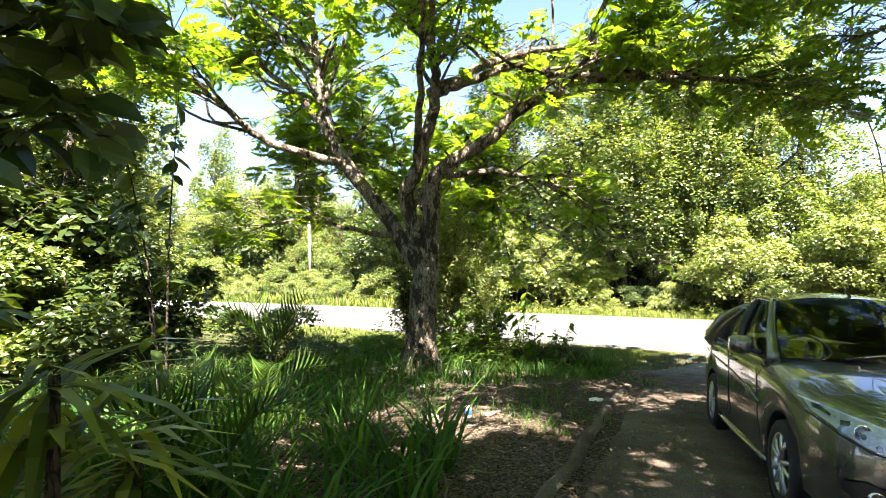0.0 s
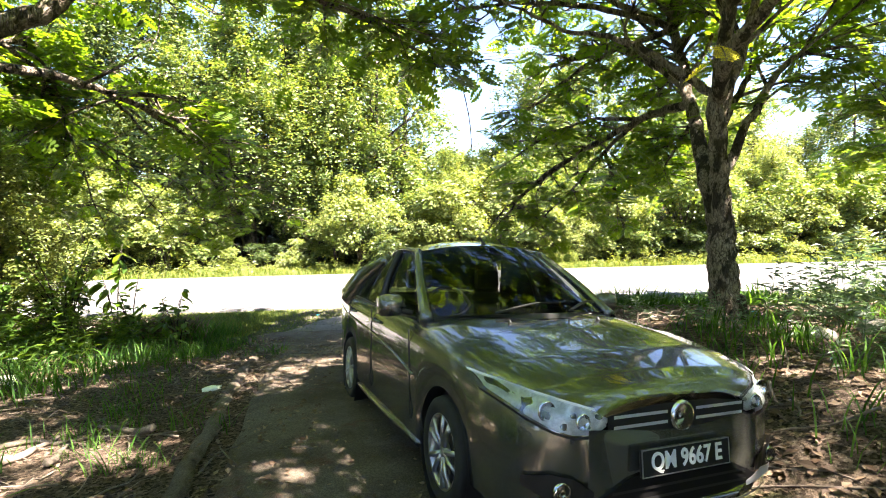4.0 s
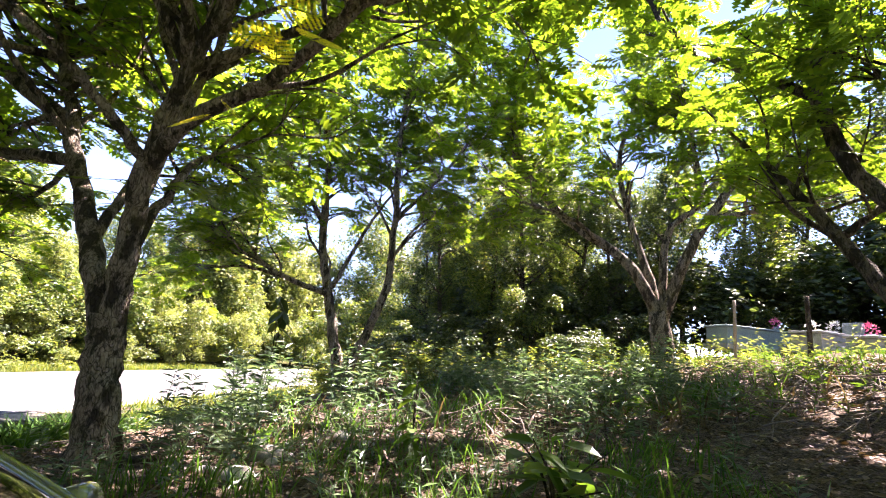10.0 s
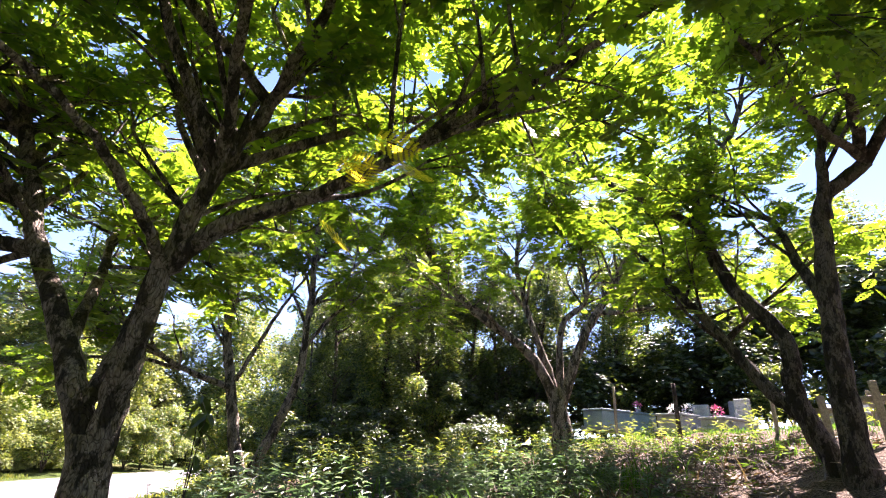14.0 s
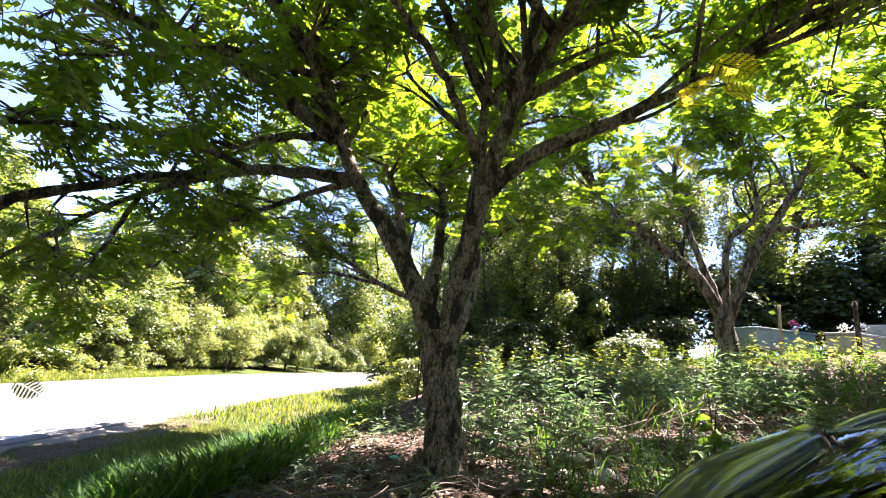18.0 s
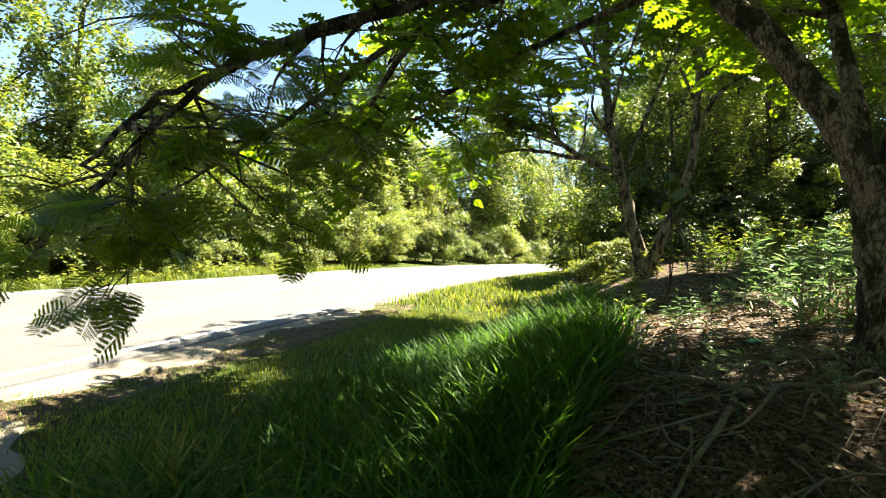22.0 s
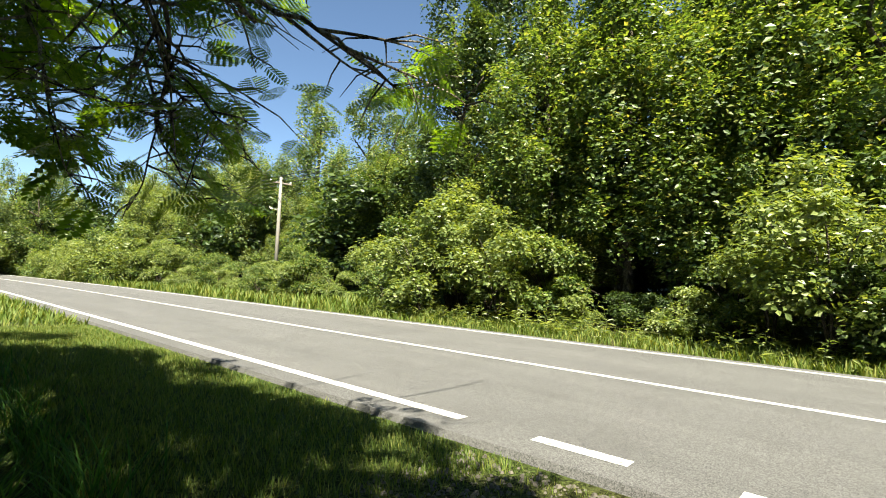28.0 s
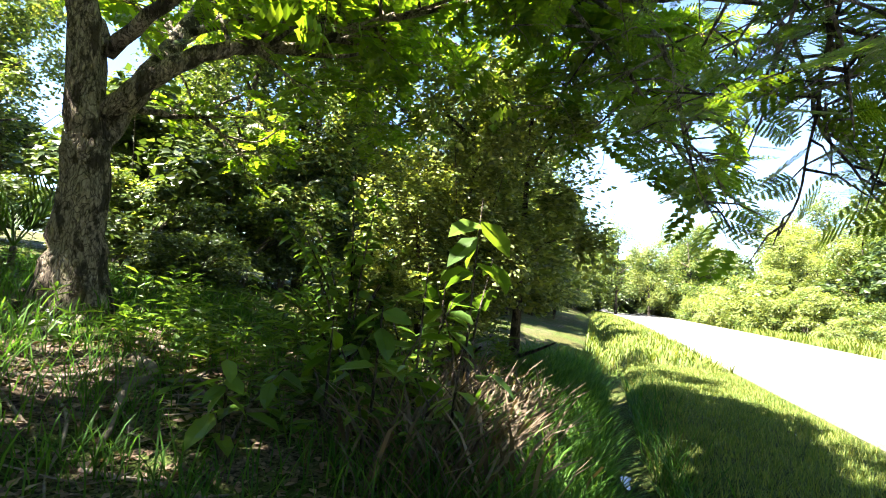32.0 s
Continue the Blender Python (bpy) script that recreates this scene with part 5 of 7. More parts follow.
def weeds(name, n, x0, x1, y0, y1, h0, h1, leaf, mat, label, where=None):
    """Upright leafy weeds over a stretch, as one object."""
    pile = Pile()
    P, D, N, S = [], [], [], []
    for _ in range(n):
        x, y = rngG.uniform(x0, x1), rngG.uniform(y0, y1)
        if where is not None and not where(x, y):
            continue
        h = rngG.uniform(h0, h1)
        b = np.array((x, y, float(gz(x, y)) - 0.02))
        t = b + np.array((rngG.normal(0, 0.12 * h), rngG.normal(0, 0.12 * h), h))
        pile.add(*tube(np.array([b, (b + t) / 2 + rngG.normal(0, 0.02, 3), t]), [0.006, 0.004, 0.002], 4))
        for k in range(int(10 + 14 * h)):
            u = rngG.uniform(0.15, 1)
            az = 2.4 * k
            P.append(b + (t - b) * u)
            D.append((math.cos(az), math.sin(az), rngG.uniform(-0.2, 0.6)))
            N.append((0.3 * rngG.normal(), 0.3 * rngG.normal(), 1))
            S.append(leaf * rngG.uniform(0.6, 1.3) * (1.15 - 0.5 * u))
    pile.add(*scatter(LANCE, np.array(P), np.array(D), np.array(N), np.array(S)))
    return tagged(pile.mesh(name, mat, is_smooth=False), label, "weeds", kind="stuff")


weeds("leafy_weeds", 1000, 5.2, 13.5, -14.5, -7.6, 0.35, 1.15, 0.13, M_WEED, "knee-high leafy weeds in dappled light", where=lambda x, y: patchy(x, y, 0.9, 0.1) and x > 5.2 - 0.5 * (y + 9))
weeds("leafy_weeds", 190, 3.6, 8.5, -13.5, -6.0, 0.1, 0.4, 0.08, M_WEED, "small leafy weeds in the soil")
weeds("leafy_weeds", 80, 6.5, 16.0, -6.6, -4.4, 0.2, 0.6, 0.11, M_FOREST_B, "bright leafy weeds by the verge")
weeds("leafy_weeds", 200, 12.5, 18.0, -16.0, -7.0, 0.4, 1.1, 0.14, M_FOREST, "dense shaded weeds below the wood")
weeds("leafy_weeds", 160, -6.5, -2.6, -7.2, -4.2, 0.25, 0.8, 0.12, M_BROAD, "leafy weeds in the tree's shade")
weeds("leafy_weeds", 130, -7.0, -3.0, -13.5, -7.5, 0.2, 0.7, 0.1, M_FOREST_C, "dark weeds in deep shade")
weeds("leafy_weeds", 420, -13, 24, 7.3, 9.0, 0.2, 0.75, 0.14, M_FOREST_B, "sunlit weeds along the far verge")
weeds("leafy_weeds", 90, 9, 21, -22, -15.8, 0.3, 0.9, 0.12, M_FOREST_B, "sunlit weeds among the graves")


def litter(n, x0, x1, y0, y1, s0, s1, label, where=None):
    x, y = rngG.uniform(x0, x1, n), rngG.uniform(y0, y1, n)
    if where is not None:
        ok = where(x, y)
        x, y = x[ok], y[ok]
    z = gz(x, y) + 0.012 + 0.035 * ((x > drive_left(y)) & (x < drive_right(y)) & (y < -3))
    az = rngG.uniform(0, 2 * np.pi, len(x))
    D = np.stack([np.cos(az), np.sin(az), rngG.normal(0, 0.25, len(x))], -1)
    N = np.array((0, 0, 1.0)) + rngG.normal(0, 0.3, (len(x), 3))
    V, Q = scatter(KITE, np.stack([x, y, z], -1), D, N, rngG.uniform(s0, s1, len(x)))
    tagged(mesh_part("leaf_litter", V, Q, M_LITTER, is_smooth=False), label, "leaf litter", kind="stuff")


litter(5500, -4.5, 0.3, -14, -4.8, 0.02, 0.06, "dry brown leaves on bare soil")
litter(2600, -1.0, 2.8, -15, -4.0, 0.012, 0.04, "small dry leaves on the drive")
litter(24000, 2.4, 12, -15, -5.0, 0.03, 0.09, "thick brown leaf litter on the mound")
litter(6500, -6, -1, -7.5, -3.8, 0.03, 0.09, "fallen leaves under the tree")
litter(9000, 8, 18, -18.5, -12, 0.05, 0.14, "fallen leaves below the graves")
weeds("leafy_weeds", 170, 7.5, 17, -18.0, -12.5, 0.15, 0.5, 0.11, M_BROAD, "scattered weeds below the graves")


def stick(x, y, length, az, r, lift=0.05, label="dead grey stick lying on litter"):
    base = float(gz(x, y)) + r * 0.7
    d = np.array((math.cos(az), math.sin(az), 0))
    s = np.array((-d[1], d[0], 0))
    pts = []
    for k in np.linspace(-0.5, 0.5, 5):
        p = np.array((x, y, 0)) + d * length * k + s * rngG.normal(0, 0.05 * length)
        p[2] = float(gz(p[0], p[1])) + r * 0.6 + (lift * rngG.random() if abs(k) > 0.3 else 0)
        pts.append(p)
    P = spline(pts, 3)
    c = P[6].copy()
    V, Q, T = tube(P - c, np.linspace(r, r * 0.35, len(P)), 6, rngG, 0.08)
    ob = mesh_part("fallen_stick", V, [Q, T], M_TWIG)
    ob.location = c
    return tagged(ob, label, "stick", "fallen sticks")


for _ in range(70):
    stick(rngG.uniform(3.0, 8.5), rngG.uniform(-11.5, -5.4), rngG.uniform(0.4, 1.4), rngG.uniform(0, 6.3), rngG.uniform(0.005, 0.016), 0.14)
for _ in range(45):
    stick(rngG.uniform(-3.0, 0.0), rngG.uniform(-12.0, -5.5), rngG.uniform(0.3, 1.0), rngG.uniform(0, 6.3), rngG.uniform(0.005, 0.014), 0.08)
for _ in range(14):
    stick(rngG.uniform(-4.5, -1.6), rngG.uniform(-7.2, -5.2), rngG.uniform(0.4, 1.3), rngG.uniform(0, 6.3), rngG.uniform(0.01, 0.03), 0.06)


def brushwood(n, x0, x1, y0, y1, l0, l1, r0, r1, lift, label):
    """Many dead twigs strewn over a stretch, as one object."""
    pile = Pile()
    for _ in range(n):
        x, y, az, ln, r = rngG.uniform(x0, x1), rngG.uniform(y0, y1), rngG.uniform(0, 6.3), rngG.uniform(l0, l1), rngG.uniform(r0, r1)
        pts = []
        for k in np.linspace(-0.5, 0.5, 4):
            px, py = x + math.cos(az) * ln * k + rngG.normal(0, 0.06 * ln), y + math.sin(az) * ln * k + rngG.normal(0, 0.06 * ln)
            pts.append((px, py, float(gz(px, py)) + r + lift * rngG.random()))
        P = spline(pts, 2)
        pile.add(*tube(P, np.linspace(r, r * 0.4, len(P)), 5))
    tagged(pile.mesh("brushwood", M_TWIG, kind="stuff"), label, "twigs", kind="stuff")


brushwood(260, 2.6, 6.4, -8.2, -5.2, 0.2, 0.8, 0.003, 0.009, 0.12, "thin dead twigs strewn over the root mound")
brushwood(420, 6.5, 15.0, -17.0, -8.5, 0.4, 1.5, 0.004, 0.013, 0.3, "tangle of pale dead twigs on the bank")
brushwood(220, -3.4, 0.2, -12.5, -5.5, 0.15, 0.6, 0.003, 0.007, 0.05, "small dead twigs on bare soil beside the drive")
for x, y, ln, az, r in ((4.6, -6.4, 1.2, 0.5, 0.03), (3.6, -6.3, 0.9, 2.6, 0.02), (6.8, -9.3, 1.6, 0.2, 0.06), (-2.6, -6.1, 1.3, 0.8, 0.045), (7.5, -8.4, 1.2, 1.2, 0.045), (4.4, -7.2, 0.9, 1.9, 0.04)):
    stick(x, y, ln, az, r, 0.02, "thick weathered log half buried in litter")
# surface roots of the two near trees
for bx, by, n in ((5.05, -7.8, 7), (-3.75, -8.2, 7)):
    for k in range(n):
        az = 2 * math.pi * k / n + rngG.uniform(-0.3, 0.3)
        pts = []
        for q in np.linspace(0.15, 1.0, 5):
            a = az + 0.3 * math.sin(4 * q + k)
            x, y = bx + math.cos(a) * q * 1.2, by + math.sin(a) * q * 1.2
            pts.append((x, y, float(gz(x, y)) + 0.03 * (1 - q)))
        P = spline(pts, 4)
        V, Q, T = tube(P - P[0], np.linspace(0.06, 0.015, len(P)), 7, rngG, 0.06)
        ob = mesh_part("surface_root", V, [Q, T], M_BARK)
        ob.location = P[0]
        tagged(ob, "bark-covered root spreading over the soil", "root", "tree roots")


def stone(x, y, s, flat=0.6, label="pale rounded stone on the soil"):
    bm = bmesh.new()
    bmesh.ops.create_icosphere(bm, subdivisions=3, radius=1.0)
    off = Vector((rngG.uniform(0, 50), rngG.uniform(0, 50), 0))
    for v in bm.verts:
        k = 1 + 0.22 * noise.noise(v.co * 1.4 + off) + 0.06 * noise.noise(v.co * 5 + off)
        v.co = Vector((v.co.x * s * k * 1.25, v.co.y * s * k, v.co.z * s * k * flat))
    me = bpy.data.meshes.new("stone")
    bm.to_mesh(me)
    bm.free()
    smooth(me)
    me.materials.append(M_STONE)
    ob = new("stone", me)
    ob.matrix_world = pose(x, y, float(gz(x, y)) + 0.25 * s * flat, 0, 0, rngG.uniform(0, 360))
    return tagged(ob, label, "stone", "stones")


for x, y, s in ((5.8, -9.05, 0.16), (5.1, -8.55, 0.1), (6.6, -9.5, 0.1), (6.2, -9.9, 0.08), (7.1, -9.4, 0.11), (5.0, -8.9, 0.08), (4.95, -9.2, 0.12), (6.9, -10.1, 0.07), (5.4, -9.3, 0.07), (7.6, -9.9, 0.1), (-1.9, -10.6, 0.07), (-1.4, -11.2, 0.08), (-4.1, -8.9, 0.1), (-3.2, -7.7, 0.12)):
    stone(x, y, s)
gx, gy = rngG.uniform(-1.6, 2.8, 9000), rngG.uniform(-4.2, -0.5, 9000)
GRAIN = (np.array([(-0.5, -0.4, 0), (0.5, -0.4, 0), (0.4, 0.45, 0), (-0.45, 0.4, 0), (-0.25, -0.2, 0.45), (0.25, -0.2, 0.5), (0.2, 0.2, 0.45), (-0.2, 0.2, 0.5)]), np.array([(4, 5, 6, 7), (0, 1, 5, 4), (1, 2, 6, 5), (2, 3, 7, 6), (3, 0, 4, 7)]))
az = rngG.uniform(0, 6.3, 9000)
V, Q = scatter(GRAIN, np.stack([gx, gy, gz(gx, gy)], -1), np.stack([np.cos(az), np.sin(az), 0 * az], -1), np.tile((0, 0, 1.0), (9000, 1)), 0.008 + 0.036 * rngG.random(9000) ** 3)
tagged(mesh_part("gravel", V, Q, M_GRAVEL, is_smooth=False), "loose pale gravel where the drive meets the road", "gravel", kind="stuff")


# ---- plants near the path ----
def leaf_thing(name, base, stems, leaf, n, mat, label, category, seed, droop=0.2, shape=None, top=0.2):
    """A shrub of thin stems with large single leaves."""
    rng = np.random.default_rng(seed)
    ob = empty(name, pose(*base), label, category)
    P, D, N, S = [], [], [], []
    for h, az, spread in stems:
        tip = np.array((math.cos(az) * spread, math.sin(az) * spread, h))
        pts = spline([(0, 0, -0.08), tip * (0.35, 0.35, 0.55), tip], 4)
        V, Q, T = tube(pts, np.linspace(0.014, 0.004, len(pts)), 6)
        mesh_part("stem", V, [Q, T], M_BARK_DARK, ob)
        for k in range(n):
            u = rng.uniform(top, 1)
            i = min(int(u * (len(pts) - 1)), len(pts) - 2)
            a = rng.uniform(0, 6.3)
            P.append(pts[i] + (pts[i + 1] - pts[i]) * rng.random())
            D.append((math.cos(a), math.sin(a), rng.uniform(-0.6, 0.4) - droop))
            N.append((0.35 * rng.normal(), 0.35 * rng.normal(), 1))
            S.append(leaf * rng.uniform(0.55, 1.25))
    V, Q = scatter(shape or OVAL, np.array(P), np.array(D), np.array(N), np.array(S))
    mesh_part("foliage", V, Q, mat, ob, is_smooth=False, kind="stuff")
    return ob


def ring(n, h0, h1, s0, s1, seed):
    r = np.random.default_rng(seed)
    return [(r.uniform(h0, h1), 2 * math.pi * k / n + r.uniform(-0.4, 0.4), r.uniform(s0, s1)) for k in range(n)]


g = lambda x, y: float(gz(x, y))
leaf_thing("leafy_bush", (-3.95, -5.3, g(-3.95, -5.3)), ring(16, 0.7, 1.75, 0.15, 0.7, 1), 0.13, 46, M_BROAD, "dense dark green bush beside the feathery tree", "bush", 21)
leaf_thing("leafy_bush", (-4.6, -5.8, g(-4.6, -5.8)), ring(12, 0.6, 1.3, 0.2, 0.8, 2), 0.14, 34, M_BROAD, "leafy bush with broad green leaves", "bush", 22)
leaf_thing("big_leaf_sapling", (-3.75, -4.25, g(-3.75, -4.25)), [(1.75, 0.5, 0.15), (1.35, 2.8, 0.3), (1.1, 4.6, 0.28)], 0.3, 8, M_BROAD, "young sapling with large hanging leaves", "sapling", 23, 0.5, top=0.5)
leaf_thing("leafy_bush", (-5.2, -4.7, g(-5.2, -4.7)), ring(12, 0.9, 2.4, 0.15, 0.7, 4), 0.15, 40, M_FOREST, "tall roadside shrub with yellow-green leaves", "bush", 24)
leaf_thing("leafy_bush", (-6.4, -5.0, g(-6.4, -5.0)), ring(13, 1.2, 3.4, 0.2, 0.9, 5), 0.16, 60, M_FOREST, "tall slender shrubs at the ditch", "bush", 25)
for x, y, h, k in ((-2.7, -4.5, 0.9, 61), (-3.1, -5.0, 0.7, 62), (-2.4, -5.2, 0.6, 63), (-3.4, -4.5, 1.2, 64), (-2.9, -4.1, 0.75, 65), (-4.2, -4.6, 1.3, 66)):
    leaf_thing("big_leaf_sapling", (x, y, g(x, y)), [(h, 0.5, 0.15), (h * 0.8, 2.6, 0.3), (h * 0.7, 4.5, 0.25)], 0.2, 8, M_BROAD, "young plant with broad bright green leaves", "sapling", k, 0.2, top=0.35)
leaf_thing("drooping_sapling", (9.6, -7.0, g(9.6, -7.0)), [(2.0, 1.0, 0.1), (1.7, 4.0, 0.15)], 0.34, 9, M_FOREST_C, "thin sapling with drooping dark leaves", "sapling", 28, 0.9, top=0.6)
leaf_thing("leafy_sapling", (5.65, -10.5, g(5.65, -10.5)), [(0.75, 0.5, 0.08), (0.6, 3.0, 0.1)], 0.2, 9, M_BROAD, "small sapling with broad leaves", "sapling", 29, 0.3)
leaf_thing("thin_sapling", (-3.5, -12.4, g(-3.5, -12.4)), [(3.2, 1.0, 0.15), (2.4, 3.5, 0.5), (2.8, 5.0, 0.45)], 0.2, 26, M_FOREST_C, "thin young tree with sparse dark leaves", "sapling", 30, 0.5, top=0.3)
leaf_thing("ferny_weed", (4.3, -11.7, g(4.3, -11.7)), ring(7, 0.25, 0.5, 0.2, 0.35, 9), 0.3, 5, M_BROAD, "low plant with long pale leaves", "plant", 31, 0.1)
STRAP = (np.array([(0, -0.012, 0), (0, 0.012, 0), (0.3, 0.045, 0.02), (0.3, -0.045, 0.02), (0.65, 0.04, -0.08), (0.65, -0.04, -0.08), (1.0, 0.003, -0.32), (1.0, -0.003, -0.32)]), np.array([(0, 1, 2, 3), (3, 2, 4, 5), (5, 4, 6, 7)]))
M_STRAP = leafy("variegated_strap_leaf", (0.03, 0.055, 0.01), (0.075, 0.12, 0.015), (0.3, 0.33, 0.05), 0.3, 0.35)


def rosette(name, base, h, n, length, mat, label, seed, up=0.9):
    rng = np.random.default_rng(seed)
    ob = empty(name, pose(*base), label, "plant")
    V, Q, T = tube(spline([(0, 0, -0.05), (0.03, 0, h * 0.5), (0, 0.02, h)], 4), np.linspace(0.03, 0.02, 9), 8)
    mesh_part("stem", V, [Q, T], M_BARK_DARK, ob)
    az = rng.uniform(0, 6.3, n)
    el = rng.uniform(-0.5, up, n)
    D = np.stack([np.cos(az), np.sin(az), el], -1)
    P = np.array((0, 0, h)) + np.stack([0 * az, 0 * az, rng.uniform(-0.45, 0.05, n) * min(1, h)], -1)
    V, Q = scatter((STRAP[0] * (1, 0.9, 1), STRAP[1]), P, D, np.tile((0, 0, 1.0), (n, 1)), rng.uniform(0.6, 1.1, n) * length)
    mesh_part("foliage", V, Q, mat, ob, is_smooth=False, kind="stuff")
    return ob


rosette("strap_leaf_plant", (-1.15, -14.05, g(-1.15, -14.05)), 1.05, 60, 0.62, M_STRAP, "shaded plant with yellow-striped strap leaves", 41)
rosette("strap_leaf_plant", (-1.5, -13.6, g(-1.5, -13.6)), 0.7, 50, 0.6, M_STRAP, "shaded plant with dark strap leaves", 42)
rosette("strap_leaf_plant", (-0.95, -14.6, g(-0.95, -14.6)), 1.5, 60, 0.6, M_FOREST_C, "tall dark strap-leaved plant", 43)


def palm(base, n, length, label, seed, h=0.2):
    """A young palm: fronds of many narrow leaflets."""
    rng = np.random.default_rng(seed)
    ob = empty("young_palm", pose(*base), label, "palm", "young palms")
    for k in range(n):
        az = 2 * math.pi * k / n + rng.uniform(-0.3, 0.3)
        d = np.array((math.cos(az), math.sin(az), 0))
        L = length * rng.uniform(0.8, 1.15)
        pts = spline([(0, 0, h), d * L * 0.35 + (0, 0, h + L * 0.5), d * L * 0.8 + (0, 0, h + L * 0.55)], 8)
        V, Q, T = tube(pts, np.linspace(0.012, 0.003, len(pts)), 5)
        pile = Pile()
        pile.add(V, Q, T)
        u = np.linspace(0.2, 1, 26)
        idx = (u * (len(pts) - 1)).astype(int)
        tan = unit(np.gradient(pts, axis=0))[idx]
        s = np.cross(tan, (0, 0, 1))
        for sg in (-1, 1):
            pile.add(*scatter((LONG_BLADE[0] * (1, 1.2, 0.6), LONG_BLADE[1]), pts[idx], s * sg + tan * 0.7, np.tile((0, 0, 1.0), (26, 1)), 0.34 * L * np.sin(np.pi * (0.15 + 0.8 * u)) + 0.05))
        pile.mesh("frond", M_BROAD, ob, is_smooth=False)
    if h > 0.1:
        V, Q, T = tube(np.array([(0, 0, -0.05), (0, 0, h)]), [0.05, 0.035], 9)
        mesh_part("trunk", V, [Q, T], M_BARK_DARK, ob)
    return ob


palm((-1.75, -13.1, g(-1.75, -13.1)), 7, 1.0, "young palm with stiff dark green fronds", 51)
palm((-4.6, -10.4, g(-4.6, -10.4)), 8, 1.1, "small palm in the grass", 52, 0.45)
palm((-2.7, -12.0, g(-2.7, -12.0)), 5, 0.8, "seedling palm half hidden in grass", 53, 0.1)
# dark branch that hangs into the view at the start
feather_free = empty("overhanging_branch", pose(-2.2, -14.6, g(-2.2, -14.6)), "dark leafy tree overhanging the path", "tree")
P = spline([(0, 0, -0.2), (0.05, 0.1, 1.4), (0.3, 0.25, 2.3), (1.0, 0.35, 2.75), (1.55, 0.3, 2.6)], 6)
V, Q, T = tube(P, np.linspace(0.1, 0.012, len(P)), 8, rngG, 0.04)
mesh_part("trunk", V, [Q, T], M_BARK_DARK, feather_free)
rr = np.random.default_rng(91)
pc = Pile()
for c, sz, cnt in (((1.15, 0.45, 2.45), (0.55, 0.4, 0.42), 260), ((0.6, 0.5, 1.9), (0.6, 0.45, 0.6), 240), ((0.1, 0.2, 2.4), (0.9, 0.8, 0.7), 260), ((-0.5, 0.5, 1.6), (0.7, 0.7, 0.9), 260)):
    pc.add(*scatter(OVAL, *clumps(rr, np.array(c), np.array(sz), 5, cnt, 0.2)))
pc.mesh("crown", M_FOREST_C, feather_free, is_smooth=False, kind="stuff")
# a few yellow sprays on the second tree
M_YELLOW = leafy("yellow_leaf", (0.35, 0.36, 0.02), (0.55, 0.52, 0.03), (0.72, 0.66, 0.06), 0.5, 0.5)
yp = np.array([(3.85, -9.8, 4.35), (3.75, -9.65, 4.3), (3.75, -9.3, 3.8), (3.8, -9.15, 3.72), (3.6, -9.6, 4.45), (3.95, -9.5, 4.2)])
V, Q = scatter(FROND_FINE, yp, np.array([(-0.6, -0.5, -0.3), (-0.5, 0.6, -0.2), (-0.3, -0.8, -0.6), (-0.8, 0.2, -0.5), (0.1, -0.9, -0.1), (-0.7, -0.3, 0.2)]), np.tile((0.2, 0.1, 1.0), (6, 1)), np.array((0.36, 0.32, 0.3, 0.28, 0.34, 0.3)))
spray = mesh_part("yellow_leaf_spray", V, Q, M_YELLOW, is_smooth=False)
tagged(spray, "bright yellow leaf spray on a low branch", "leaves", kind="stuff")

# ---- the parked sedan ----
def car_paint(name, color):
    m, nodes, links, bsdf = material(name)
    tc = nodes.new("ShaderNodeTexCoord").outputs["Object"]
    dust = noise_node(nodes, links, tc, 2.2, 5, 0.6)
    flake = noise_node(nodes, links, tc, 900, 2)
    col = mixed(nodes, links, ramp(nodes, links, flake, [(0.4, (0, 0, 0)), (0.7, (0.35, 0.35, 0.35))]), color, tuple(min(1, c * 1.6) for c in color))
    col = mixed(nodes, links, ramp(nodes, links, dust, [(0.5, (0, 0, 0)), (0.8, (0.16, 0.16, 0.16))]), col, (0.3, 0.26, 0.2))
    links.new(col, bsdf.inputs["Base Color"])
    bsdf.inputs["Metallic"].default_value = 0.7
    bsdf.inputs["Roughness"].default_value = 0.26
    bsdf.inputs["Coat IOR"].default_value = 1.75
    bsdf.inputs["Coat Weight"].default_value = 1.0
    bsdf.inputs["Coat Roughness"].default_value = 0.03
    return m


def pane_glass(name, tint):
    m, nodes, links, bsdf = material(name)
    fr = nodes.new("ShaderNodeFresnel")
    fr.inputs["IOR"].default_value = 1.42
    tr = nodes.new("ShaderNodeBsdfTransparent")
    tr.inputs["Color"].default_value = (*tint, 1)
    gl = nodes.new("ShaderNodeBsdfGlossy")
    gl.inputs["Roughness"].default_value = 0.015
    gl.inputs["Color"].default_value = (0.72, 0.76, 0.8, 1)
    mix = nodes.new("ShaderNodeMixShader")
    links.new(fr.outputs[0], mix.inputs[0])
    links.new(tr.outputs[0], mix.inputs[1])
    links.new(gl.outputs[0], mix.inputs[2])
    links.new(mix.outputs[0], nodes["Material Output"].inputs["Surface"])
    nodes.remove(bsdf)
    return m


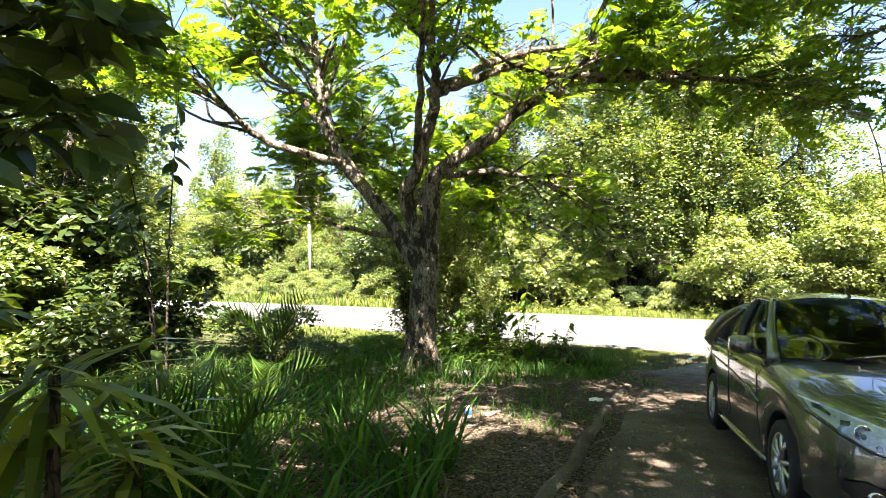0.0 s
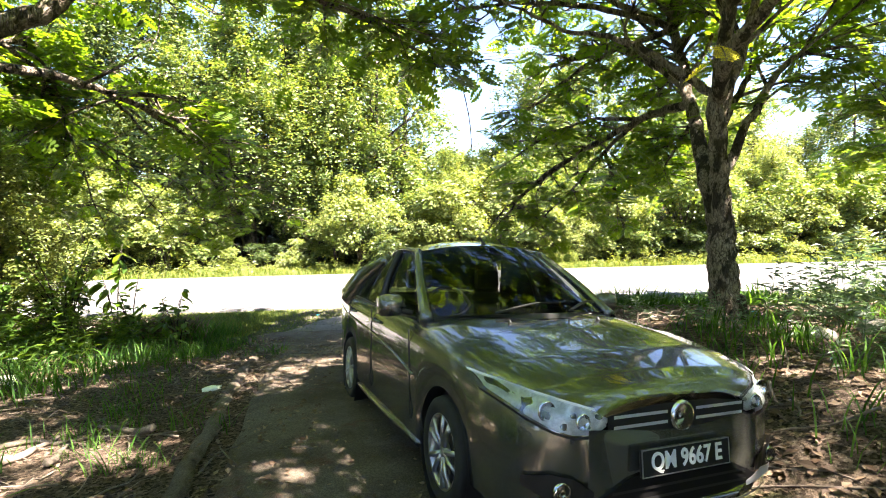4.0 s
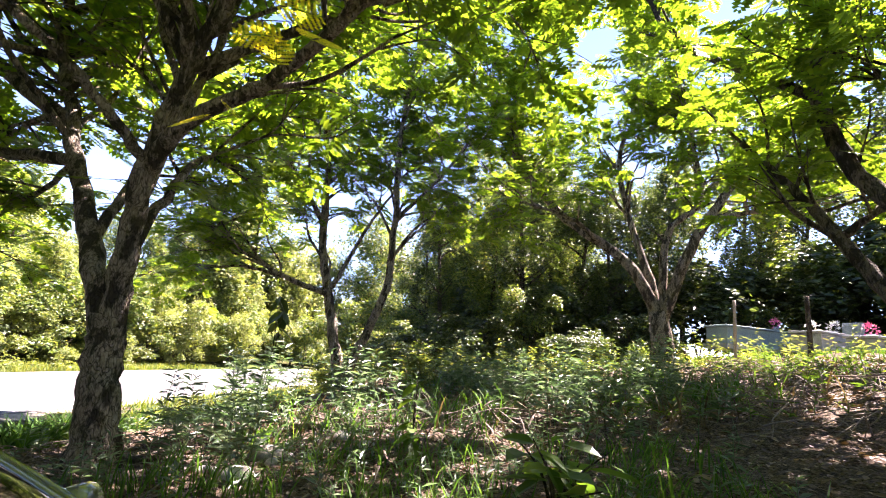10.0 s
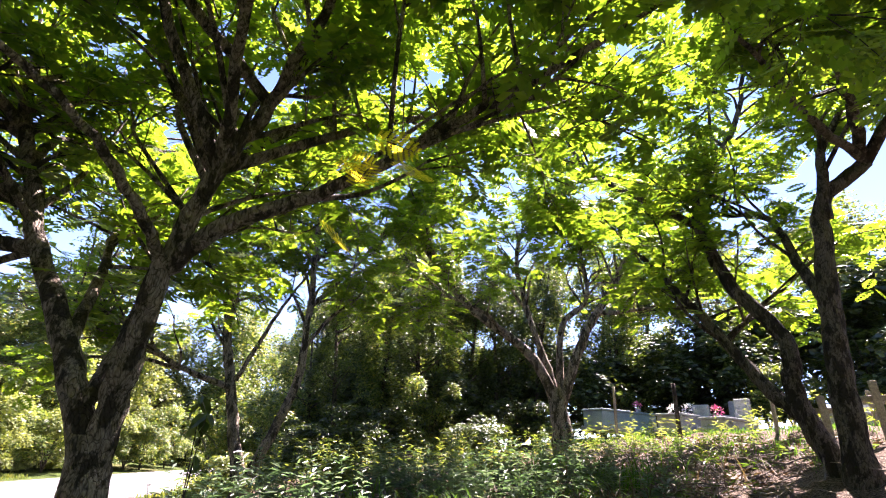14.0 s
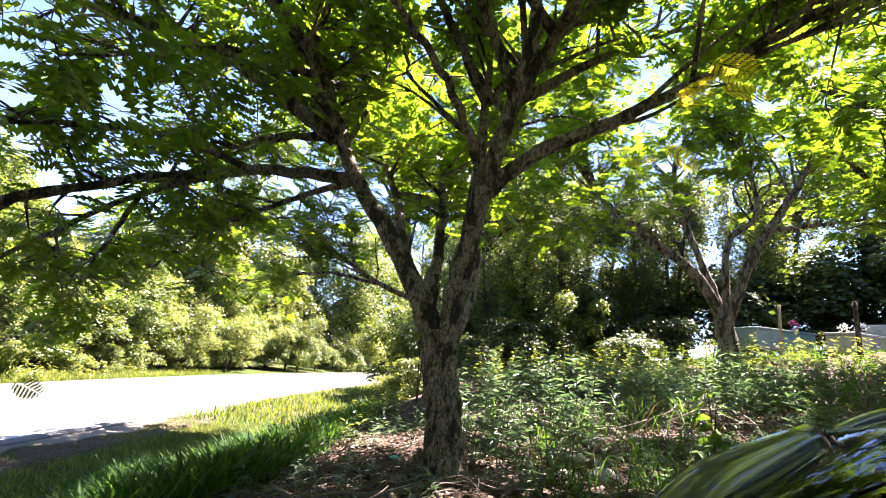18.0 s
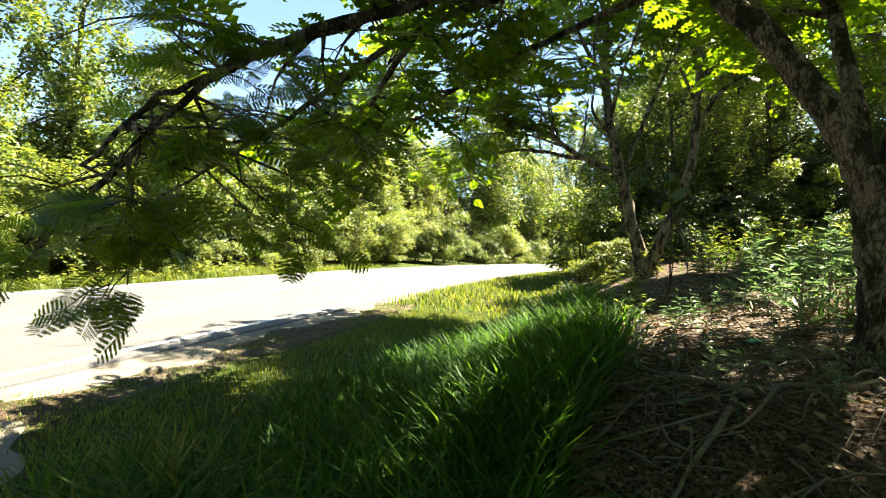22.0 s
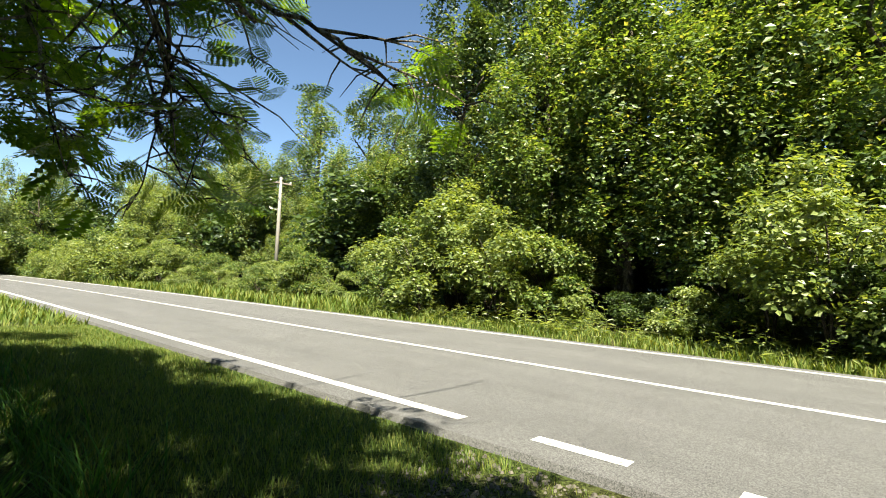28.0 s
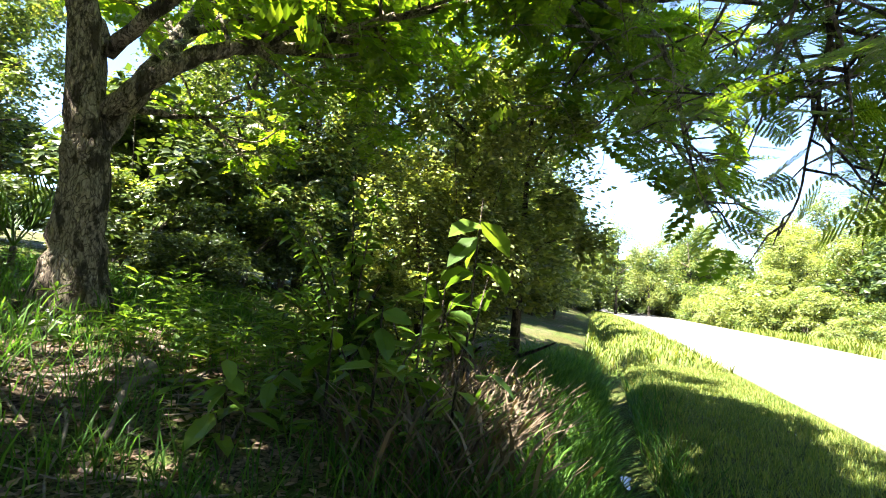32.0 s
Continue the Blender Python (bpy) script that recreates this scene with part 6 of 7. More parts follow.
M_CARGREY = car_paint("grey_metallic_paint", (0.115, 0.118, 0.1))
M_CARWHITE = car_paint("white_car_paint", (0.62, 0.63, 0.58))
M_PANE = pane_glass("tinted_pane", (0.13, 0.15, 0.145))
M_SCREEN = pane_glass("windscreen_glass", (0.27, 0.3, 0.29))
M_LENS = pane_glass("clear_lens", (0.9, 0.92, 0.92))
M_BLACK = plain("black_plastic", (0.012, 0.012, 0.012), 0.45, wear=0.3)
M_RUBBER = plain("tyre_rubber", (0.018, 0.017, 0.016), 0.85, wear=0.4)
M_CHROME = plain("chrome", (0.75, 0.76, 0.78), 0.08, 1.0)
M_ALLOY = plain("silver_alloy", (0.5, 0.5, 0.5), 0.28, 0.85)
M_BRIGHT = plain("bright_trim", (0.72, 0.73, 0.74), 0.3, 0.6)
M_REFLECTOR = plain("lamp_reflector", (0.62, 0.63, 0.62), 0.3, 0.35, wear=0.3, scale=40)
M_INTAKE = plain("matt_black_plastic", (0.008, 0.008, 0.008), 0.6, spec=0.2)
M_CLOTH = plain("dark_seat_cloth", (0.03, 0.03, 0.032), 0.9)
M_PLATE = plain("black_plate", (0.012, 0.012, 0.013), 0.35)
M_WHITE = plain("white_letters", (0.8, 0.8, 0.8), 0.5)
M_RED = plain("red_lens", (0.3, 0.004, 0.004), 0.2, coat=0.25, wear=0.25)

CAR_U = np.array((0, 0.03, 0.08, 0.15, 0.25, 0.38, 0.7, 1.2, 2.5, 3.4, 3.9, 4.2, 4.31))
CAR_W = np.array((0.48, 0.61, 0.69, 0.75, 0.79, 0.815, 0.84, 0.845, 0.845, 0.84, 0.80, 0.74, 0.62))


def car_width(u):
    return np.interp(u, CAR_U, CAR_W)


def car_top(u):
    return np.interp(u, (0, 0.05, 0.15, 0.4, 0.8, 1.15, 1.4, 3.6, 3.9, 4.15, 4.25, 4.31), (0.725, 0.775, 0.815, 0.872, 0.935, 0.98, 0.985, 1.02, 1.05, 1.06, 1.03, 0.9))


def car_belt(u):
    return np.interp(u, (0, 0.15, 0.4, 0.8, 1.2, 2, 3, 3.7, 4.2, 4.31), (0.66, 0.72, 0.785, 0.848, 0.885, 0.915, 0.95, 0.98, 0.98, 0.84))


def car_low(u):
    z = np.interp(u, (0, 0.3, 0.5, 3.7, 4.31), (0.2, 0.2, 0.18, 0.2, 0.3))
    for c in (0.85, 3.315):
        d = 0.345**2 - (u - c) ** 2
        if d > 0:
            z = max(z, 0.29 + math.sqrt(d))
    return z


def grid_faces(n, m):
    i, j = np.meshgrid(np.arange(n - 1), np.arange(m - 1), indexing="ij")
    a = (i * m + j).ravel()
    return np.stack([a, a + 1, a + m + 1, a + m], -1)


def lathe(profile, n=36):
    """Revolves (r, x) pairs round the x axis."""
    ang = np.linspace(0, 2 * np.pi, n, endpoint=False)
    V = np.array([[(x, r * math.cos(a), r * math.sin(a)) for a in ang] for r, x in profile]).reshape(-1, 3)
    k = len(profile)
    i, j = np.meshgrid(np.arange(k - 1), np.arange(n), indexing="ij")
    i, j = i.ravel(), j.ravel()
    return V, np.stack([i * n + j, i * n + (j + 1) % n, (i + 1) * n + (j + 1) % n, (i + 1) * n + j], -1)


def patch(bottom, top, rows=6, cols=14, bulge=0.0, out=(0, 0, 1)):
    """A curved sheet between two edge lines."""
    b, t = spline(bottom, 8), spline(top, 8)
    pick = lambda e: np.stack([np.interp(np.linspace(0, 1, cols), np.linspace(0, 1, len(e)), e[:, k]) for k in range(3)], -1)
    b, t = pick(b), pick(t)
    V = []
    for r in np.linspace(0, 1, rows):
        V.append(b + (t - b) * r + np.outer(np.sin(np.pi * np.linspace(0, 1, cols)) * 0.6 + 0.4, out) * bulge * math.sin(math.pi * r))
    return np.concatenate(V), grid_faces(rows, cols)


def half_profile(u):
    """Half of the body's cross-section at u, from the sill up to the middle of the top."""
    w, zt, zs, zl = float(car_width(u)), float(car_top(u)), float(car_belt(u)), float(car_low(u))
    arch = zl > 0.22
    tuck = 0.05 * max(0.0, 1 - u / 0.3)
    return [(w - (0.015 if arch else 0.06) - tuck, zl), (w - 0.008 - tuck * 0.6, zl + (0.03 if arch else 0.07)), (w, zl + 0.5 * (zs - zl)), (w - 0.002, zs - 0.085), (w - 0.02, zs - 0.03), (w - 0.045, zs), (w - 0.1, zs + 0.4 * (zt - zs)), (0.6 * w, zs + 0.83 * (zt - zs)), (0.3 * w, zt - 0.004), (0, zt)]


NOSE_U = np.r_[np.arange(0, 0.2, 0.01), np.arange(0.2, 1.3, 0.03)]
NOSE_P = [np.array(half_profile(u)) for u in NOSE_U]


def nose_u(x, z):
    """How far back the nose's skin lies at a width and height."""
    last = 0.0
    for u, P in zip(NOSE_U, NOSE_P):
        w = np.interp(z, P[:, 1], P[:, 0]) if z <= P[-1, 1] else -1.0
        if w >= abs(x):
            if u == 0:
                return 0.0
            return last + (u - last) * 0.5
        last = u
    return float(NOSE_U[-1])


def fascia(x0, x1, low, high, off, cols=14, rows=4):
    """A sheet that lies on the car's nose, between two heights given along x."""
    xs = np.linspace(x0, x1, cols)
    U = np.zeros((rows, cols))
    Z = np.zeros((rows, cols))
    for r, k in enumerate(np.linspace(0, 1, rows)):
        for q, x in enumerate(xs):
            s = (x - x0) / (x1 - x0)
            Z[r, q] = (1 - k) * np.interp(s, np.linspace(0, 1, len(low)), low) + k * np.interp(s, np.linspace(0, 1, len(high)), high)
            U[r, q] = nose_u(x, Z[r, q])
    for _ in range(2):
        P = np.pad(U, 1, mode="edge")
        U = (P[1:-1, 1:-1] * 2 + P[:-2, 1:-1] + P[2:, 1:-1] + P[1:-1, :-2] + P[1:-1, 2:]) / 6
    du = np.gradient(U, axis=1) / np.gradient(xs)[None]
    V = np.stack([xs[None] + 0 * U, 0.85 - U, Z], -1)
    N = unit(np.stack([du, np.ones_like(du), 0.25 + 0 * du], -1))
    return (V + N * off).reshape(-1, 3), grid_faces(rows, cols)


def facing(V, F, centre=(0, -1.3, 0.5)):
    """The same sheet with its faces turned away from the car's middle."""
    V, F = np.asarray(V, float), np.asarray(F)
    nrm = np.cross(V[F[:, 1]] - V[F[:, 0]], V[F[:, 2]] - V[F[:, 0]]).sum(0)
    return (V, F) if nrm @ (V.mean(0) - np.array(centre)) > 0 else (V, F[:, ::-1])


def car_body(car, paint_mat):
    us = np.unique(np.r_[np.arange(0, 0.2, 0.015), np.arange(0.2, 0.45, 0.03), np.arange(0.45, 4.1, 0.04), 4.1, 4.2, 4.26, 4.31].round(3))
    rows = []
    for u in us:
        half = half_profile(u)[:-1]
        ring = [(x, 0.85 - u, z) for x, z in half] + [(0, 0.85 - u, car_top(u))] + [(-x, 0.85 - u, z) for x, z in reversed(half)]
        rows.append(ring)
    n, m = len(us), len(rows[0])
    V = np.array(rows).reshape(-1, 3)
    F = [grid_faces(n, m), np.array([[k, k + 1, m - 2 - k, m - 1 - k] for k in range(m // 2)]), np.array([[(n - 1) * m + k for k in (q, m - 1 - q, m - 2 - q, q + 1)] for q in range(m // 2)])]
    mesh_part("body", V, F, paint_mat, car)
    bm = bmesh.new()
    box(bm, -0.72, -3.3, 0.24, 0.72, 0.62, 0.72)
    part("underbody", bm, M_BLACK, car)


def wheel(car, x, y, side):
    w = empty("wheel", pose(x, y, 0.29, 0, 0, 0 if side > 0 else 180), "", "")
    w.parent = car
    tyre = [(0.19, 0.085), (0.22, 0.1), (0.262, 0.1), (0.284, 0.085), (0.292, 0.05), (0.292, -0.05), (0.284, -0.085), (0.262, -0.1), (0.2, -0.1)]
    mesh_part("tyre", *lathe(tyre), M_RUBBER, w)
    rim = [(0.205, 0.075), (0.2, 0.092), (0.188, 0.088), (0.183, 0.05), (0.18, -0.08)]
    mesh_part("rim", *lathe(rim), M_ALLOY, w, "silver alloy rim")
    mesh_part("brake_disc", *lathe([(0.0, 0.02), (0.13, 0.02), (0.14, 0.0), (0.18, -0.02)]), M_BLACK, w)
    for k in range(10):
        a = 2 * math.pi * (k // 2) / 5 + (0.16 if k % 2 else -0.16)
        b = 2 * math.pi * (k // 2) / 5 + (0.24 if k % 2 else -0.24)
        p0, p1 = np.array((0.075, 0.035 * math.cos(a), 0.035 * math.sin(a))), np.array((0.082, 0.19 * math.cos(b), 0.19 * math.sin(b)))
        V, Q, T = tube(np.array([p0, (p0 + p1) / 2 + (0.008, 0, 0), p1]), [0.017, 0.014, 0.016], 6)
        mesh_part("spoke", V, [Q, T], M_ALLOY, w)
    mesh_part("hub_cap", *lathe([(0.0, 0.088), (0.03, 0.086), (0.04, 0.075), (0.042, 0.05)], 20), M_ALLOY, w)


def strip_tube(car, name, pts, r, mat, sides=6, label=""):
    V, Q, T = tube(spline(pts, 5), r, sides)
    return mesh_part(name, V, [Q, T], mat, car, label)


def side_x(u, z):
    """Half width of the body's side at a height, slightly proud."""
    return float(car_width(u)) + 0.003 - 0.06 * max(0, z - float(car_belt(u)) + 0.02)


def build_sedan():
    car = empty("sedan", pose(1.70, -11.02, 0.912, 4.8, -3.6, -165.4), "dusty grey metallic sedan parked on the drive", "car")
    car.scale = (0.88, 0.845, 0.88)
    car_body(car, M_CARGREY)
    for x, y, s in ((0.735, 0, 1), (-0.735, 0, -1), (0.735, -2.465, 1), (-0.735, -2.465, -1)):
        wheel(car, x, y, s)
    # glasshouse
    Y = lambda u: 0.85 - u
    ws_b = [(-0.72, Y(1.42), 0.955), (-0.45, Y(1.2), 0.985), (0, Y(1.1), 0.995), (0.45, Y(1.2), 0.985), (0.72, Y(1.42), 0.955)]
    ws_t = [(-0.535, Y(2.06), 1.405), (-0.3, Y(1.97), 1.445), (0, Y(1.94), 1.456), (0.3, Y(1.97), 1.445), (0.535, Y(2.06), 1.405)]
    mesh_part("windscreen", *facing(*patch(ws_b, ws_t, 8, 18, 0.035, (0, 0.5, 0.8))), M_SCREEN, car, "dark windscreen mirroring the branches")
    rr_t = [(-0.51, Y(2.95), 1.36), (-0.25, Y(3.03), 1.4), (0, Y(3.06), 1.41), (0.25, Y(3.03), 1.4), (0.51, Y(2.95), 1.36)]
    rr_b = [(-0.66, Y(3.62), 1.01), (-0.3, Y(3.74), 1.045), (0, Y(3.77), 1.05), (0.3, Y(3.74), 1.045), (0.66, Y(3.62), 1.01)]
    mesh_part("rear_window", *facing(*patch(rr_b, rr_t, 8, 16, 0.03, (0, -0.5, 0.8))), M_PANE, car)
    V, F = patch(ws_t, rr_t, 12, 18, 0.075)
    mesh_part("roof", V, F, M_CARGREY, car)
    for s in (1, -1):
        fl = lambda V: np.asarray(V) * (s, 1, 1)
        base = [(0.775, Y(1.3), 0.9), (0.79, Y(2.0), 0.925), (0.79, Y(2.8), 0.955), (0.76, Y(3.75), 0.99)]
        low_front, top_front = [(0.735, Y(1.58), 0.95), (0.76, Y(2.35), 0.955)], [(0.568, Y(2.12), 1.375), (0.582, Y(2.43), 1.4)]
        low_rear, top_rear = [(0.762, Y(2.43), 0.958), (0.752, Y(3.2), 0.985)], [(0.582, Y(2.5), 1.4), (0.565, Y(2.82), 1.37)]
        for nm, a, b in (("front_side_window", low_front, top_front), ("rear_side_window", low_rear, top_rear)):
            V, F = patch([a[0], ((np.array(a[0]) + a[1]) / 2), a[1]], [b[0], ((np.array(b[0]) + b[1]) / 2), b[1]], 6, 8, 0.03, (1, 0, 0.2))
            mesh_part(nm, *facing(fl(V), F), M_SCREEN if nm == "front_side_window" else M_PANE, car)
        strips = [("a_pillar", [(0.735, Y(1.36), 0.93), (0.66, Y(1.72), 1.18), (0.56, Y(2.08), 1.4)], [0.05, 0.036, 0.03], M_CARGREY),
                  ("b_pillar", [(0.765, Y(2.39), 0.95), (0.69, Y(2.43), 1.2), (0.585, Y(2.465), 1.405)], [0.035, 0.03, 0.028], M_BLACK),
                  ("c_pillar", [(0.74, Y(3.52), 0.95), (0.675, Y(3.3), 1.16), (0.55, Y(2.98), 1.35)], [0.16, 0.12, 0.045], M_CARGREY),
                  ("roof_rail", [(0.556, Y(2.06), 1.402), (0.574, Y(2.4), 1.425), (0.57, Y(2.65), 1.408), (0.535, Y(2.93), 1.352)], 0.022, M_CARGREY),
                  ("window_trim", [(0.765, Y(1.5), 0.942), (0.785, Y(2.3), 0.945), (0.765, Y(3.35), 0.98)], 0.011, M_BLACK)]
        for nm, pts, r, mat in strips:
            P = spline(pts, 5)
            R = np.interp(np.linspace(0, 1, len(P)), np.linspace(0, 1, 3), r) if isinstance(r, list) else r
            V, Q, T = tube(P, R, 8)
            mesh_part(nm, fl(V), [Q, T], mat, car)
        V, F = patch(base, [(0.74, Y(1.34), 0.955), (0.765, Y(2.0), 0.958), (0.76, Y(2.8), 0.975), (0.72, Y(3.7), 1.02)], 4, 24, 0.006, (1, 0, 0))
        mesh_part("shoulder", fl(V), F, M_CARGREY, car)
        # mirror
        V, Q = lathe([(0.0, -0.105), (0.05, -0.1), (0.075, -0.06), (0.08, 0.02), (0.075, 0.085), (0.045, 0.105), (0.0, 0.108)], 16)
        V = V * (0.85, 0.8, 0.95) + (0.90, Y(1.62), 1.02)
        mesh_part("wing_mirror", fl(V), Q, M_CARGREY, car, "dark grey wing mirror")
        bm = bmesh.new()
        box(bm, 0.83, Y(1.66) - 0.045, 0.955, 0.985, Y(1.66) - 0.015, 1.075, 0.012)
        for v in bm.verts:
            v.co.x *= s
        if s < 0:
            bmesh.ops.reverse_faces(bm, faces=bm.faces)
        part("mirror_glass", bm, M_CHROME, car)
        strip_tube(car, "mirror_stalk", [(s * 0.76, Y(1.58), 0.965), (s * 0.83, Y(1.6), 0.985), (s * 0.86, Y(1.62), 1.0)], 0.022, M_BLACK)
        # door lines, handles, sill
        for u0, u1, z0, z1 in ((1.33, 1.4, 0.25, 0.88), (2.38, 2.4, 0.22, 0.93), (3.42, 3.2, 0.68, 0.96)):
            pts = [(s * (side_x(u0 + (u1 - u0) * k, z0 + (z1 - z0) * k) - 0.002 - 0.02 * max(0, k - 0.85) - (0.05 * (0.12 - k) / 0.12 if k < 0.12 else 0)), Y(u0 + (u1 - u0) * k), z0 + (z1 - z0) * k) for k in np.linspace(0, 1, 7)]
            strip_tube(car, "door_gap", pts, 0.004, M_BLACK, 4)
        for u in (2.22, 3.12):
            z = 0.83 + 0.01 * u
            strip_tube(car, "door_handle", [(s * (side_x(u - 0.1, z) - 0.004), Y(u - 0.1), z), (s * (side_x(u, z) + 0.026), Y(u), z + 0.004), (s * (side_x(u + 0.1, z) - 0.004), Y(u + 0.1), z + 0.008)], 0.014, M_CARGREY)
        strip_tube(car, "side_sill", [(s * 0.80, Y(1.25), 0.205), (s * 0.815, Y(2.1), 0.2), (s * 0.80, Y(2.95), 0.205)], 0.03, M_CARGREY)
        strip_tube(car, "body_crease", [(s * side_x(1.3, 0.6), Y(1.3), 0.62), (s * side_x(2.2, 0.7), Y(2.2), 0.735), (s * side_x(3.3, 0.75), Y(3.3), 0.80), (s * side_x(4.0, 0.8), Y(4.0), 0.85)], 0.008, M_CARGREY)
        # wheel wells
        for uc in (0.85, 3.315):
            V, Q = lathe([(0.0, 0.52), (0.34, 0.52), (0.345, 0.825)], 40)
            mesh_part("wheel_well", fl(V + (0, Y(uc), 0.29)), Q, M_BLACK, car)
        # headlamp
        lamp = empty("headlight", pose(0, 0, 0), "", "")
        lamp.parent = car
        lo, hi = [0.618, 0.588, 0.588, 0.612, 0.66, 0.735], [0.662, 0.7, 0.726, 0.752, 0.78, 0.802]
        V, F = fascia(0.39, 0.805, lo, hi, 0.016, 30, 8)
        mesh_part("lens", *facing(fl(V), F), M_LENS, lamp, "clear headlight lens")
        V, F = fascia(0.40, 0.80, [z + 0.006 for z in lo], [z - 0.006 for z in hi], 0.004, 26, 8)
        V = V + np.stack([0 * V[:, 0], 0.006 * np.sin(60 * V[:, 0]) * np.cos(70 * V[:, 2]), 0 * V[:, 0]], -1)
        mesh_part("reflector", fl(V), F, M_REFLECTOR, lamp)
        for xx, zz, rad in ((0.52, 0.65, 0.032), (0.655, 0.69, 0.04)):
            u = nose_u(xx, zz)
            V, Q = lathe([(0.0, -0.02), (rad * 0.45, -0.018), (rad * 0.5, 0.0), (rad * 0.9, 0.006), (rad, 0.012), (rad * 1.08, 0.004)], 18)
            V = np.stack([V[:, 1], V[:, 0], V[:, 2]], -1) + (xx, 0.85 - u + 0.004, zz)
            mesh_part("lamp_bowl", fl(V), Q, M_CHROME, lamp)
        V, F = fascia(0.46, 0.80, [z - 0.012 for z in hi[1:]], [z - 0.001 for z in hi[1:]], 0.02, 26, 2)
        mesh_part("brow", fl(V), F, M_WHITE, lamp, "pale strip along the lamp's top")
        V, F = fascia(0.385, 0.81, [z - 0.012 for z in lo], [z - 0.001 for z in lo], 0.007, 26, 2)
        mesh_part("lamp_gap", fl(V), F, M_BLACK, lamp)
        # fog lamp recess and lip
        V, F = fascia(0.48, 0.74, [0.32, 0.31, 0.335, 0.38], [0.36, 0.42, 0.44, 0.42], 0.024, 24, 7)
        mesh_part("fog_recess", fl(V), F, M_BLACK, car)
        u = nose_u(0.62, 0.375)
        V, Q = lathe([(0.0, 0.02), (0.028, 0.02), (0.036, 0.03), (0.04, 0.01)], 18)
        mesh_part("fog_lamp", fl(np.stack([V[:, 1], V[:, 0], V[:, 2]], -1) + (0.62, 0.85 - u + 0.016, 0.375)), Q, M_CHROME, car, "round fog lamp")
        V, F = fascia(0.40, 0.62, [0.262, 0.275, 0.30], [0.285, 0.33, 0.325], 0.036, 16, 4)
        mesh_part("bumper_blade", fl(V), F, M_BRIGHT, car, "silver blade in the bumper")
        # tail lamp
        V, F = patch([(0.60, Y(4.27), 0.80), (0.72, Y(4.18), 0.82), (0.79, Y(3.95), 0.85)], [(0.56, Y(4.27), 0.93), (0.70, Y(4.16), 0.95), (0.775, Y(3.9), 0.955)], 4, 10, 0.02, (0.5, -0.7, 0))
        mesh_part("tail_lamp", fl(V), F, M_RED, car)
        # washer jet
        strip_tube(car, "washer_jet", [(s * 0.33, Y(0.98), 0.945), (s * 0.33, Y(1.0), 0.968)], 0.012, M_BLACK)
    # nose
    V, F = fascia(-0.41, 0.41, [0.615, 0.585, 0.575, 0.585, 0.615], [0.665, 0.69, 0.695, 0.69, 0.665], 0.014, 48, 7)
    grille = mesh_part("grille", V, F, M_BLACK, car)
    for z0, z1 in ((0.606, 0.62), (0.65, 0.664)):
        for a, b in ((-0.385, -0.085), (0.085, 0.385)):
            V, F = fascia(a, b, [z0, z0], [z1, z1], 0.026, 16, 3)
            mesh_part("grille_bar", V, F, M_BRIGHT, grille, "chrome bar")
    V, Q = lathe([(0.0, 0.022), (0.03, 0.02), (0.05, 0.012), (0.062, 0.014), (0.066, 0.0)], 24)
    V = np.stack([V[:, 1], V[:, 0], V[:, 2] * 1.05], -1) + (0, 0.872, 0.638)
    mesh_part("badge", V, Q, M_CHROME, grille, "round chrome badge")
    V, F = fascia(-0.50, 0.50, [0.29, 0.385, 0.42, 0.42, 0.385, 0.29], [0.615, 0.6, 0.59, 0.59, 0.6, 0.615], 0.011, 60, 14)
    mesh_part("bumper", V, F, M_CARGREY, car)
    V, F = fascia(-0.50, 0.50, [0.285, 0.25, 0.245, 0.245, 0.25, 0.285], [0.30, 0.39, 0.425, 0.425, 0.39, 0.30], 0.022, 60, 10)
    mesh_part("lower_intake", V, F, M_INTAKE, car)
    for z in (0.29, 0.335):
        V, F = fascia(-0.40, 0.40, [z, z], [z + 0.012, z + 0.012], 0.036, 24, 2)
        mesh_part("intake_bar", V, F, M_BLACK, car)
    V, F = fascia(-0.70, 0.70, [0.225, 0.205, 0.205, 0.205, 0.225], [0.24, 0.216, 0.216, 0.216, 0.24], 0.035, 44, 3)
    mesh_part("front_lip", V, F, M_ALLOY, car, "silver lip under the bumper")
    plate = empty("number_plate", pose(0, 0.9, 0.462, 4, 0, 0), "", "")
    plate.parent = car
    bm = bmesh.new()
    box(bm, -0.26, -0.012, -0.058, 0.26, 0.006, 0.058, 0.004)
    part("plate", bm, M_PLATE, plate)
    for a in ((-0.26, -0.058, 0.26, -0.054), (-0.26, 0.054, 0.26, 0.058), (-0.26, -0.054, -0.256, 0.054), (0.256, -0.054, 0.26, 0.054)):
        bm = bmesh.new()
        box(bm, a[0], 0.004, a[1], a[2], 0.009, a[3])
        part("plate_rim", bm, M_ALLOY, plate)
    cu = bpy.data.curves.new("letters", "FONT")
    cu.body = "QM 9667 E"
    cu.size = 0.105
    cu.align_x, cu.align_y = "CENTER", "CENTER"
    cu.extrude = 0.002
    cu.offset = 0.002
    cu.materials.append(M_WHITE)
    text = new("letters", cu)
    text.parent = plate
    text.matrix_local = pose(0, 0.0085, 0.0, 90, 0, 180) @ Matrix.Diagonal((0.86, 1.0, 1.0, 1))
    text["label"] = "white plate letters"
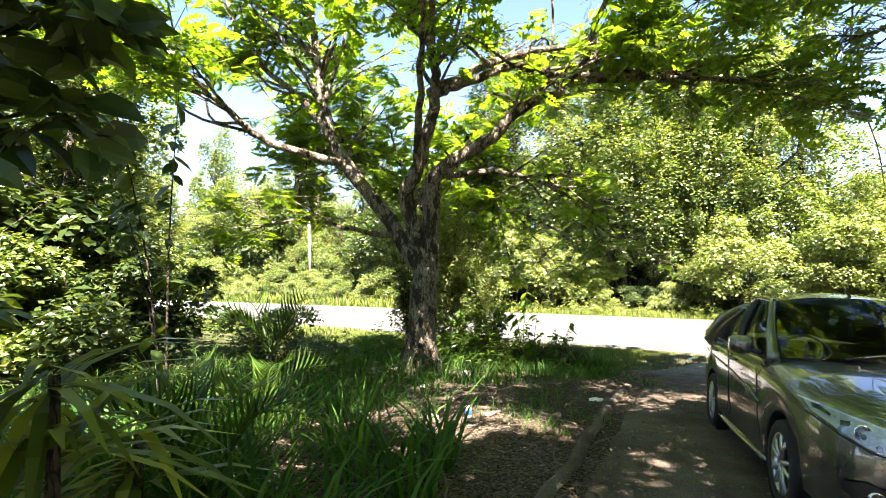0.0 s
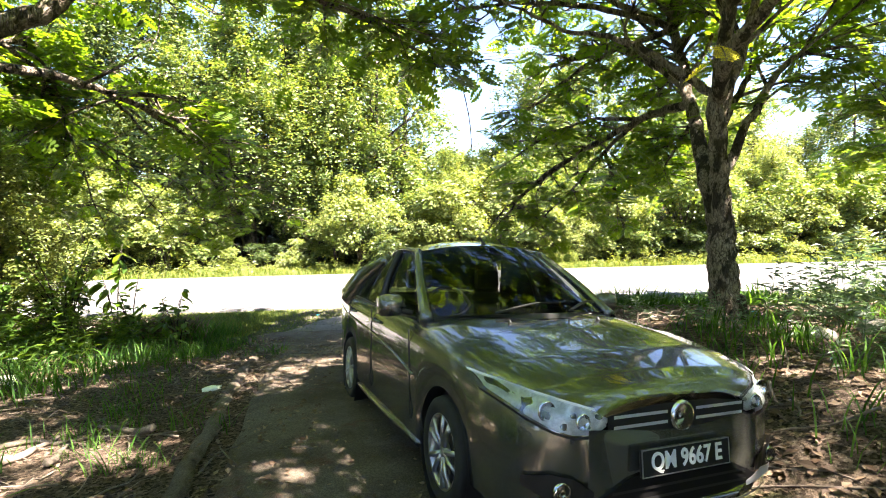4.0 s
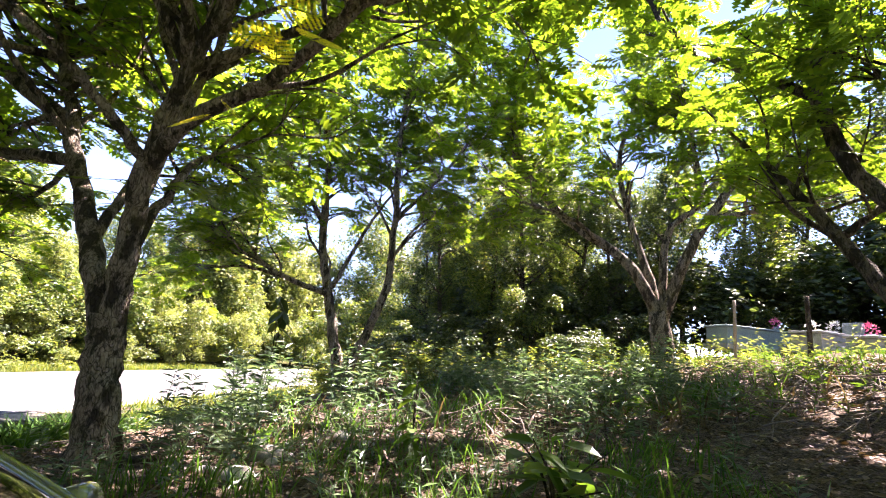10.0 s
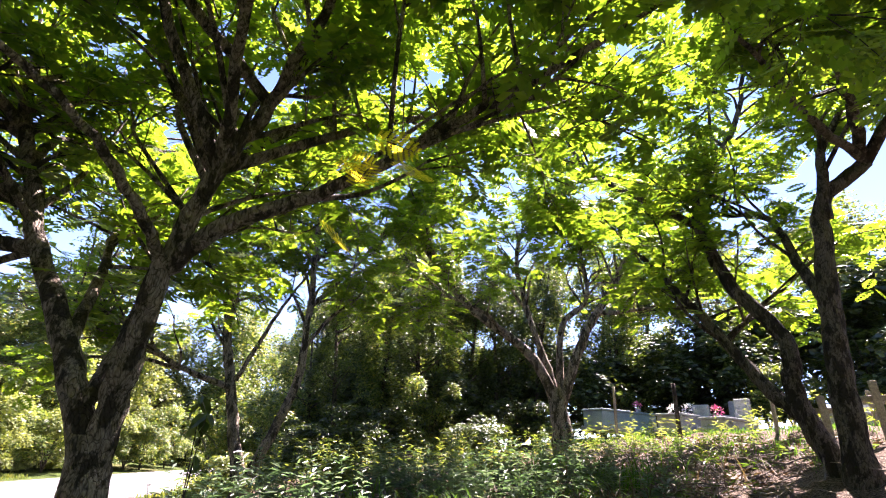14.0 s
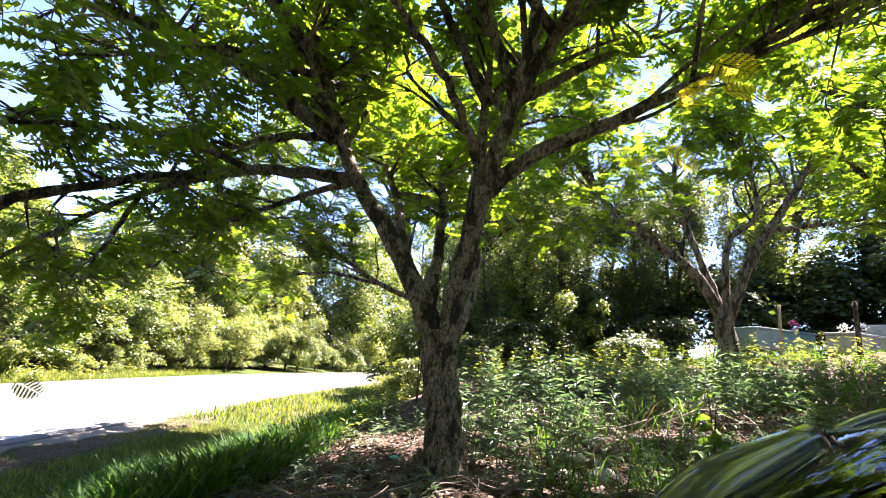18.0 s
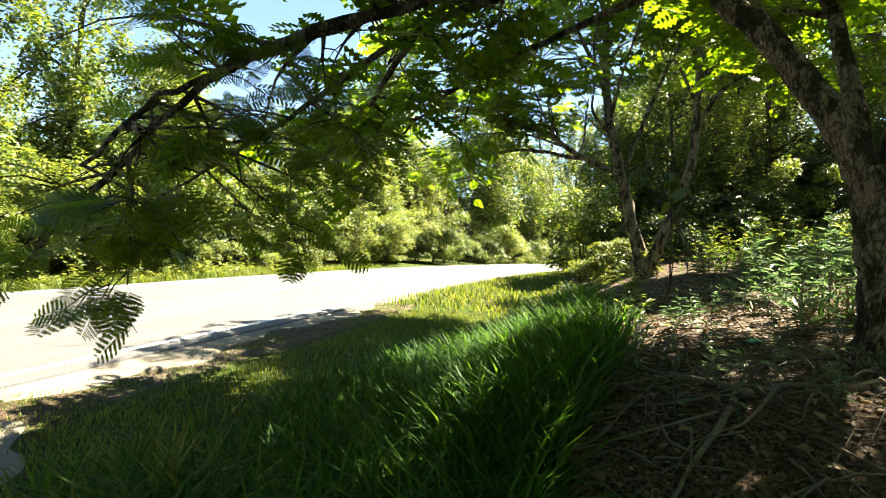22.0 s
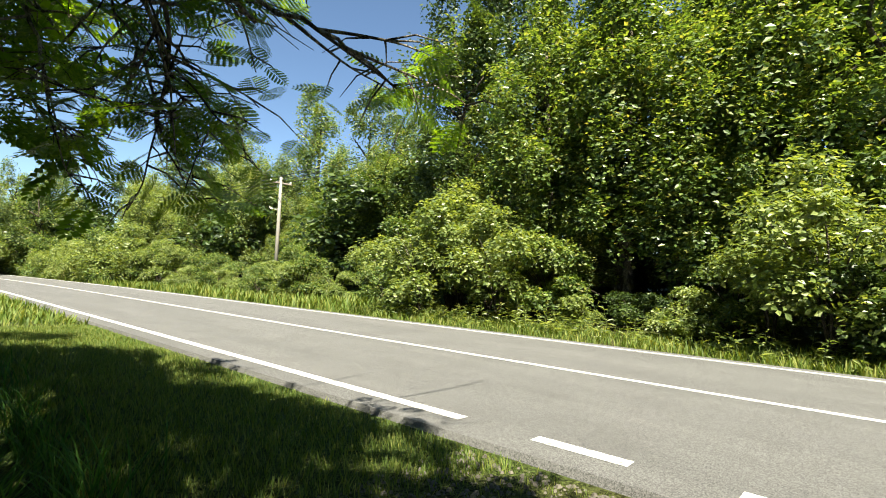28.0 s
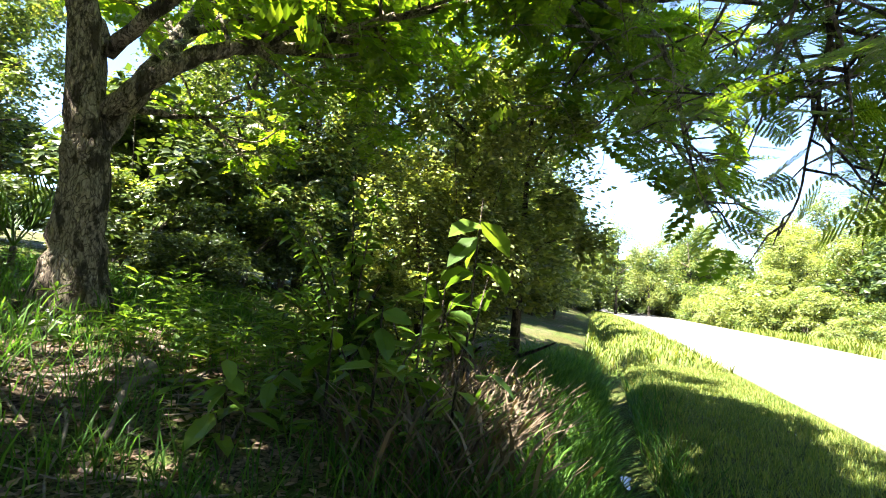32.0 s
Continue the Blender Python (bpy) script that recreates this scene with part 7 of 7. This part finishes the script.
    # bonnet shut line, wipers, aerial
    strip_tube(car, "bonnet_gap", [(-0.735, Y(1.2), 0.905), (-0.74, Y(0.7), 0.845), (-0.62, Y(0.3), 0.765), (-0.36, Y(0.1), 0.742), (0, Y(0.06), 0.752), (0.36, Y(0.1), 0.742), (0.62, Y(0.3), 0.765), (0.74, Y(0.7), 0.845), (0.735, Y(1.2), 0.905)], 0.005, M_BLACK, 5)
    V, F = patch([(-0.70, Y(1.36), 0.935), (0, Y(1.02), 0.968), (0.70, Y(1.36), 0.935)], [(-0.70, Y(1.44), 0.957), (0, Y(1.12), 0.994), (0.70, Y(1.44), 0.957)], 3, 24, 0.012)
    mesh_part("scuttle", V, F, M_BLACK, car, "black scuttle panel")
    for a, b in (((0.35, Y(1.14), 1.0), (-0.30, Y(1.28), 1.04)), ((-0.20, Y(1.13), 1.0), (-0.66, Y(1.47), 1.035))):
        strip_tube(car, "wiper", [a, tuple((np.array(a) + b) / 2 + (0, 0.02, 0.03)), b], 0.009, M_BLACK)
    strip_tube(car, "aerial", [(0, Y(2.03), 1.47), (0, Y(2.07), 1.492), (0, Y(2.13), 1.53)], 0.011, M_BLACK, 6)
    # cabin
    bm = bmesh.new()
    box(bm, -0.66, Y(1.85), 0.72, 0.66, Y(1.35), 0.93, 0.04)
    part("dashboard", bm, M_CLOTH, car)
    for x in (-0.34, 0.34):
        seat = empty("seat", pose(x, Y(2.5), 0.5), "", "")
        seat.parent = car
        bm = bmesh.new()
        box(bm, -0.23, -0.1, -0.05, 0.23, 0.4, 0.08, 0.04)
        part("cushion", bm, M_CLOTH, seat)
        bm = bmesh.new()
        box(bm, -0.22, -0.2, 0.0, 0.22, -0.06, 0.55, 0.05)
        part("backrest", bm, M_CLOTH, seat)
        bm = bmesh.new()
        box(bm, -0.12, -0.23, 0.58, 0.12, -0.13, 0.76, 0.04)
        part("headrest", bm, M_CLOTH, seat)
    bm = bmesh.new()
    box(bm, -0.6, Y(3.45), 0.45, 0.6, Y(3.2), 0.98, 0.05)
    part("rear_bench", bm, M_CLOTH, car)
    ang = np.linspace(0, 2 * np.pi, 25)
    P = np.stack([0.34 + 0.18 * np.cos(ang), Y(1.95) - 0.09 * np.sin(ang) * 0.8, 0.96 + 0.16 * np.sin(ang)], -1)
    V, Q, T = tube(P, 0.015, 6)
    mesh_part("steering_wheel", V, [Q, T], M_BLACK, car)
    return car


build_sedan()


M_TINT = plain("dark_tinted_glass", (0.008, 0.012, 0.011), 0.3, spec=0.22)


def build_hatchback():
    """The back corner of a white car that stands before the sedan's nose."""
    car = empty("hatchback", pose(2.83, -13.64, 1.05, 0, 0, -128), "white hatchback with tall red tail lamps", "car")
    us = np.linspace(0, 3.4, 40)
    rows = []
    for u in us:
        w = float(np.interp(u, (0, 0.08, 0.3, 2.9, 3.4), (0.66, 0.74, 0.79, 0.78, 0.6)))
        zl = 0.22
        for c in (0.62, 2.75):
            d = 0.33**2 - (u - c) ** 2
            if d > 0:
                zl = max(zl, 0.28 + math.sqrt(d))
        zt = float(np.interp(u, (0, 0.1, 0.6, 2.4, 3.3, 3.4), (0.98, 1.02, 1.0, 0.96, 0.8, 0.6)))
        half = [(w - 0.03, zl), (w, zl + 0.05), (w, 0.7), (w - 0.02, zt - 0.1), (w - 0.06, zt), (0.3, zt + 0.01)]
        rows.append([(x, -0.8 + u, h) for x, h in half] + [(-x, -0.8 + u, h) for x, h in reversed(half)])
    m = len(rows[0])
    V = np.array(rows).reshape(-1, 3)
    F = [grid_faces(40, m)[:, ::-1], np.array([[k, m - 1 - k, m - 2 - k, k + 1] for k in range(m // 2)])]
    mesh_part("body", V, F, M_CARWHITE, car)
    V, F = patch([(-0.68, -0.79, 1.0), (0, -0.83, 1.0), (0.68, -0.79, 1.0)], [(-0.6, -0.45, 1.2), (0, -0.5, 1.22), (0.6, -0.45, 1.2)], 5, 12, 0.02, (0, -1, 0))
    mesh_part("rear_window", V, F[:, ::-1], M_TINT, car, "dark rear window")
    V, F = patch([(-0.6, -0.45, 1.2), (0, -0.5, 1.22), (0.6, -0.45, 1.2)], [(-0.58, 1.2, 1.25), (0, 1.25, 1.28), (0.58, 1.2, 1.25)], 5, 12, 0.03)
    mesh_part("roof", V, F, M_TINT, car, "dark roof")
    for s in (1, -1):
        V, F = patch([(0.74, -0.45, 1.0), (0.74, 0.5, 0.98), (0.7, 1.6, 0.95)], [(0.6, -0.43, 1.2), (0.6, 0.5, 1.24), (0.58, 1.2, 1.25)], 4, 10, 0.02, (1, 0, 0))
        mesh_part("side_window", V * (s, 1, 1), F, M_TINT, car)
        V, F = patch([(0.60, -0.815, 0.62), (0.69, -0.80, 0.62), (0.765, -0.68, 0.62)], [(0.60, -0.82, 0.94), (0.68, -0.80, 0.95), (0.75, -0.68, 0.95)], 8, 10, 0.025, (0.4, -0.9, 0))
        mesh_part("tail_lamp", V * (s, 1, 1), F, M_RED, car, "tall red tail lamp")
        for y in (-0.18, 1.95):
            wheel(car, s * 0.7, y, s)
    for k in range(7):
        bm = bmesh.new()
        box(bm, -0.45 + k * 0.045, -0.835, 0.80, -0.415 + k * 0.045, -0.815, 0.83, 0.004)
        part("badge_letter", bm, M_CHROME, car, "small chrome badge shape")
    return car


build_hatchback()

# ---- graves, posts, pole, small litter ----
M_CONCRETE = grainy("weathered_white_concrete", (0.2, 0.22, 0.22), (0.4, 0.42, 0.42), 2.5, 30, 0.85, 0.4, 0.01)
M_TILE_BLUE = grainy("pale_blue_painted_tomb", (0.17, 0.26, 0.28), (0.32, 0.42, 0.44), 2.0, 26, 0.6, 0.3, 0.006)
M_OLDWOOD = grainy("weathered_timber", (0.16, 0.13, 0.1), (0.38, 0.33, 0.27), 5, 40, 0.9, 0.6, 0.01)
M_POLE = grainy("pale_concrete_pole", (0.16, 0.145, 0.125), (0.3, 0.28, 0.25), 1.5, 30, 0.85, 0.3, 0.006)
M_WIRE = plain("black_cable", (0.02, 0.02, 0.02), 0.6)
M_PINK = plain("pink_cloth_flower", (0.62, 0.12, 0.25), 0.7, wear=0.3)
M_PETAL = plain("white_cloth_flower", (0.8, 0.78, 0.72), 0.7)
M_TEAL = plain("teal_plastic", (0.05, 0.42, 0.4), 0.4)
M_BLUE_MARK = grainy("blue_chalk_mark", (0.16, 0.32, 0.36), (0.3, 0.5, 0.55), 9, 60, 0.95)
M_PAPER = plain("crumpled_white_plastic", (0.78, 0.78, 0.76), 0.5, wear=0.15)


def block(parent, name, x0, y0, z0, x1, y1, z1, mat, bevel=0.02, label=""):
    return part(name, box(bmesh.new(), x0, y0, z0, x1, y1, z1, bevel), mat, parent, label)


def tomb(x, y, turn, long, wide, high, mat, label, head=0.0, lift=0.0):
    t = empty("grave", pose(x, y, float(gz(x, y)) - 0.1 + lift, 0, 0, turn), label, "grave", "graves on the bank")
    block(t, "plinth", -long / 2 - 0.08, -wide / 2 - 0.08, 0, long / 2 + 0.08, wide / 2 + 0.08, 0.18, M_CONCRETE)
    block(t, "coffer", -long / 2, -wide / 2, 0.18, long / 2, wide / 2, high, mat)
    block(t, "cover_slab", -long / 2 - 0.05, -wide / 2 - 0.05, high, long / 2 + 0.05, wide / 2 + 0.05, high + 0.07, mat)
    if head:
        block(t, "headstone", -long / 2, -wide * 0.32, high + 0.07, -long / 2 + 0.14, wide * 0.32, high + head, M_CONCRETE, 0.04)
    return t


def flowers(x, y, z, mat, seed):
    r = np.random.default_rng(seed)
    vase = empty("flower_pot", pose(x, y, z), "small pot of cloth flowers on a grave", "flowers", "pots on the graves")
    mesh_part("pot", *(lambda q: (q[0][:, [1, 2, 0]], q[1]))(lathe([(0.0, 0.0), (0.07, 0.0), (0.1, 0.16), (0.085, 0.16), (0.07, 0.05)], 14)), M_CONCRETE, vase)
    n = 60
    D = unit(r.normal(0, 1, (n, 3)) + (0, 0, 0.6))
    V, Q = scatter(KITE, D * r.uniform(0.05, 0.17, (n, 1)) + (0, 0, 0.27), D, r.normal(0, 1, (n, 3)), r.uniform(0.06, 0.1, n))
    mesh_part("petals", V, Q, mat, vase, is_smooth=False, kind="stuff")


tomb(20.3, -19.4, 107, 2.7, 1.1, 0.75, M_TILE_BLUE, "long pale blue painted concrete tomb", 0.0, 0.25)
tomb(16.9, -20.1, 115, 1.9, 0.9, 0.55, M_CONCRETE, "weathered white tomb with a plain cover", 0.5, 0.1)
tomb(15.6, -20.7, 112, 1.7, 0.8, 0.4, M_CONCRETE, "low grey-white tomb half hidden by weeds", 0.75, 0.05)
tomb(18.6, -22.6, 110, 1.9, 0.9, 0.5, M_CONCRETE, "white tomb farther up the bank", 0.7, 0.1)
tomb(12.4, -22.0, 118, 1.7, 0.8, 0.35, M_CONCRETE, "low sunlit white tomb in short grass", 0.45, 0.0)
for x, y, dz, m, k in ((20.5, -20.3, 1.02, M_PINK, 1), (17.1, -20.3, 0.66, M_PETAL, 2), (16.8, -19.6, 0.66, M_PETAL, 3), (15.7, -20.4, 0.5, M_PINK, 4)):
    flowers(x, y, float(gz(x, y)) + dz - 0.12, m, k)


def post(x, y, high, r, mat, label, lean=0.0):
    p = spline([(0, 0, -0.2), (0.02 + lean * 0.5, 0, high * 0.5), (lean, 0.02, high)], 4)
    V, Q, T = tube(p, np.linspace(r, r * 0.85, len(p)), 8, rngG, 0.05)
    ob = mesh_part("fence_post", V, [Q, T], mat)
    ob.matrix_world = pose(x, y, float(gz(x, y)))
    return tagged(ob, label, "post", "posts below the graves")


post(16.2, -17.3, 1.75, 0.05, M_OLDWOOD, "thin upright grey wooden post")
post(14.4, -18.3, 1.55, 0.065, M_BARK_DARK, "dark crooked wooden post", 0.06)
post(11.6, -19.0, 1.1, 0.05, M_OLDWOOD, "short weathered wooden post")


def cross(x, y, high, turn, label):
    c = empty("wooden_cross", pose(x, y, float(gz(x, y)) - 0.1, 0, 3, turn), label, "cross", "wooden crosses")
    block(c, "upright", -0.06, -0.035, 0, 0.06, 0.035, high, M_OLDWOOD, 0.012)
    block(c, "crossbar", -0.34, -0.05, high * 0.68, 0.34, -0.015, high * 0.68 + 0.1, M_OLDWOOD, 0.012)


cross(8.9, -17.8, 0.95, 60, "weathered wooden grave cross in the grass")
cross(8.2, -18.2, 1.05, 50, "grey wooden grave cross with a short bar")
cross(10.6, -20.6, 0.9, 62, "leaning wooden grave cross")

# utility pole with its arm, stay and cables
pz = float(gz(-32.5, 15.6))
pole = empty("utility_pole", pose(-32.5, 15.6, pz, 0, 0, 0), "pale concrete utility pole with a crossarm", "utility pole")
V, Q, T = tube(np.array([(0, 0, -0.3), (0, 0, 3.8), (0, 0, 7.7)]), [0.16, 0.13, 0.1], 12)
mesh_part("shaft", V, [Q, T], M_POLE, pole)
block(pole, "crossarm", -0.06, -0.9, 7.2, 0.06, 0.9, 7.32, M_OLDWOOD)
for y in (-0.8, 0.0, 0.8):
    V, F = lathe([(0.0, 0.0), (0.045, 0.0), (0.06, 0.05), (0.03, 0.08), (0.05, 0.12), (0.0, 0.16)], 12)
    mesh_part("insulator", V[:, [1, 2, 0]] + (0, y, 7.32), F, M_PAPER, pole)
V, Q, T = tube(np.array([(0.05, 0, 6.6), (2.2, 1.2, 3.3), (4.2, 2.4, 0.1)]), 0.018, 5)
mesh_part("stay_wire", V, [Q, T], M_WIRE, pole)


def cable(a, b, sag, label):
    a, b = np.array(a, float), np.array(b, float)
    k = np.linspace(0, 1, 22)[:, None]
    P = a + (b - a) * k
    P[:, 2] -= (sag * 4 * k * (1 - k))[:, 0]
    V, Q, T = tube(P - a, 0.022, 5)
    ob = mesh_part("power_cable", V, [Q, T], M_WIRE)
    ob.location = a
    tagged(ob, label, "cable", "power cables")


for dy in (-0.8, 0.0, 0.8):
    cable((-32.5, 15.6 + dy, pz + 7.45), (34, 24 + dy, 18.5), 1.6, "thin black power cable above the wood")
    cable((-32.5, 15.6 + dy, pz + 7.45), (-90, 16 + dy, 12.5), 1.4, "thin black power cable beside the road")


def scrap(name, x, y, size, mat, label, category, seed, flat=0.3, dz=0.0):
    """A crumpled bit of paper or plastic."""
    r = np.random.default_rng(seed)
    bm = bmesh.new()
    bmesh.ops.create_icosphere(bm, subdivisions=2, radius=1.0)
    for v in bm.verts:
        v.co = Vector((v.co.x * size * r.uniform(0.7, 1.2), v.co.y * size * 0.7 * r.uniform(0.7, 1.2), v.co.z * size * flat * r.uniform(0.5, 1.3)))
    me = bpy.data.meshes.new(name)
    bm.to_mesh(me)
    bm.free()
    me.materials.append(mat)
    ob = new(name, me)
    ob.matrix_world = pose(x, y, float(gz(x, y)) + size * flat * 0.6 + dz, 0, 0, r.uniform(0, 360))
    return tagged(ob, label, category, "litter by the drive")


scrap("crumpled_wrapper", -0.81, -8.7, 0.09, M_PAPER, "crumpled white plastic wrapper beside the drive", "litter", 1)
scrap("crumpled_wrapper", -3.0, -9.2, 0.06, M_PAPER, "small white wrapper in the grass", "litter", 2)
scrap("crumpled_wrapper", -1.12, -11.71, 0.05, M_PAPER, "scrap of white paper on the soil", "litter", 3)
scrap("crumpled_wrapper", -0.4, -12.1, 0.07, M_PAPER, "torn white paper on dry leaves", "litter", 4, 0.15)
scrap("plastic_scrap", 1.87, -0.7, 0.06, M_TEAL, "teal plastic scrap in the gravel", "litter", 5)
scrap("plastic_scrap", -0.7, -1.3, 0.06, M_TEAL, "teal plastic scrap in short grass", "litter", 6)
scrap("plastic_scrap", 5.9, -7.2, 0.07, M_TEAL, "pale teal plastic scrap at the tree's foot", "litter", 7)
can = empty("drink_can", pose(-1.64, -10.31, float(gz(-1.64, -10.31)), 0, 0, 20), "blue and white drink can standing in debris", "can")
mesh_part("can_body", *(lambda q: (q[0][:, [1, 2, 0]], q[1]))(lathe([(0.0, 0.0), (0.028, 0.0), (0.033, 0.012), (0.033, 0.1), (0.028, 0.115), (0.0, 0.112)], 20)), M_PAPER, can)
mesh_part("can_band", *(lambda q: (q[0][:, [1, 2, 0]], q[1]))(lathe([(0.0335, 0.03), (0.034, 0.032), (0.034, 0.08), (0.0335, 0.082)], 20)), plain("blue_print", (0.05, 0.2, 0.55), 0.35), can, "blue printed band")
for k, (x, y, ln, az, r) in enumerate(((-1.5, -10.0, 0.45, 1.4, 0.03), (-1.3, -10.1, 0.35, 1.8, 0.028), (-1.45, -9.85, 0.6, 0.3, 0.022), (-1.1, -9.7, 0.5, 2.7, 0.03), (-0.4, -11.0, 0.55, 2.2, 0.014), (-0.75, -10.6, 0.4, 0.9, 0.012), (-1.9, -10.6, 0.4, 2.3, 0.02))):
    stick(x, y, ln, az, r, 0.05, "broken branch in the heap of debris")
# blue chalk patch on the gravel
r = np.random.default_rng(8)
ang = np.linspace(0, 2 * np.pi, 22, endpoint=False)
rad = 0.1 * (1 + 0.35 * np.sin(3 * ang + 1) + 0.15 * r.normal(0, 1, 22))
ring_x, ring_y = 0.85 + rad * 1.4 * np.cos(ang), -1.0 + rad * 0.8 * np.sin(ang)
V = np.vstack([[(0.85, -1.0, float(gz(0.85, -1.0)) + 0.014)], np.stack([ring_x, ring_y, gz(ring_x, ring_y) + 0.004], -1)])
tagged(mesh_part("chalk_patch", V, np.array([(0, 1 + k, 1 + (k + 1) % 22) for k in range(22)]), M_BLUE_MARK, is_smooth=False), "patch of pale blue chalk on the gravel", "stain", kind="stuff")
# raised concrete edge of the drive
ys = np.arange(-17.2, -3.6, 0.1)
ex = drive_left(ys) + 0.012 * np.sin(5 * ys) + 0.008 * np.sin(17 * ys)
prof = [(-0.035, -0.06), (-0.03, 0.04), (0.0, 0.052), (0.05, 0.048), (0.075, 0.02)]
V = np.concatenate([[(x + dx, y, float(gz(x, y, False)) + dz + 0.004 * math.sin(23 * y + 9 * dx)) for dx, dz in prof] for x, y in zip(ex, ys)])
tagged(mesh_part("drive_edge", V, grid_faces(len(ys), 5)[:, ::-1], M_DRIVE), "narrow raised concrete edge of the drive", "kerb", kind="structure")
# wet spots in the ditch
M_WET = plain("wet_mud", (0.03, 0.026, 0.02), 0.06, spec=0.6, wear=0.3)
for k, (x, y, s) in enumerate(((-4.0, -2.93, 0.2), (-3.2, -2.96, 0.12), (-5.2, -2.95, 0.18))):
    rr = s * (1 + 0.2 * np.sin(3 * ang + k))
    px, py = x + rr * np.cos(ang), y + rr * 0.42 * np.sin(ang)
    z = float(gz(x, y)) + 0.03
    V = np.vstack([[(x, y, z)], np.stack([px, py, np.full(22, z)], -1)])
    tagged(mesh_part("puddle", V, np.array([(0, 1 + q, 1 + (q + 1) % 22) for q in range(22)]), M_WET, is_smooth=False), "shallow puddle at the bottom of the ditch", "puddle", "puddles in the ditch")
# white pail beside the drive
M_PAIL = plain("dull_white_plastic", (0.62, 0.66, 0.6), 0.45, wear=0.12)
pail = empty("pail", pose(2.42, -12.25, float(gz(2.42, -12.25)) + 0.03, 0, 0, 10), "dull white plastic pail beside the drive", "pail")
mesh_part("bucket", *(lambda q: (q[0][:, [1, 2, 0]], q[1]))(lathe([(0.0, 0.0), (0.11, 0.0), (0.14, 0.27), (0.15, 0.275), (0.15, 0.29), (0.135, 0.29), (0.105, 0.02), (0.0, 0.02)], 28)), M_PAIL, pail)
P = np.array([(0.15 * math.cos(q), 0.06, 0.27 - 0.15 * math.sin(q)) for q in np.linspace(0, math.pi, 12)])
V, Q, T = tube(P + np.array((0, 0.08, 0)), 0.004, 5)
mesh_part("wire_handle", V, [Q, T], M_ALLOY, pail)
# sandy apron between the drive and the road
M_SAND = grainy("pale_sandy_gravel", (0.07, 0.063, 0.052), (0.2, 0.178, 0.142), 2.6, 70, 0.95, 0.8, 0.014, (0.33, 0.285, 0.21))
ys = np.arange(-4.4, -0.44, 0.12)
V = []
for y in ys:
    l = float(np.interp(y, (-4.4, -3.0, -1.8, -0.5), (-1.6, -1.5, -0.6, 0.1))) + 0.1 * math.sin(4 * y)
    rr = float(apron_right(y)) + 0.12 * math.sin(3.3 * y + 1) + 0.1 * math.sin(8 * y)
    for k in np.linspace(0, 1, 34):
        x = l + (rr - l) * k
        edge = min(k, 1 - k)
        V.append((x, y, float(gz(x, y)) + (0.012 if edge > 0.04 else -0.02) + 0.006 * math.sin(9 * x + 5 * y) * math.cos(7 * y)))
xs = np.arange(4.2, 16.0, 0.2)
V2 = []
for x in xs:
    b = float(road_bend(x))
    w = 0.55 + 0.22 * math.sin(1.3 * x) + 0.12 * math.sin(4.1 * x + 1) - 0.03 * (x - 4.2)
    for k, h in ((0, -0.02), (0.12, 0.012), (0.5, 0.016), (1, 0.012)):
        y = b - 0.385 - w * (1 - k)
        V2.append((x, y, max(float(gz(x, y)) + h, -0.02 if k == 1 else -1)))
tagged(mesh_part("sandy_edge", V2, grid_faces(len(xs), 4), M_SAND), "pale strip of sand washed along the asphalt", "gravel", kind="structure")
tagged(mesh_part("gravel_apron", V, grid_faces(len(ys), 34)[:, ::-1], M_SAND), "pale sandy gravel apron meeting the asphalt", "gravel", kind="structure")
